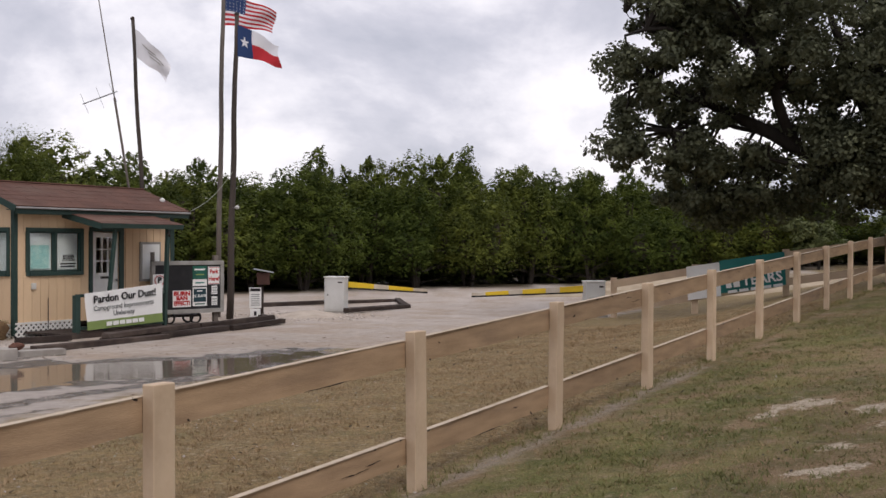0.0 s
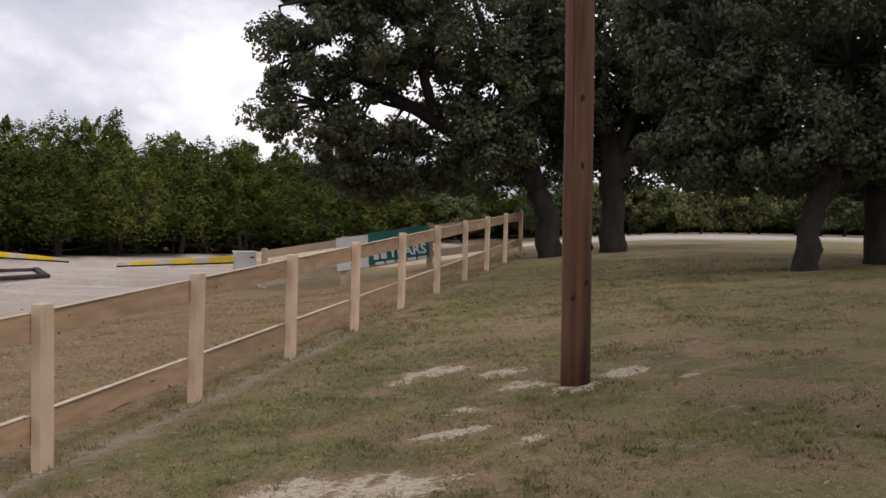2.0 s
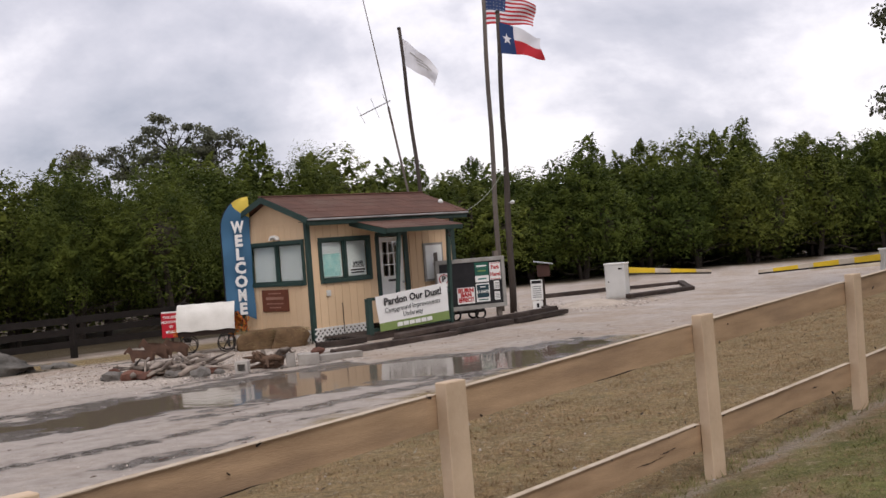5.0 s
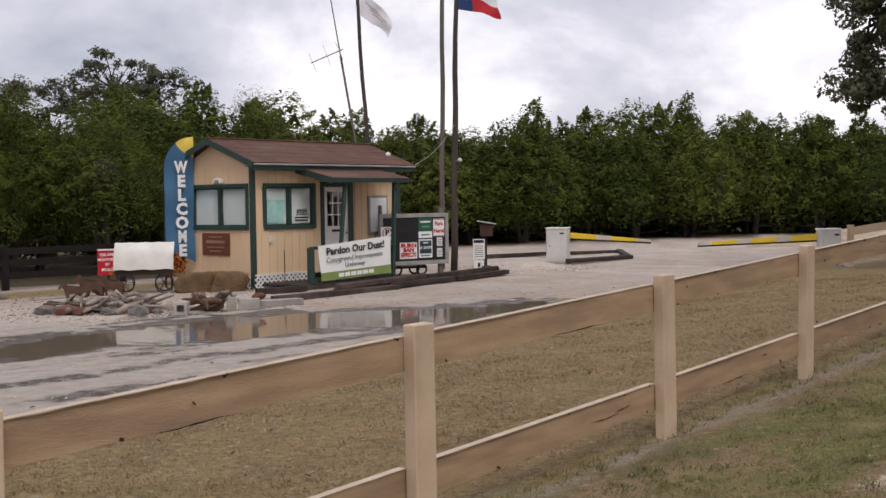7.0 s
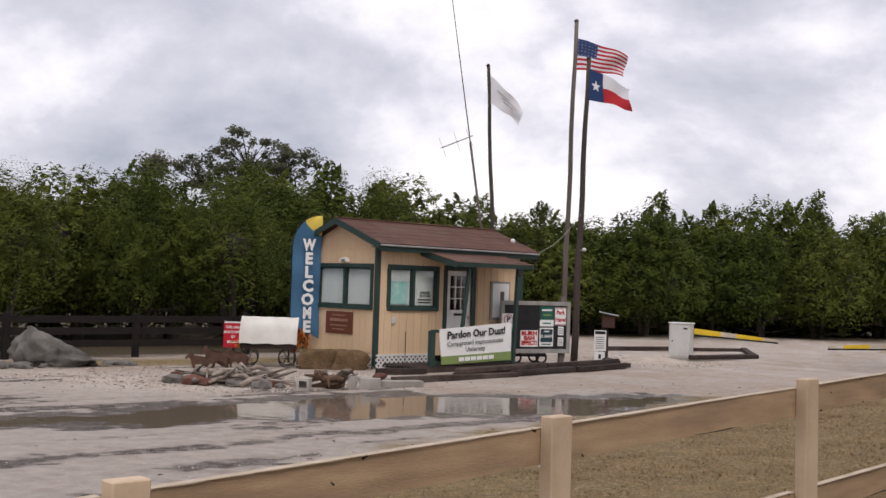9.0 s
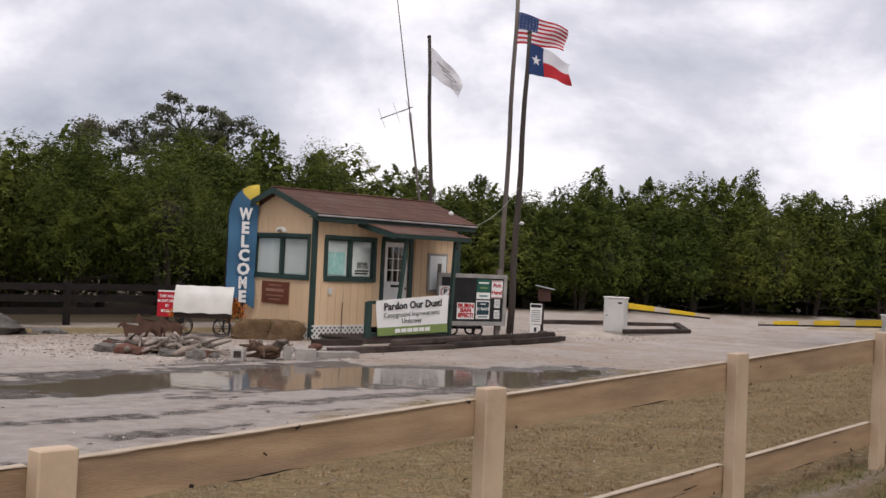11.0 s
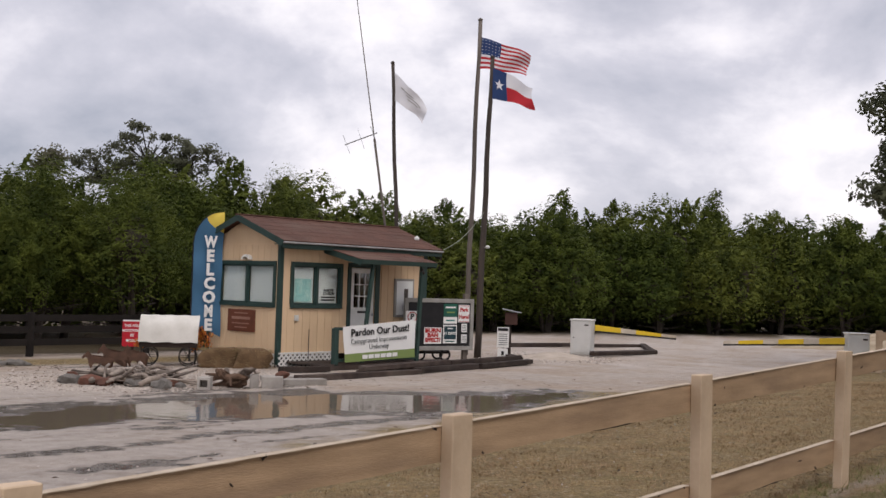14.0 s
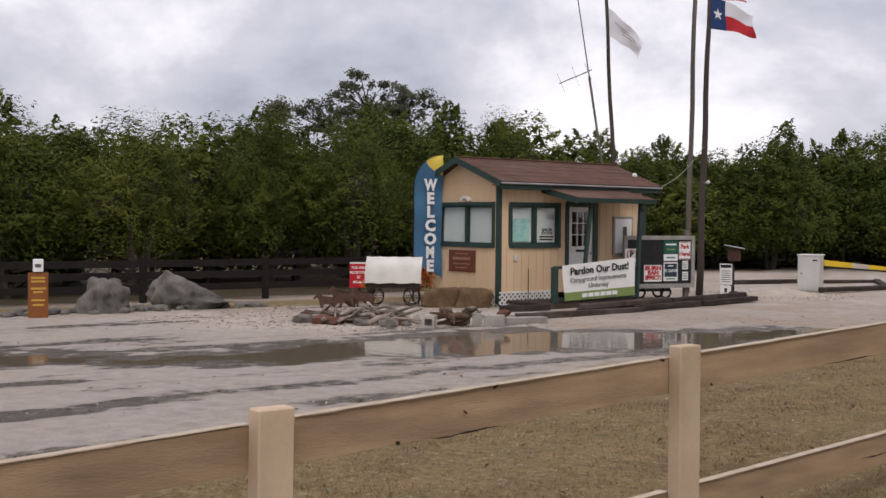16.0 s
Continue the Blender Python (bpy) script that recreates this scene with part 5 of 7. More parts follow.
def sash_window(op, m):
    x0, x1, z0, z1 = op
    w = part("window", box(x0 - .075, x0, -.045, .03, z0 - .075, z1 + .075, m, .004), M_green, booth, "dark green framed sliding window")
    part("frame", box(x1, x1 + .075, -.045, .03, z0 - .075, z1 + .075, m, .004), M_green, w)
    part("frame", box(x0, x1, -.045, .03, z1, z1 + .075, m, .004), M_green, w)
    part("sill", box(x0, x1, -.06, .03, z0 - .075, z0, m, .004), M_green, w)
    mid = (x0 + x1) / 2
    part("mullion", box(mid - .03, mid + .03, -.03, .03, z0, z1, m, .003), M_green, w)
    for a, b in ((x0, mid - .03), (mid + .03, x1)):
        for q in ((a, a + .03, z0, z1), (b - .03, b, z0, z1), (a + .03, b - .03, z0, z0 + .03), (a + .03, b - .03, z1 - .03, z1)):
            part("sash", box(q[0], q[1], -.005, .03, q[2], q[3], m), M_green, w)
        gl = part("pane", box(a + .03, b - .03, .010, .014, z0 + .03, z1 - .03, m), M_glass, w)
        gl.visible_shadow = False
        for k in range(22):
            zz0 = z0 + .03 + (z1 - z0 - .06) * k / 22
            part("blind_slat", box(a + .03, b - .03, .045, .050, zz0, zz0 + (z1 - z0 - .06) / 22 * .96, m), M_blind, w)
    return w


wA = sash_window(W2, front_m)
wB = sash_window(W1S, side_m)
poster = part("map_poster", box(W2[0] + .06, W2[0] + .50, .018, .022, W2[2] + .06, W2[2] + .52), M_map, wA, "pale teal map poster")
part("paper", box(W2[1] - .50, W2[1] - .06, .018, .022, W2[2] + .05, W2[2] + .33), M_whiteink, wA, "white notice in the window")
for k, (word, h) in enumerate((("RANGER", .245), ("STATION", .175))):
    text_mesh("lettering", word, .085, M_blackink, wA, Matrix.Translation((W2[1] - .27, .016, W2[2] + .05 + h)) @ UP, bold=.004, squeeze=.85, thick=.001)
for a, b, h in ((.06, .44, .085), (.06, .42, .03)):
    part("text_bar", box(W2[1] - .50 + a - .03, W2[1] - .50 + b - .03, .015, .0175, W2[2] + .05 + h, W2[2] + .05 + h + .035), M_blackink, wA)
part("paper", box(W1S[1] - .15, W1S[1] - .05, .018, .022, W1S[2] + .1, W1S[2] + .42, side_m), M_whiteink, wB, "white notice in the window")

# lamp over the side window
sc = thing("wall_lamp", BM @ side_m @ Matrix.Translation(((W1S[0] + W1S[1]) / 2 + .04, -.05, 2.13)), "small white shaded wall lamp above the window", "lamp")
b = bmesh.new()
arc = [(.13 * math.cos(a), .10 * math.sin(a)) for a in [math.pi * k / 10 for k in range(11)]] + [(.09 * math.cos(a), .055 * math.sin(a)) for a in [math.pi * (10 - k) / 10 for k in range(11)]]
f0 = [b.verts.new((x, -.06, z)) for x, z in arc]
f1 = [b.verts.new((x, .03, z)) for x, z in arc]
b.faces.new(f0)
b.faces.new(f1[::-1])
for k in range(len(arc)):
    b.faces.new((f0[k], f1[k], f1[(k + 1) % len(arc)], f0[(k + 1) % len(arc)]))
bmesh.ops.recalc_face_normals(b, faces=b.faces)
part("shade", b, M_white, sc)

# door
dr = part("door", box(DOOR[0] + .01, DOOR[1] - .01, .015, .055, .16, 1.14, None, .004), M_white, booth, "white half-glazed door, closed")
x0, x1 = DOOR[0] + .01, DOOR[1] - .01
for a, b, c, d in ((x0, x0 + .11, 1.14, 2.03), (x1 - .11, x1, 1.14, 2.03), (x0 + .11, x1 - .11, 1.93, 2.03), (x0 + .11, x1 - .11, 1.14, 1.20)):
    part("stile", box(a, b, .015, .055, c, d), M_white, dr)
gx0, gx1, gz0, gz1 = x0 + .11, x1 - .11, 1.20, 1.93
for k in (1, 2):
    part("glazing_bar", box(gx0 + (gx1 - gx0) * k / 3 - .011, gx0 + (gx1 - gx0) * k / 3 + .011, .012, .05, gz0, gz1), M_white, dr)
    part("glazing_bar", box(gx0, gx1, .0135, .048, gz0 + (gz1 - gz0) * k / 3 - .011, gz0 + (gz1 - gz0) * k / 3 + .011), M_white, dr)
gl = part("pane", box(gx0, gx1, .030, .034, gz0, gz1), M_glass, dr)
gl.visible_shadow = False
part("mail_slot", box(gx0 + .12, gx0 + .36, .008, .015, 1.08, 1.13), M_iron, dr, "dark letter slot")
part("door_knob", rock_bm((.03, .03, .03), 1, 2, 0), M_metal, dr).matrix_local = Matrix.Translation((x1 - .05, -.01, 1.05))
for a, b in ((DOOR[0] - .09, DOOR[0]), (DOOR[1], DOOR[1] + .12)):
    part("door_casing", box(a, b, -.035, .02, .14, 2.14, None, .003), M_green, booth)
part("door_casing", box(DOOR[0], DOOR[1], -.033, .02, 2.05, 2.14, None, .003), M_green, booth)

# notice case, meter box, brown plaque
nc = thing("notice_case", BM @ Matrix.Translation((3.48, -.016, 1.42)), "white framed notice case on the booth wall", "notice board")
part("case", box(-.30, .30, -.045, 0, -.42, .42, None, .005), M_frame, nc)
part("paper", box(-.25, .25, -.05, -.0455, -.37, .37), M_blind, nc)
part("paper", box(-.02, .10, -.055, -.0505, -.2, .2), M_greywood, nc)
mb = thing("meter_box", BM @ Matrix.Translation((.42, -.014, .98)), "small beige electric box on the booth wall", "electric box")
part("box", box(-.045, .045, -.05, 0, -.06, .06, None, .006), M_cab, mb)
rod = thing("iron_rod", BM @ Matrix.Translation((.75, -.06, .0)), "thin dark rod standing against the wall", "rod")
part("rod", tube([(0, 0, -.1), (0.005, .01, .75)], .008, 6), M_iron, rod)
bp = thing("wooden_plaque", BM @ side_m @ Matrix.Translation((BW - 1.15, -.014, .885)), "reddish brown wooden plaque under the side window", "sign")
part("plaque", box(-.44, .44, -.03, 0, -.225, .225, None, .006), M_brownsign, bp)
for k, (wd, z) in enumerate(((.22, .15), (.30, .05), (.28, -.06), (.2, -.14))):
    part("text_bar", box(-wd, wd, -.034, -.031, z - .012 - (.016 if k == 1 else 0), z + .012 + (.016 if k == 1 else 0)), M_faded, bp)

# lattice skirt
lat = thing("lattice_skirt", BM, "white diagonal lattice skirt under the booth", "lattice")


def lattice(x0, x1, z0, z1, m):
    step, n = .115, int((x1 - x0 + (z1 - z0)) / .115) + 1
    part("lattice_rail", box(x0, x1, -.012, .012, z1 - .02, z1 + .012, m), M_white, lat)
    for lean, yo in ((1, -.006), (-1, .006)):
        for k in range(n + 1):
            b = x0 - (z1 - z0) + k * step if lean > 0 else x0 + k * step
            pa, pb = (b, z0), (b + lean * (z1 - z0), z1)
            t0, t1 = 0.0, 1.0
            lo, hi = sorted((pa[0], pb[0]))
            dx = pb[0] - pa[0]
            ts = sorted(((x0 - pa[0]) / dx, (x1 - pa[0]) / dx))
            t0, t1 = max(0, ts[0]), min(1, ts[1])
            if t1 - t0 < .1:
                continue
            q0 = Vector((pa[0] + dx * t0, yo, z0 + (z1 - z0) * t0))
            q1 = Vector((pa[0] + dx * t1, yo, z0 + (z1 - z0) * t1))
            d = (q1 - q0).normalized()
            w = Vector((-d.z, 0, d.x)) * .019
            bm = bmesh.new()
            vs = [bm.verts.new(m @ (p + s * w + Vector((0, yy, 0)))) for yy in (-.003, .003) for p, s in ((q0, -1), (q1, -1), (q1, 1), (q0, 1))]
            for f in ((0, 1, 2, 3), (7, 6, 5, 4), (0, 4, 5, 1), (1, 5, 6, 2), (2, 6, 7, 3), (3, 7, 4, 0)):
                bm.faces.new([vs[i] for i in f])
            part("lattice_strip", bm, M_white, lat)


lattice(.0, 1.5, -.02, .285, Matrix.Translation((0, -.035, 0)))
lattice(.0, BW, .0, .255, side_m @ Matrix.Translation((0, -.01, 0)))
# Near-black block behind the lattice stands for the shade under the booth.
part("foundation", box(.08, BL_ - .05, .08, BW - .05, -.05, Z0 - .1), M_dark, booth)

# porch
porch = thing("porch", BM, "small porch with brown lean-to roof and green posts", "porch")
PV = -1.0
PS = math.atan2(2.40 - 2.16, 1.12)
pm = Matrix.Translation((1.12, -1.12, 2.15)) @ Matrix.Rotation(PS, 4, "X")
PRUN = 1.12 / math.cos(PS)
pr = part("porch_roof", box(0, 2.22, 0, PRUN, 0, .04, pm), M_roof, porch, "brown shingled lean-to roof")
rs = random.Random(6)
for k in range(8):
    x = -.01
    while x < 2.2:
        wdt = min(rs.uniform(.3, .8), 2.23 - x)
        part("shingle", box(x, x + wdt - .005, PRUN * k / 8 - .01, PRUN * (k + 1) / 8 + .01, .04 + .004 * (k % 2), .05 + .004 * (k % 2) + rs.uniform(0, .005), pm), M_roof, pr)
        x += wdt
part("fascia", box(0, 2.22, -.02, .0, -.045, .045, pm), M_green, porch)
for xx in (0, 2.2):
    part("fascia", box(xx - .001, xx + .021, 0, PRUN, -.075, .042, pm), M_green, porch)
part("post", tube([(2.92, PV, .0), (3.02, PV, 2.12)], .052, 4), M_green, porch)
part("post", tube([(1.36, PV + .02, .12), (1.60, PV + .02, 2.10)], .045, 4), M_green, porch)
part("post", box(.56, .67, PV - .05, PV + .06, -.05, .82, None, .006), M_green, porch)
part("rail", box(.60, 2.90, PV - .03, PV + .03, .78, .84), M_green, porch)
part("rail", box(.60, 2.90, PV - .02, PV + .02, .16, .22), M_green, porch)
for k in range(9):
    part("deck_board", box(.2, 3.3, PV - .05 + k * .118, PV + .06 + k * .118, .085, .12), M_timber, porch)
part("deck_skirt", box(.2, 3.3, PV - .055, PV - .02, -.02, .085), M_timber, porch)
ph = thing("bracket_lamp", BM @ Matrix.Translation((2.93, PV - .06, 1.98)), "small dark bracket lamp on the porch post", "lamp")
part("arm", tube([(0, 0, .02), (-.02, -.07, .07), (-.03, -.1, .02)], .014, 6), M_iron, ph)
part("lamp_head", rock_bm((.03, .03, .04), 1, 1, .05), M_iron, ph).matrix_local = Matrix.Translation((-.03, -.1, -.01))

# dust banner on the porch rail
db = thing("dust_banner", BM, "white vinyl banner with a green band tied to the porch rail", "banner")
TL, TR, BL, BR = Vector((.73, -1.08, .85)), Vector((2.77, -1.08, .99)), Vector((.80, -1.09, .15)), Vector((2.78, -1.09, .21))
part("cloth", banner_patch(0, 1, 0, .77, TL, TR, BL, BR, 16, 6, 0, .012), M_banner, db, "white vinyl cloth", True)
part("green_band", banner_patch(0, 1, .77, 1, TL, TR, BL, BR, 16, 2, 0, .012), M_lime, db, "leaf green band", True)


def on_banner(u, v):
    p = TL.lerp(TR, u).lerp(BL.lerp(BR, u), v)
    t = math.degrees(math.atan2((TR.z - TL.z) * (1 - v) + (BR.z - BL.z) * v, 2.0))
    return Matrix.Translation(p + Vector((0, -.02, 0))) @ pose(0, 0, 0, 0, -t, 0) @ UP


text_mesh("lettering", "Pardon Our Dust!", .205, M_blackink, db, on_banner(.5, .20), bold=.005, squeeze=1.09)
text_mesh("lettering", "Campground Improvements", .142, M_greyink, db, on_banner(.48, .44), squeeze=.98)
text_mesh("lettering", "Underway", .142, M_greyink, db, on_banner(.47, .62), squeeze=.95)
for k in range(6):
    o = part("text_bar", box(-.072, .072, -.04, .04, -.002, .002), M_whiteink, db)
    o.matrix_local = on_banner(.27 + .085 * k, .88)


# ---------------------------------------------------------------- railway-tie edging
def ties(name, label, pts, layers, seed):
    rr = random.Random(seed)
    root = thing(name, Matrix.Identity(4), label, "edging")
    for a, b in zip(pts, pts[1:]):
        a, b = Vector(a), Vector(b)
        n = max(1, round((b - a).length / 2.4))
        for lay in range(layers):
            for k in range(n):
                p, q = a.lerp(b, k / n), a.lerp(b, (k + 1) / n)
                d = q - p
                off = rr.uniform(-.05, .05) + .03 * lay
                m = Matrix.Translation((p.x, p.y, ROAD - (.05 if layers > 1 else -.01) + lay * .105)) @ pose(0, 0, 0, rr.uniform(-2, 2), rr.uniform(-.8, .8), math.degrees(math.atan2(d.y, d.x)) + rr.uniform(-1, 1))
                bm = bmesh.new()
                add_box(bm, .01, d.length - .01, -.09 + off, .09 + off, 0, .105, m, .014)
                for v in bm.verts:
                    v.co += Vector((rr.uniform(-1, 1), rr.uniform(-1, 1), rr.uniform(-1, 1))) * .01
                part("tie", bm, M_timber, root)
    return root


ties("tie_edging", "dark weathered railway ties edging the booth island", [(-6.75, 18.75), (-5.3, 21.7), (-3.62, 25.7)], 1, 1)
ties("tie_edging", "dark weathered railway ties stacked beside the porch", [(-6.2, 20.9), (-3.85, 25.9), (-4.3, 27.0)], 2, 2)
ties("tie_edging", "dark weathered railway ties round the gravel island", [(-5.4, 32.6), (-1.4, 36.0), (-1.0, 32.4), (-2.5, 29.5)], 1, 3)
ties("tie_edging", "short dark tie lying before the lattice", [(-7.6, 20.3), (-6.9, 21.1)], 1, 4)

# ---------------------------------------------------------------- notice board
nbA, nbB = Vector((-6.20, 24.25)), Vector((-4.90, 25.48))
bd = thing("notice_board", Matrix.Translation((nbA.x, nbA.y, 0)) @ pose(0, 0, 0, 0, 0, math.degrees(math.atan2(nbB.y - nbA.y, nbB.x - nbA.x))), "grey framed roadside notice board with printed signs", "notice board")
bw = 1.61
bd.matrix_world = bd.matrix_world @ Matrix.Diagonal(((nbB - nbA).length / bw, 1, 1, 1))
part("panel", box(.05, bw - .05, -.01, .03, .16, 1.18), M_black, bd, "black backing panel")
for a in ((0, bw, 1.15, 1.24), (0, bw, .10, .19), (0, .08, .19, 1.15), (bw - .08, bw, .19, 1.15)):
    part("frame", box(a[0], a[1], -.035, .04, a[2], a[3], None, .006), M_frame, bd)
for x in (.12, bw - .14):
    part("leg", box(x - .05, x + .05, .04, .13, -.3, 1.36 if x > .5 else .2, None, .006), M_greywood, bd)


def sheet(x0, x1, z0, z1, mat, label="", y=-.013):
    return part("sign_sheet", box(x0, x1, y - .006, y, z0, z1), mat, bd, label)


def bars(x0, x1, z, h, mat, y=-.021):
    part("text_bar", box(x0, x1, y - .001, y, z - h / 2, z + h / 2), mat, bd)


sheet(.02, .26, .60, .96, M_whiteink, "white parking sign", -.04)
o = text_mesh("lettering", "P", .17, M_blackink, bd, Matrix.Translation((.16, -.049, .83)) @ UP, bold=.006)
ring = bmesh.new()
pts = [(.16 + .10 * math.cos(k * math.tau / 20), -.048, .83 + .10 * math.sin(k * math.tau / 20)) for k in range(21)]
tube(pts, .010, 5, ring)
part("ring", ring, M_redtext, bd)
bars(.05, .24, .65, .03, M_blackink, -.047)
sheet(.46, .86, .24, .60, M_whiteink, "white burn ban sign")
for t, z in (("BURN", .53), ("BAN", .43), ("EFFECT!", .32)):
    text_mesh("lettering", t, .125, M_redtext, bd, Matrix.Translation((.66, -.022, z)) @ UP, bold=.007, squeeze=1.1 if t == "BURN" else (1.0 if t == "BAN" else .8))
sheet(.90, 1.22, .84, 1.13, M_dkgreen, "dark green printed sign")
bars(.94, 1.18, 1.05, .035, M_whiteink)
bars(.97, 1.16, .94, .03, M_lime)
sheet(.90, 1.22, .69, .835, M_whiteink)
bars(.96, 1.16, .76, .03, M_teal)
sheet(.90, 1.22, .25, .66, M_whiteink)
part("sign_sheet", box(.92, 1.20, -.021, -.0195, .34, .63), M_navyprint, bd, "dark print with white figures")
text_mesh("lettering", "21 DAYS", .082, M_whiteink, bd, Matrix.Translation((1.06, -.024, .47)) @ UP, bold=.003)
bars(1.0, 1.12, .58, .025, M_whiteink, -.0225)
bars(.95, 1.17, .295, .025, M_dkgreen)
sheet(1.25, 1.51, .72, 1.11, M_whiteink, "white parking notice with red letters")
for t, z in (("Park", 1.0), ("Here!", .84)):
    text_mesh("lettering", t, .125, M_redtext, bd, Matrix.Translation((1.38, -.022, z)) @ UP, bold=.004, squeeze=.85)
for q in ((1.262, 1.498, 1.09), (1.262, 1.498, .735)):
    bars(q[0], q[1], q[2], .012, M_redtext)
for z in (.50, .26):
    sheet(1.33, 1.46, z, z + .19, M_whiteink)
    for k in range(4):
        bars(1.345, 1.445, z + .04 + .035 * k, .012, M_greyink)

# a low handcart under the board
hc = thing("garden_cart", Matrix.Translation((-6.05, 25.7, ROAD)) @ pose(0, 0, 0, 0, 0, 35), "dark garden cart with small wheels behind the notice board", "cart")
part("tray", box(-.3, .55, -.2, .2, .16, .22, None, .01), M_iron, hc)
for x in (-.2, .42):
    for y in (-.22, .22):
        wb = bmesh.new()
        tube([(x + .12 * math.cos(k * math.tau / 16), y, .14 + .12 * math.sin(k * math.tau / 16)) for k in range(17)], .025, 6, wb)
        part("wheel", wb, M_black, hc)

# ---------------------------------------------------------------- flags, poles, aerial
def flagpole(label, x, y, top, r0, r1, mat, lean=(0, 0)):
    z = gz(x, y) - .2
    root = thing("flagpole", Matrix.Translation((x, y, z)), label, "flagpole", "flagpoles")
    n = 9
    b = tube([(lean[0] * k / n + .015 * math.sin(k * 1.7), lean[1] * k / n, (top - z) * k / n) for k in range(n + 1)], [r0 + (r1 - r0) * k / n for k in range(n + 1)], 12)
    for f in b.faces:
        f.smooth = True
    part("shaft", b, mat, root)
    part("cap", rock_bm((r1 * 1.25, r1 * 1.25, .05), 1, 2, .1), mat, root).matrix_local = Matrix.Translation((lean[0], lean[1], top - z))
    return root


flagpole("tall weathered grey wooden flagpole", -5.56, 28.2, 8.24, .066, .050, M_greywood, (.13, 0))
flagpole("dark wooden flagpole beside the notice board", -5.12, 27.4, 7.12, .088, .05, M_darkpole, (.16, 0))
flagpole("slim dark wooden flagpole behind the booth", -7.2, 28.0, 7.13, .060, .042, M_darkpole, (-.42, 0))


def flag(name, label, hoist, length, height, drop, sway, seed, taper=.3):
    root = thing(name, Matrix.Translation(hoist), label, "flag")
    rr = random.Random(seed)
    a, b_, c = rr.uniform(0, 6), rr.uniform(5, 7), rr.uniform(0, 6)

    def at(u, v):
        x = u * length
        z = -v * height * (1 - taper * u) - drop * u ** 1.2 + .05 * math.sin(u * b_ * 1.3 + a) * u
        y = sway * u + .10 * math.sin(u * b_ + a + v * 1.4) * (.25 + .75 * u) + .04 * math.sin(v * 6 + u * 9 + c) * u
        x += .05 * math.sin(v * 4 + a) * u
        return Vector((x, y, z))

    def patch(pname, u0, u1, v0, v1, mat, plabel="", push=0.0, nu=14, nv=3):
        bm = bmesh.new()
        g = [[bm.verts.new(at(u0 + (u1 - u0) * i / nu, v0 + (v1 - v0) * j / nv) + Vector((0, push, 0))) for i in range(nu + 1)] for j in range(nv + 1)]
        for j in range(nv):
            for i in range(nu):
                bm.faces.new((g[j][i], g[j + 1][i], g[j + 1][i + 1], g[j][i + 1]))
        return part(pname, bm, mat, root, plabel, True)
    return root, at, patch


def star(at, u, v, ru, rv, push):
    bm = bmesh.new()
    c = bm.verts.new(at(u, v) + Vector((0, push, 0)))
    ring = []
    for k in range(10):
        r = 1 if k % 2 == 0 else .4
        a = math.pi / 2 + k * math.pi / 5
        ring.append(bm.verts.new(at(u + ru * r * math.cos(a), v - rv * r * math.sin(a)) + Vector((0, push, 0))))
    for k in range(10):
        bm.faces.new((c, ring[k], ring[(k + 1) % 10]))
    return bm


us, at_us, patch = flag("striped_flag", "striped red and white flag with a starred blue canton", (-5.395, 28.17, 7.80), 1.20, .80, .45, .12, 3, .35)
for k in range(13):
    v0, v1 = k / 13, (k + 1) / 13
    patch("stripe", .42 if k < 7 else 0, 1, v0, v1, M_flagred if k % 2 == 0 else M_flagwhite, nu=14, nv=1)
cant = patch("canton", 0, .42, 0, 7 / 13, M_flagnavy, "navy blue canton with white stars", nu=8, nv=6)
for j in range(5):
    for i in range(6):
        part("star", star(at_us, .035 + .07 * i, (j + .6) * 7 / 13 / 5, .013, .022, -.006), M_flagwhite, cant)
tx, at_tx, patch = flag("lone_star_flag", "blue, white and red flag with one white star", (-4.925, 27.37, 6.86), 1.0, .76, .48, .10, 5, .3)
bl = patch("blue_field", 0, .34, 0, 1, M_flagnavy, "navy blue field", nu=6, nv=8)
part("star", star(at_tx, .17, .5, .115, .20, -.008), M_flagwhite, bl)
part("star", star(at_tx, .17, .5, .115, .20, .008), M_flagwhite, bl)
patch("white_field", .34, 1, 0, .5, M_flagwhite, nu=12, nv=4)
patch("red_field", .34, 1, .5, 1, M_flagred, nu=12, nv=4)
wf_, at_w, patch = flag("white_flag", "plain white flag with a faded grey emblem", (-7.575, 27.97, 6.88), .80, .70, .86, .15, 8, .42)
cl = patch("cloth", 0, 1, 0, 1, M_flagwhite, nu=16, nv=10)
for u0, u1, v in ((.25, .62, .32), (.42, .85, .42), (.48, .78, .54)):
    patch("emblem_bar", u0, u1, v, v + .035, M_frame, "", -.007, 8, 1)

aer = thing("radio_aerial", Matrix.Identity(4), "thin leaning radio mast with a small yagi aerial", "aerial")
A0, A1 = Vector((-6.66, 26.1, -.3)), Vector((-8.02, 25.9, 8.4))
part("mast", tube([A0, A0.lerp(A1, .6)], .028, 8), M_greywood, aer)
part("whip", tube([A0.lerp(A1, .6), A1], [.018, .010], 6), M_greywood, aer)
K = A0.lerp(A1, .612)
bo = part("boom", tube([K + Vector((.08, 0, .05)), K + Vector((-.66, -.15, -.26))], .014, 6), M_metal, aer)
for t, h in ((.12, .2), (.5, .24), (.95, .22)):
    c = (K + Vector((.08, 0, .05))).lerp(K + Vector((-.66, -.15, -.26)), t)
    part("element", tube([c + Vector((-.09, 0, h)), c + Vector((.09, 0, -h))], .005, 5), M_metal, bo)
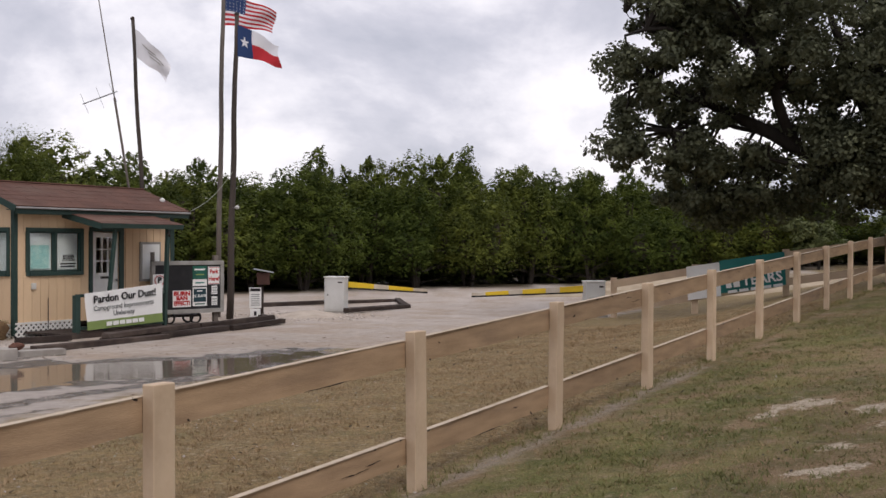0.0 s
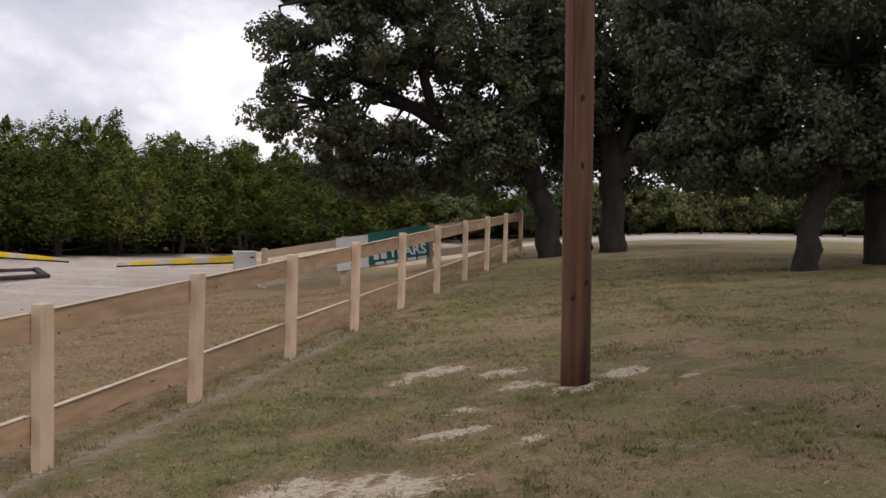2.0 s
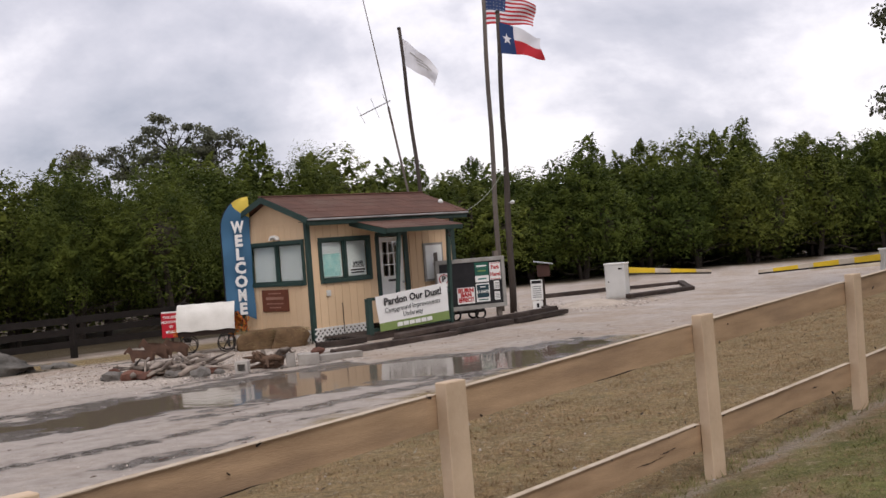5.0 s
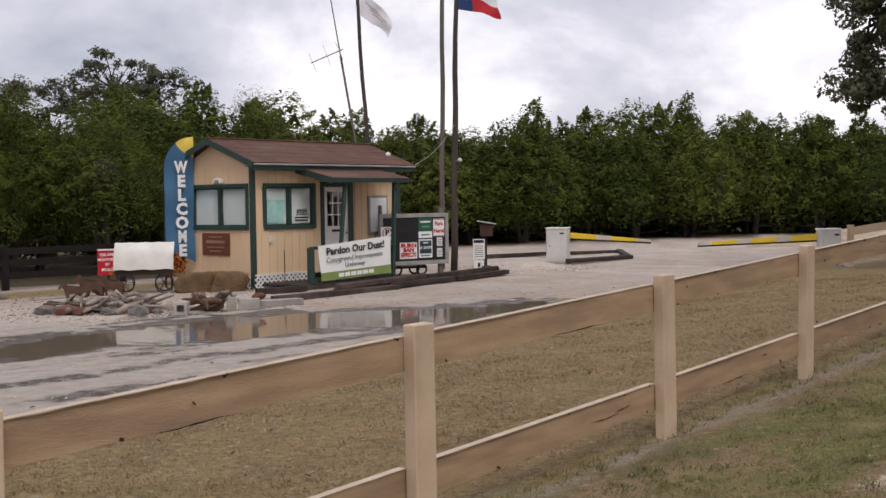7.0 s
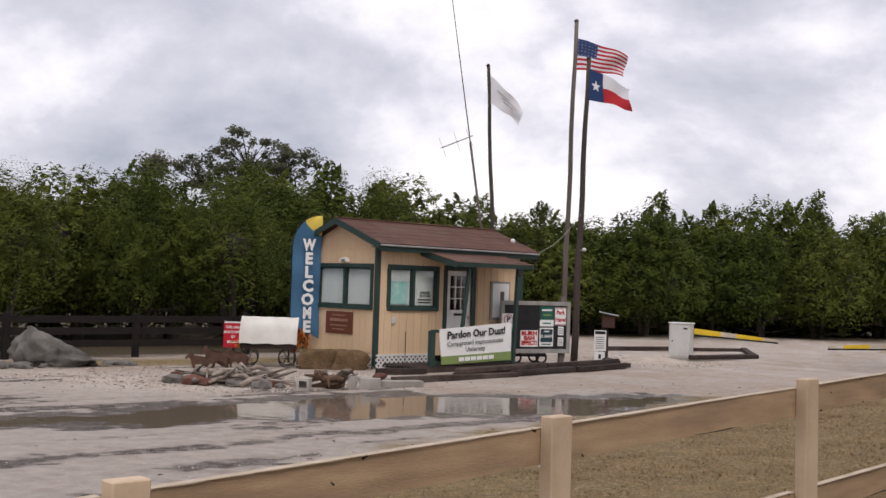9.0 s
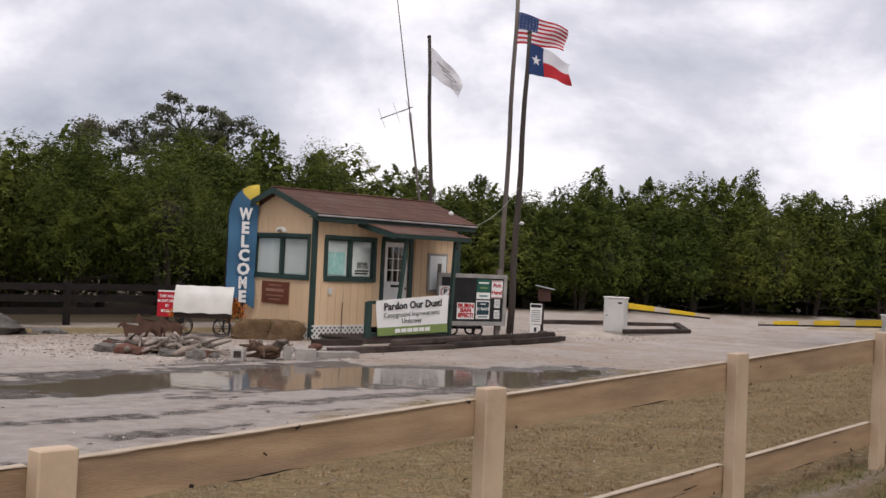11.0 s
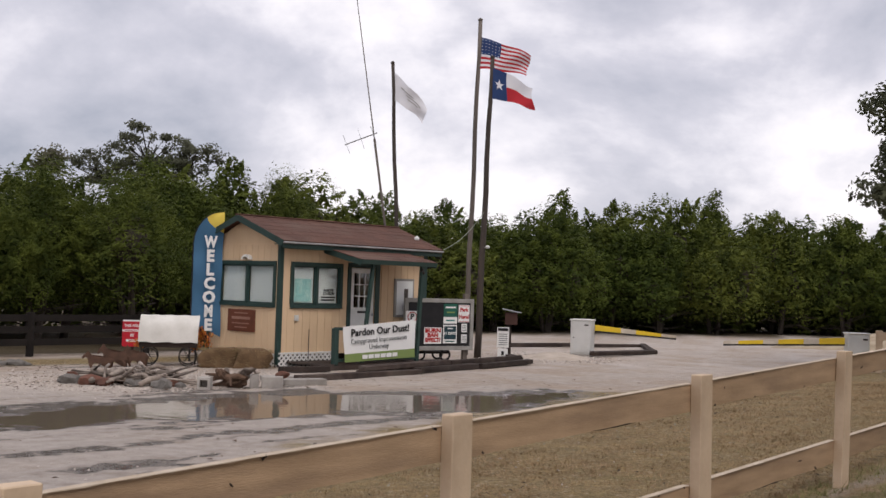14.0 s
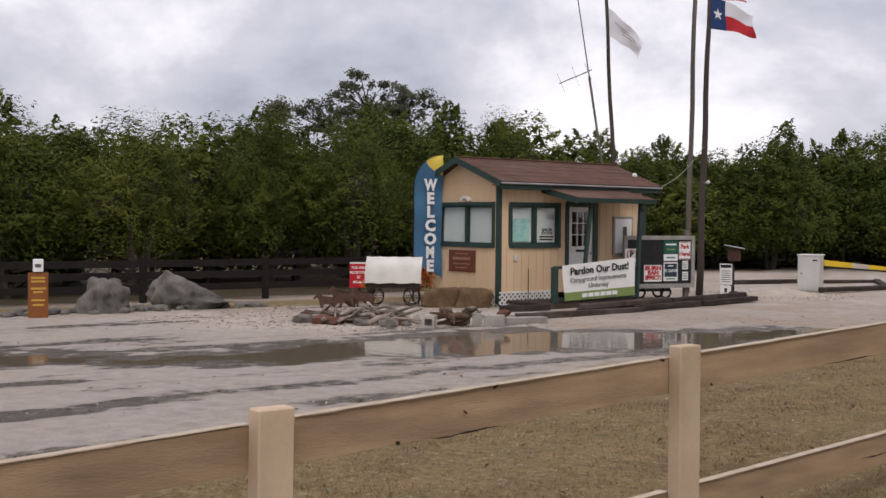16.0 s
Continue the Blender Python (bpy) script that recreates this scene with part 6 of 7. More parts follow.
sl = thing("pole_lamp", Matrix.Translation((-4.92, 27.3, 2.49)), "small white lamp on the dark flagpole", "lamp")
part("globe", rock_bm((.055, .055, .045), 1, 2, .03), M_bulb, sl)
part("arm", tube([(-.15, .08, -.02), (0, 0, 0)], .012, 6), M_metal, sl)
sl2 = thing("roof_lamp", BM @ Matrix.Translation((BL_ + .0, .3, 2.76)), "small white lamp on the booth roof", "lamp")
part("globe", rock_bm((.06, .06, .06), 1, 2, .03), M_bulb, sl2)
part("base", tube([(0, 0, -.14), (0, 0, 0)], .03, 8), M_metal, sl2)
cab_ = thing("drop_cable", Matrix.Identity(4), "slack pale cable from the booth roof to the flagpole", "cable")
e0, e1 = BM @ Vector((BL_ + .2, -.3, 2.5)), Vector((-5.03, 27.35, 3.35))
part("cable", tube([e0.lerp(e1, k / 10) - Vector((0, 0, .14 * math.sin(math.pi * k / 10))) for k in range(11)], .007, 5), M_wire, cab_)

# ---------------------------------------------------------------- box on a post and its sign
mx = thing("drop_box", Matrix.Translation((-4.30, 27.0, ROAD)) @ pose(0, 0, 0, 0, 0, 8), "dark red drop box on a post with a sloped lid", "drop box")
part("post", box(-.06, .06, .06, .16, -.1, .92), M_timber, mx)
part("box", box(-.10, .20, -.05, .2, .84, 1.13, None, .008), M_darkred, mx, "dark red box")
bm = box(-.17, .29, -.12, .26, 0, .02)
for v in bm.verts:
    v.co.z += 1.17 - .18 * v.co.x
part("lid", bm, M_metal, mx, "grey metal lid")
sg = thing("post_sign", Matrix.Translation((-4.41, 26.85, ROAD)) @ pose(0, 0, 0, 0, 0, 8), "small white instruction sign on a short post", "sign")
part("post", box(-.03, .03, .0, .05, -.1, .7), M_timber, sg)
part("panel", box(-.14, .14, -.02, 0, .30, .78, None, .003), M_whiteink, sg)
part("panel", box(-.12, .12, -.02, 0, .04, .28, None, .003), M_whiteink, sg)
part("text_bar", box(-.12, .12, -.024, -.021, .69, .76), M_blackink, sg)
for k in range(6):
    part("text_bar", box(-.10, .10, -.024, -.021, .36 + .05 * k, .375 + .05 * k), M_greyink, sg)
part("text_bar", box(-.03, .03, -.024, -.021, .12, .22), M_blackink, sg)


# ---------------------------------------------------------------- barrier gates
def gate_cabinet(label, x, y, rot, w, d, top):
    root = thing("gate_cabinet", Matrix.Translation((x, y, ROAD)) @ pose(0, 0, 0, 0, 0, rot), label, "barrier gate", "barrier gates")
    h = top - ROAD
    part("base", box(-w / 2 - .05, w / 2 + .05, -d / 2 - .05, d / 2 + .05, -.1, .05), M_concrete, root)
    part("body", box(-w / 2, w / 2, -d / 2, d / 2, .05, h - .035, None, .012), M_cab, root)
    part("lid", box(-w / 2 - .02, w / 2 + .02, -d / 2 - .02, d / 2 + .02, h - .035, h, None, .01), M_white, root, "overhanging white lid")
    part("door_panel", box(-w / 2 + .03, w / 2 - .03, -d / 2 - .008, -d / 2, .10, h - .08), M_cab, root)
    part("label_plate", box(w / 2 - .16, w / 2 - .05, -d / 2 - .012, -d / 2 - .008, h - .17, h - .13), M_iron, root, "small dark plate")
    part("lock", rock_bm((.02, .015, .02), 1, 1, 0), M_iron, root).matrix_local = Matrix.Translation((-w / 2 + .1, -d / 2 - .012, h * .5))
    return root


M_dullwhite = material("soiled_white_paint", (.60, .54, .45), (.46, .40, .32), .6, 4, 40, .05, dirt=(.36, .27, .18), dirt_amount=.5)


def gate_arm(label, a, b, n):
    root = thing("barrier_arm", Matrix.Identity(4), label, "barrier arm", "barrier arms")
    a, b = Vector(a), Vector(b)
    side = Vector((-(b - a).y, (b - a).x, 0)).normalized() * .03
    for k in range(n):
        t0, t1 = (k + (.25 if k % 2 else 0)) / n, (k + 1 + (0 if k % 2 else .25)) / n
        t1 = min(1.0, t1)
        p, q = a.lerp(b, t0), a.lerp(b, t1)
        h0, h1 = .075 * (1 - .55 * t0), .075 * (1 - .55 * t1)
        bm = bmesh.new()
        vs = [bm.verts.new(c + s * side + Vector((0, 0, hz))) for c, h in ((p, h0), (q, h1)) for s in (-1, 1) for hz in (-h, h)]
        for f in ((0, 1, 3, 2), (4, 6, 7, 5), (0, 4, 5, 1), (2, 3, 7, 6), (1, 5, 7, 3), (0, 2, 6, 4)):
            bm.faces.new([vs[i] for i in f])
        bmesh.ops.recalc_face_normals(bm, faces=bm.faces)
        part("arm_section", bm, M_yellow if k % 2 == 0 else M_dullwhite, root, "yellow section" if k % 2 == 0 else "white section")
        s2 = side * 1.08
        bm = tube([p - Vector((0, 0, h0 + .016)), q - Vector((0, 0, h1 + .020))], .026, 5)
        part("rubber_edge", bm, M_black, root, "black rubber edge")
    return root


gate_cabinet("white steel barrier gate cabinet on the gravel island", -2.80, 30.0, -14, .54, .36, .77)
gate_arm("yellow and white striped barrier arm lowered over the lane", (-2.48, 29.98, .56), (-.42, 30.8, .37), 4)
gate_cabinet("white steel barrier gate cabinet at the fence end", 3.78, 28.6, 8, .50, .36, .72)
gate_arm("yellow and white striped barrier arm lowered over the exit lane", (3.5, 28.5, .52), (.72, 28.7, .36), 6)

# ---------------------------------------------------------------- forecourt display
bn = thing("feather_flag", Matrix.Translation((-9.93, 22.25, ROAD)) @ pose(0, 0, 0, 0, 0, 34), "tall blue feather flag with white letters and yellow tip", "feather flag")
FB, FC, FH = .56, 2.42, 3.10


def feather_left(z):
    """The curved leading edge: straight up the pole, then bending over to the tip."""
    if z < FC:
        return -.30
    k = min(1.0, (z - FC) / (FH - FC))
    return -.30 + .58 * (1 - math.sqrt(max(0.0, 1 - k * k)))


def feather(z_from, z_to, mat, name, lab, n):
    """A strip of the cloth between two slanting heights, each given at its left and right edge."""
    bm = bmesh.new()
    rows = []
    for j in range(n + 1):
        t = j / n
        row = []
        for q in (0, .2, .4, .6, .8, 1):
            zl, zr_ = z_from[0] + (z_to[0] - z_from[0]) * t, z_from[1] + (z_to[1] - z_from[1]) * t
            z = zl + (zr_ - zl) * q
            x0 = feather_left(z)
            row.append(bm.verts.new((x0 + (.30 - x0) * q, .05 * math.sin(z * 2.5 + q * 4) * q + .03 * math.sin(z * 6), z)))
        rows.append(row)
    for r0, r1 in zip(rows, rows[1:]):
        for k in range(5):
            bm.faces.new((r0[k], r0[k + 1], r1[k + 1], r1[k]))
    return part(name, bm, mat, bn, lab, True)


feather((FB + .25, FB - .05), (2.98, 2.66), M_blue, "cloth", "blue cloth", 26)
feather((2.98, 2.66), (FH, FH), M_yelcloth, "tip", "yellow cloth tip", 8)
part("pole", tube([(-.31, 0, -.1)] + [(feather_left(z) - .012, .02, z) for z in (.6, 1.5, 2.42, 2.6, 2.75, 2.9, 3.0, 3.06, 3.10)], [.02, .018, .016, .014, .012, .011, .010, .009, .008, .007], 7), M_black, bn)
for k, ch in enumerate("WELCOME"):
    text_mesh("letter", ch, .325, M_whiteink, bn, Matrix.Translation((.03, -.085, 2.46 - .285 * k)) @ UP, bold=.016, squeeze=.72 if ch in "WM" else .98)

M_endboard = material("plywood_end", (.34, .24, .13), (.24, .16, .085), .85, 5, 50, .2)
wg = thing("covered_wagon", Matrix.Translation((-10.1, 20.88, ROAD)) @ pose(0, 0, 0, 0, 0, 24), "small ornamental covered wagon with a white canvas top", "wagon")
bm = bmesh.new()
rows = []
for k in range(9):
    x = -.56 + 1.12 * k / 8
    sg_ = .004 * math.cos(k * math.pi)
    rows.append([bm.verts.new((x + .03 * math.sin(a), -(.30 + sg_) * math.cos(a) * (1.05 if a < .1 or a > 3 else 1), .62 + (.36 + sg_) * math.sin(a) ** .75)) for a in [math.pi * j / 20 for j in range(21)]])
for r0, r1 in zip(rows, rows[1:]):
    for j in range(20):
        bm.faces.new((r0[j], r1[j], r1[j + 1], r0[j + 1]))
low = [[bm.verts.new((r[0].co.x, r[0].co.y, .46 + .012 * math.sin(i * 2.1))) for i, r in enumerate(rows)], [bm.verts.new((r[-1].co.x, r[-1].co.y, .46)) for r in rows]]
for i in range(8):
    bm.faces.new((rows[i][0], low[0][i], low[0][i + 1], rows[i + 1][0]))
    bm.faces.new((rows[i][-1], rows[i + 1][-1], low[1][i + 1], low[1][i]))
part("canvas_top", bm, M_canvas, wg, "stained white canvas top", True)
for x in (-.5, 0, .5):
    part("hoop", tube([(x, -.29 * math.cos(a), .62 + .34 * math.sin(a) ** .75) for a in [math.pi * j / 10 for j in range(11)]], .008, 5), M_iron, wg)
for x in (-.53, .53):
    bm = bmesh.new()
    arch = [(-.285 * math.cos(math.pi * j / 16), .60 + .345 * math.sin(math.pi * j / 16) ** .75) for j in range(17)] + [(.285, .46), (-.285, .46)]
    fa, fb = [bm.verts.new((x - .008, p, q)) for p, q in arch], [bm.verts.new((x + .008, p, q)) for p, q in arch]
    bm.faces.new(fa)
    bm.faces.new(fb[::-1])
    for j in range(len(arch)):
        bm.faces.new((fa[j], fa[(j + 1) % len(arch)], fb[(j + 1) % len(arch)], fb[j]))
    bmesh.ops.recalc_face_normals(bm, faces=bm.faces)
    part("end_panel", bm, M_endboard, wg, "tan plywood end panel")
part("bed", box(-.55, .55, -.24, .24, .36, .46, None, .008), M_timber, wg)
for x in (-.36, .38):
    for y in (-.28, .28):
        wb = bmesh.new()
        tube([(x + .17 * math.cos(k * math.tau / 18), y, .18 + .17 * math.sin(k * math.tau / 18)) for k in range(19)], .012, 5, wb)
        wh = part("wheel", wb, M_iron, wg)
        for k in range(6):
            a = k * math.tau / 6
            part("spoke", tube([(x, y, .18), (x + .17 * math.cos(a), y, .18 + .17 * math.sin(a))], .007, 4), M_iron, wh)
for x in (-.5, .52):
    part("leg", tube([(x, -.2, -.05), (x, -.2, .38)], .014, 5), M_iron, wg)

fl = thing("flower_bunch", Matrix.Translation((-9.52, 21.25, ROAD)), "bunch of yellow and red artificial flowers", "flowers")
rng = np.random.default_rng(5)
v, f = leaves(rng, rng.normal(0, .10, (26, 3)) * np.array([1.2, .8, 1.5]) + np.array([0, 0, .50]), np.full(26, .06), 22, .035, 0, 1, 1)
raw_mesh("blossoms", v, f, M_flower, fl)
part("stems", tube([(0, 0, -.05), (.01, 0, .5)], .02, 6), M_bush, fl)
fl2 = thing("flower_bunch", Matrix.Translation((-11.0, 21.55, ROAD)), "small bunch of yellow artificial flowers", "flowers")
v, f = leaves(rng, rng.normal(0, .06, (14, 3)) + np.array([0, 0, .36]), np.full(14, .05), 20, .035, 0, 1, 1)
raw_mesh("blossoms", v, f, M_flower, fl2)
part("stems", tube([(0, 0, -.05), (.01, 0, .38)], .02, 6), M_bush, fl2)

rs_ = thing("red_sign", Matrix.Translation((-11.4, 21.95, ROAD)) @ pose(0, 0, 0, 0, 0, 26), "red warning sign with white letters on a stake", "sign")
part("panel", box(-.21, .21, -.012, .012, .26, .78, None, .004), M_red, rs_)
part("top_edge", box(-.20, .20, -.016, .016, .78, .81), M_whiteink, rs_)
part("stake", box(-.03, .03, .012, .04, -.1, .5), M_timber, rs_)
for t, z in (("THIS AREA", .69), ("MONITORED", .59), ("BY", .49)):
    text_mesh("lettering", t, .075, M_whiteink, rs_, Matrix.Translation((-.01, -.016, z)) @ UP, bold=.002, squeeze=.9)
part("text_bar", box(-.13, .13, -.016, -.013, .36, .41), M_whiteink, rs_)

HORSE = ((-.80, .62), (-.70, .76), (-.57, .88), (-.50, .98), (-.43, .90), (-.30, .77), (-.10, .66), (.25, .64), (.45, .68), (.60, .62), (.80, .50), (.88, .34), (.76, .43), (.62, .46), (.60, .30), (.72, .12), (.66, .0), (.56, .0), (.52, .2), (.36, .32), (0, .30), (-.2, .30), (-.30, .14), (-.22, 0), (-.33, 0), (-.43, .2), (-.45, .38), (-.50, .56), (-.60, .66), (-.72, .55))
for x, y, wd, ht, turn in ((-10.86, 19.55, .62, .34, 24), (-10.74, 19.9, .62, .47, 20), (-10.42, 20.15, .52, .45, 30)):
    cut = thing("metal_cutout", Matrix.Translation((x, y, ROAD - .02)) @ pose(0, 0, 0, 4, 0, turn), "rusty steel cut-out of a running horse, a yard ornament", "ornament", "yard ornaments")
    bm = bmesh.new()
    a_ = [bm.verts.new((p * wd / 1.68, -.006, q * ht)) for p, q in HORSE]
    b_ = [bm.verts.new((p * wd / 1.68, .006, q * ht)) for p, q in HORSE]
    bm.faces.new(a_)
    bm.faces.new(b_[::-1])
    for j in range(len(HORSE)):
        bm.faces.new((a_[j], b_[j], b_[(j + 1) % len(HORSE)], a_[(j + 1) % len(HORSE)]))
    bmesh.ops.triangulate(bm, faces=[f_ for f_ in bm.faces if len(f_.verts) > 4])
    bmesh.ops.recalc_face_normals(bm, faces=bm.faces)
    part("plate", bm, M_rust, cut)

rb = random.Random(17)
for k, (x, y, rot, w) in enumerate(((-9.08, 21.0, 28, .84), (-8.50, 21.22, 28, .78))):
    hb = thing("hay_bale", Matrix.Translation((x, y, ROAD)) @ pose(0, 0, 0, 0, 0, rot), "weathered brown hay bale slumping beside the booth", "hay bale", "hay bales")
    bm = bmesh.new()
    add_box(bm, -w / 2, w / 2, -.24, .24, -.05, .43 - .03 * k)
    bmesh.ops.subdivide_edges(bm, edges=bm.edges[:], cuts=7, use_grid_fill=True)
    for v in bm.verts:
        c = Vector((0, 0, .17))
        v.co = c + (v.co - c) * (.97 - .10 * ((v.co.x / (w / 2)) ** 4 + abs((v.co.z - .17) / .22) ** 4) * .9 + .24 * noise.noise(v.co * 3.2 + Vector((k * 5, 0, 0))) + .09 * noise.noise(v.co * 11)) - Vector((0, 0, .10 * max(0, abs(v.co.x) / (w / 2) - .7)))
    part("bale", bm, M_hay, hb, "", True)
    rng = np.random.default_rng(50 + k)
    n = 700
    px = np.stack([rng.uniform(-w / 2, w / 2, n), rng.choice([-.235, .235], n) + rng.normal(0, .01, n), rng.uniform(0, .36, n)], 1)
    top = rng.random(n) < .45
    px[top, 1], px[top, 2] = rng.uniform(-.23, .23, top.sum()), .35 - .03 * k
    d = rng.normal(size=(n, 3)) * np.array([1, .5, .5])
    d /= np.linalg.norm(d, axis=1)[:, None]
    q = np.stack([px - d * .05, px + d * .05, px + d * .05 + np.array([0, 0, .005])], 1).reshape(-1, 3)
    raw_mesh("straw", q.tolist(), [(3 * i, 3 * i + 1, 3 * i + 2) for i in range(n)], M_grassdry, hb)

# driftwood heap
wp = thing("driftwood_pile", Matrix.Translation((-8.95, 17.2, ROAD)) @ pose(0, 0, 0, 0, 0, 8), "heap of grey driftwood logs and broken branches", "wood pile")
rl = random.Random(23)
for k in range(78):
    ln = rl.uniform(.3, 1.05) if k % 6 else rl.uniform(1.0, 1.4)
    r = rl.uniform(.010, .050) * (1.2 if ln < .6 else .75)
    a, tl = rl.gauss(-.1, .9), rl.uniform(-.25, .38)
    cx, cy = rl.uniform(-.95, .90) * rl.uniform(.4, 1), rl.gauss(0, .32)
    cz = .02 + r + .15 * max(0, 1 - abs(cx) / 1.2) * rl.random()
    d = Vector((math.cos(a) * math.cos(tl), math.sin(a) * math.cos(tl), math.sin(tl)))
    bend = Vector((rl.uniform(-1, 1), rl.uniform(-1, 1), rl.uniform(-.5, 1))) * .07
    c = Vector((cx, cy, cz))
    pts = [c - d * ln / 2, c - d * ln * .2 + bend, c + d * ln * .2 + bend * .5, c + d * ln / 2]
    pts = [Vector((p.x, p.y, max(.01, p.z))) for p in pts]
    b = tube(pts, [r * .8, r, r * .9, r * .35], 7, None, .18, rnd=rl)
    for f_ in b.faces:
        f_.smooth = True
    part("log", b, M_drift, wp)
for k in range(17):
    x, y = -8.95 + rl.uniform(-1.0, 1.0), 16.75 + rl.gauss(0, .18)
    s = rl.uniform(.07, .15)
    st = thing("stone", Matrix.Translation((x, y, ROAD + s * .3)) @ pose(0, 0, 0, 0, 0, rl.uniform(0, 360)), "rough reddish stone beside the driftwood" if k % 2 else "rough grey stone beside the driftwood", "stone", "stones by the driftwood")
    part("stone_body", rock_bm((s * 1.2, s, s * .8), k + 3, 2, .3), M_redstone if k % 2 else M_greystone, st)


def block(x, y, rot, label, hollow=True, sx=.20, sy=.40, sz=.19, tip=0):
    root = thing("concrete_block", Matrix.Translation((x, y, ROAD + .0)) @ pose(0, 0, 0, 0, 0, rot), label, "concrete block", "concrete blocks")
    bm = bmesh.new()
    if hollow:
        for q in ((-sx / 2, -sx / 2 + .04, -sy / 2, sy / 2, 0, sz), (sx / 2 - .04, sx / 2, -sy / 2, sy / 2, 0, sz), (-sx / 2 + .04, sx / 2 - .04, -sy / 2, sy / 2, 0, .04), (-sx / 2 + .04, sx / 2 - .04, -sy / 2, sy / 2, sz - .04, sz), (-sx / 2 + .04, sx / 2 - .04, sy / 2 - .05, sy / 2, .04, sz - .04)):
            add_box(bm, *q)
    else:
        add_box(bm, -sx / 2, sx / 2, -sy / 2, sy / 2, 0, sz, None, .006)
    part("block_body", bm, M_concrete, root)
    return root


block(-7.53, 16.75, 12, "hollow grey concrete block lying on its side", sy=.22)
block(-6.72, 17.55, 20, "grey concrete block beside an old stump", False, .34, .2, .18)
block(-6.95, 17.35, 20, "pale grey concrete block on end", False, .14, .2, .22)
block(-6.45, 18.3, 40, "long flat concrete kerb piece", False, .75, .25, .10)
block(-7.0, 18.9, 30, "flat concrete slab by the lattice", False, .8, .3, .08)
M_oldroot = material("old_root", (.15, .092, .06), (.07, .043, .03), .95, 6, 50, .7)
stp = thing("tree_stump", Matrix.Translation((-7.25, 17.25, ROAD)), "gnarled dark stump with broken roots", "stump")
for k in range(15):
    a = rl.uniform(0, 6.28)
    L0 = rl.uniform(.16, .34)
    s0 = Vector((rl.uniform(-.2, .2), rl.uniform(-.1, .1), rl.uniform(.05, .24)))
    s1 = s0 + Vector((math.cos(a) * L0, math.sin(a) * L0 * .5, rl.uniform(-.08, .14)))
    s2 = s1 + Vector((math.cos(a + .9) * L0 * .7, math.sin(a + .9) * L0 * .4, rl.uniform(-.14, .10)))
    s2.z, s1.z = max(.02, s2.z), max(.03, s1.z)
    b = tube([s0, s0.lerp(s1, .5) + Vector((0, 0, rl.uniform(-.02, .05))), s1, s2], [.042, .046, .034, .012], 7, None, .25, rnd=rl)
    part("root", b, M_oldroot if k % 4 else M_drift, stp)
part("bole", rock_bm((.20, .13, .11), 5, 3, .4), M_oldroot, stp).matrix_local = Matrix.Translation((0, 0, .08))
rd = thing("stone", Matrix.Translation((-6.62, 17.75, ROAD + .2)), "red stone lying on the concrete block", "stone")
part("stone_body", rock_bm((.12, .09, .06), 9, 2, .3), M_redstone, rd)

# boulders, brown sign and dark rail fence by the woods
for nm, (x, y), size, seed, rot, lab in (("boulder", (-13.95, 16.75), (.41, .34, .47), 4, 35, "rounded grey limestone boulder at the roadside"), ("boulder", (-13.25, 18.3), (.80, .42, .50), 11, 38, "wedge-shaped grey limestone boulder at the roadside")):
    bo_ = thing(nm, Matrix.Translation((x, y, ROAD + .12)) @ pose(0, 0, 0, 0, 0, rot), lab, "boulder", "boulders")
    bm = rock_bm(size, seed, 5, .26)
    if seed == 11:
        for v in bm.verts:
            k = v.co.x / size[0]
            v.co.z *= 1.3 - .80 * (k + .6) if k > -.6 else 1.3 - 1.6 * (-.6 - k)
    for v in bm.verts:
        v.co += v.co.normalized() * (.035 * noise.noise(v.co * 9) + .02 * noise.noise(v.co * 24) + .08 * abs(noise.noise(v.co * 4 + Vector((seed, 0, 0)))))
    part("boulder_body", bm, M_stone, bo_, "", True)
for k in range(26):
    t = k / 25
    x, y = -14.9 + 2.6 * t + rl.gauss(0, .12), 15.3 + 4.1 * t + rl.gauss(0, .12)
    s = rl.uniform(.06, .15)
    st = thing("edging_stone", Matrix.Translation((x, y, ROAD + .02)) @ pose(0, 0, 0, 0, 0, rl.uniform(0, 360)), "low pale edging stone along the road", "stone", "edging stones")
    part("stone_body", rock_bm((s * 1.9, s, s * .7), k + 30, 2, .3), M_stone, st)
os_ = thing("trail_sign", Matrix.Translation((-14.17, 15.31, ROAD)) @ pose(0, 0, 0, 0, 0, 42), "upright orange-brown sign board with gold lettering", "sign")
part("board", box(-.165, .165, -.03, .03, -.1, .77, None, .008), M_orangesign, os_)
for k, (w, z) in enumerate(((.11, .68), (.11, .62), (.12, .50), (.08, .44), (.11, .30), (.09, .22))):
    part("text_bar", box(-w, w, -.034, -.031, z - .017, z + .017), M_gold, os_)
part("box_top", box(-.085, .085, -.06, .06, .78, 1.0, None, .01), M_whiteink, os_, "white box on top of the sign")
part("text_bar", box(-.05, .05, -.064, -.0615, .86, .92), M_greyink, os_)
dk = thing("rail_fence", Matrix.Identity(4), "low dark brown rail fence before the woods", "fence")
DF = [Vector((-18.5, 14.4, 0)), Vector((-16.4, 16.6, 0)), Vector((-14.8, 19.0, 0)), Vector((-13.4, 21.4, 0)), Vector((-12.0, 23.8, 0)), Vector((-10.8, 26.2, 0)), Vector((-9.9, 28.8, 0))]
for p in DF:
    part("post", box(p.x - .06, p.x + .06, p.y - .06, p.y + .06, ROAD - .1, .72, None, .008), M_blackwood, dk)
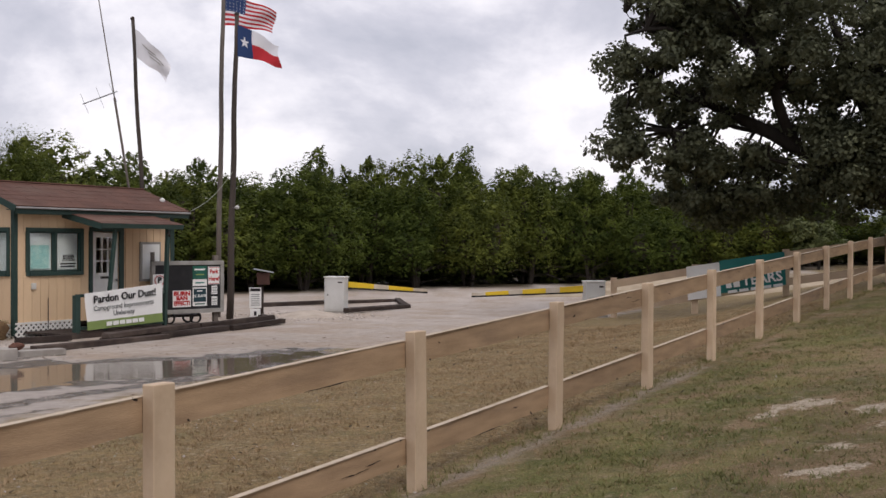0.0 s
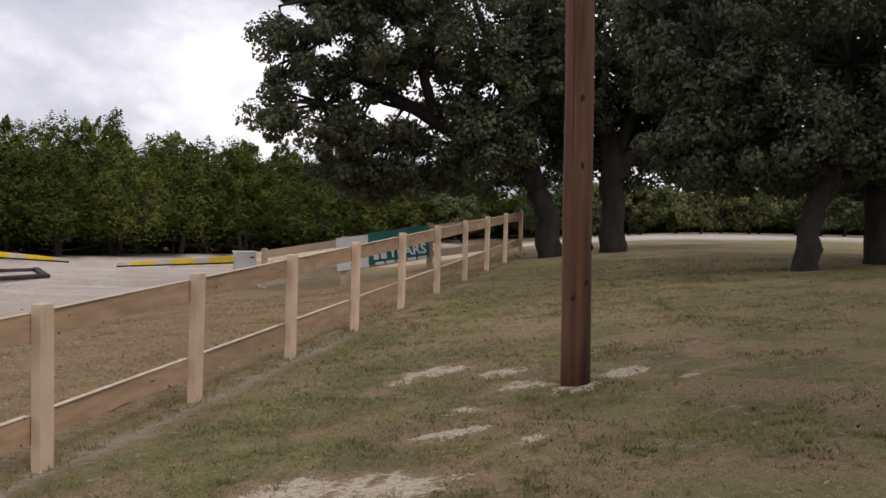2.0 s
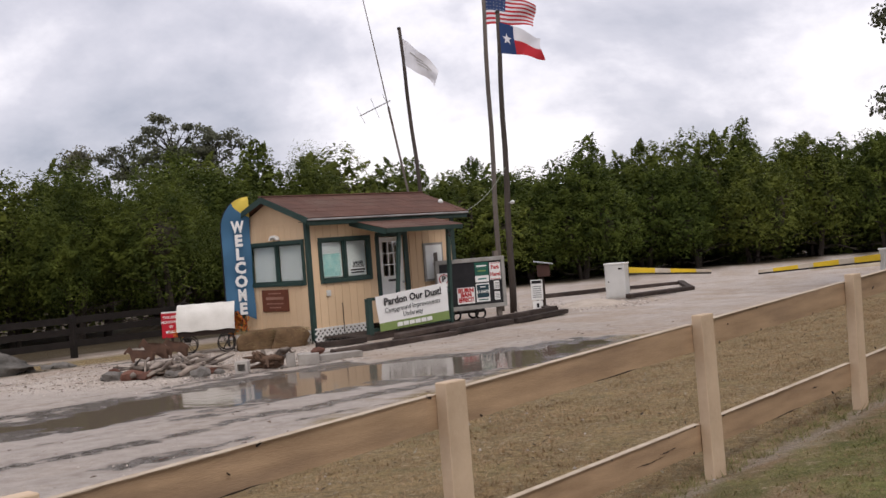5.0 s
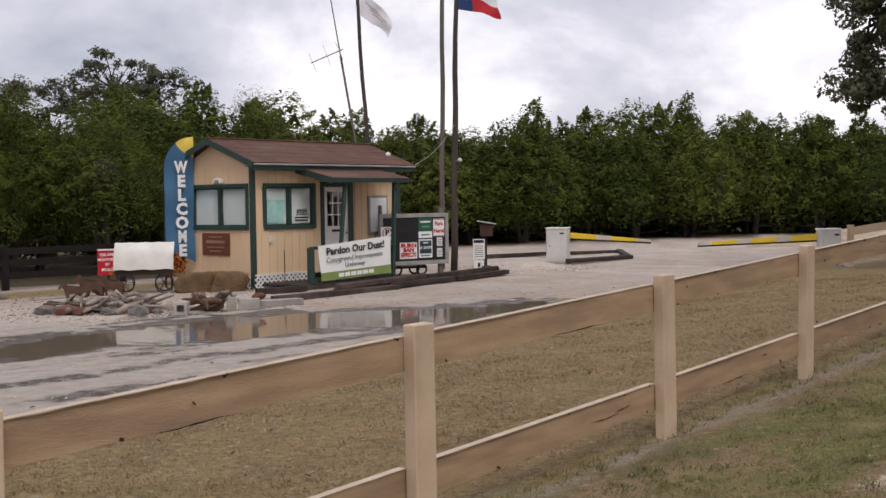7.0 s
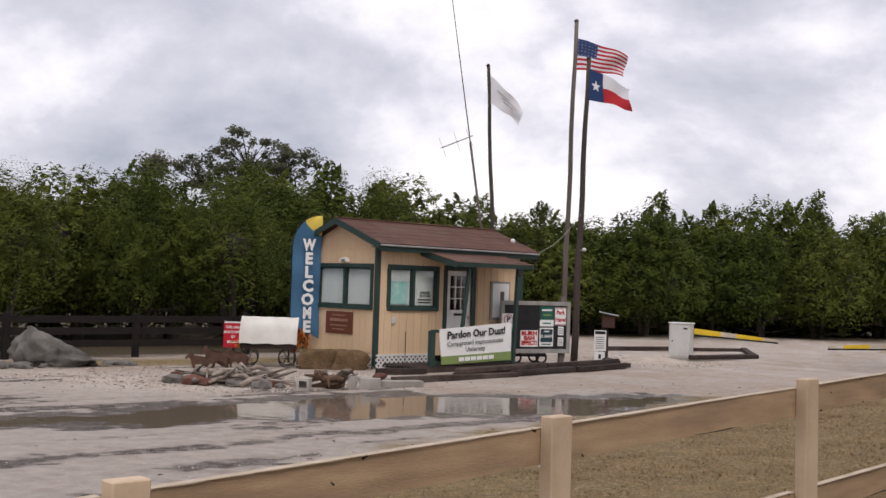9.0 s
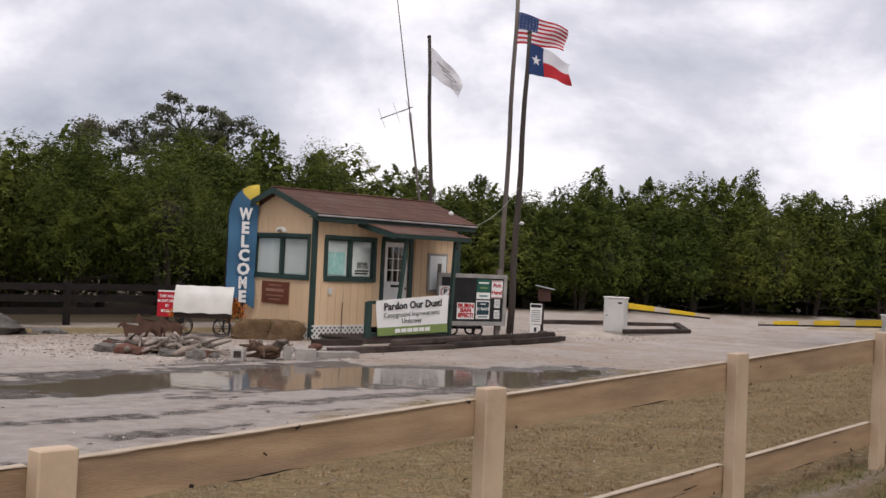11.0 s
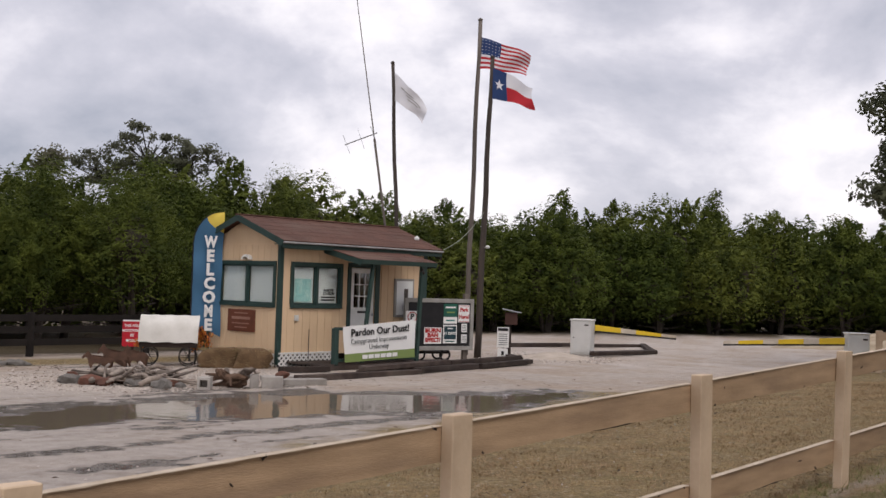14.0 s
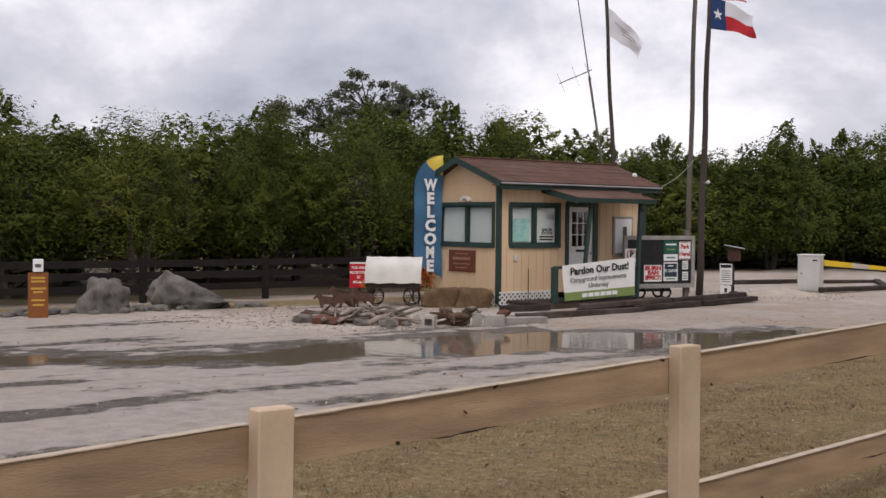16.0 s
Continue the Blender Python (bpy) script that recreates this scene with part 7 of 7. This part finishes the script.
for a, c in zip(DF, DF[1:]):
    for z in (.10, .36, .60):
        d = (c - a)
        m = Matrix.Translation((a.x, a.y, z)) @ pose(0, 0, 0, 0, 0, math.degrees(math.atan2(d.y, d.x)))
        part("rail", box(0, d.length, -.02, .02, -.07, .07, m), M_blackwood, dk)

# loose gravel and grit
def grit(name, label, n, cx, cy, sx, sy, lo, hi, seed):
    rng = np.random.default_rng(seed)
    x, y = rng.normal(cx, sx, n), rng.normal(cy, sy, n)
    dry_ = puddle_depth(x, y) < -.35
    x, y = x[dry_], y[dry_]
    n = len(x)
    s = rng.uniform(lo, hi, n) ** 1.0
    base = np.array([[1, 0, 0], [-.5, .87, 0], [-.5, -.87, 0], [.1, .1, .8]])
    vs, fs = [], []
    for i in range(n):
        q = base * (s[i] * rng.uniform(.6, 1.4, (4, 3)))
        a = rng.uniform(0, 6.28)
        rt_ = np.array([[math.cos(a), -math.sin(a), 0], [math.sin(a), math.cos(a), 0], [0, 0, 1]])
        q = q @ rt_.T + np.array([x[i], y[i], float(land(x[i], y[i])) + .001])
        k = len(vs)
        vs += q.tolist()
        fs += [(k, k + 1, k + 3), (k + 1, k + 2, k + 3), (k + 2, k, k + 3)]
    return tagged(raw_mesh(name, vs, fs, M_pebble), label, "gravel", kind="stuff")


grit("gravel", "loose pale gravel round the driftwood", 3400, -9.6, 16.6, 1.7, .7, .007, .022, 1)
grit("gravel", "loose pale gravel on the booth island", 1300, -3.4, 28.6, .9, .9, .012, .04, 2)
grit("gravel", "fine pale gravel between the booth and the driftwood", 2600, -8.6, 19.0, 1.0, .9, .008, .022, 5)
grit("gravel", "scattered grit on the drive", 700, -5.5, 12.5, 3.0, 3.0, .006, .018, 3)
def debris(name, label, n, x0, x1, y0, y1, seed):
    """Dark leaves, bark and twig bits lying about."""
    rng = np.random.default_rng(seed)
    x, y = rng.uniform(x0, x1, n), rng.uniform(y0, y1, n)
    s_, n_ = sn(x, y)
    ok = (puddle_depth(x, y) < -.1) & (n_ < verge_edge(s_))
    x, y = x[ok], y[ok]
    a, ln = rng.uniform(0, 6.283, len(x)), rng.uniform(.012, .05, len(x))
    wd, z = ln * rng.uniform(.25, .6, len(x)), land(x, y) + .008
    ca, sa = np.cos(a), np.sin(a)
    q = [(x - ca * ln, y - sa * ln, z), (x - sa * wd, y + ca * wd, z + .012), (x + ca * ln, y + sa * ln, z + .006), (x + sa * wd, y - ca * wd, z + .014)]
    v = np.stack([np.stack(p, 1) for p in q], 1).reshape(-1, 3)
    return tagged(raw_mesh(name, v.tolist(), [(4 * i, 4 * i + 1, 4 * i + 2, 4 * i + 3) for i in range(len(x))], M_oldroot), label, "debris", kind="stuff")


debris("bark_debris", "dark leaves and bark bits on the gravel", 420, -12.5, -7.0, 15.4, 19.5, 71)
debris("bark_debris", "dark leaves and bark bits on the drive", 260, -12.5, 0.5, 8.0, 22.0, 72)
# low heap of pale soil beside the gate cabinet
bm = bmesh.new()
bmesh.ops.create_grid(bm, x_segments=28, y_segments=28, size=1)
for v in bm.verts:
    r = min(1, v.co.to_2d().length)
    v.co = Vector((-3.35 + v.co.x * 1.1, 28.7 + v.co.y * 1.5, ROAD - .02 + .16 * (1 - r * r) ** 2 + .02 * noise.noise(v.co * 5) * (1 - r)))
soil = material("pale_soil", (.50, .43, .36), (.37, .31, .255), .95, 3, 30, .8, world_space=True)
tagged(mesh_object("soil_mound", bm, soil, None, "", True), "low mound of pale sandy soil on the island", "soil", kind="structure")

# grassy sand bank beyond the wing fence
bm = bmesh.new()
bmesh.ops.create_grid(bm, x_segments=46, y_segments=30, size=1)
for v in bm.verts:
    r = min(1, v.co.to_2d().length)
    v.co = Vector((8.6 + v.co.x * 6.5, 39.5 + v.co.y * 4.0, gz(8.6 + v.co.x * 6.5, 39.5 + v.co.y * 4.0) - .05 + .55 * (1 - r * r) ** 1.3 + .08 * noise.noise(v.co * 4) * (1 - r)))
bank = material("dry_bank", (.44, .36, .26), (.26, .20, .13), .95, 1.5, 22, .9, world_space=True)
tagged(mesh_object("sand_bank", bm, bank, None, "", True), "low bank of pale dry grass and sand", "bank", kind="structure")
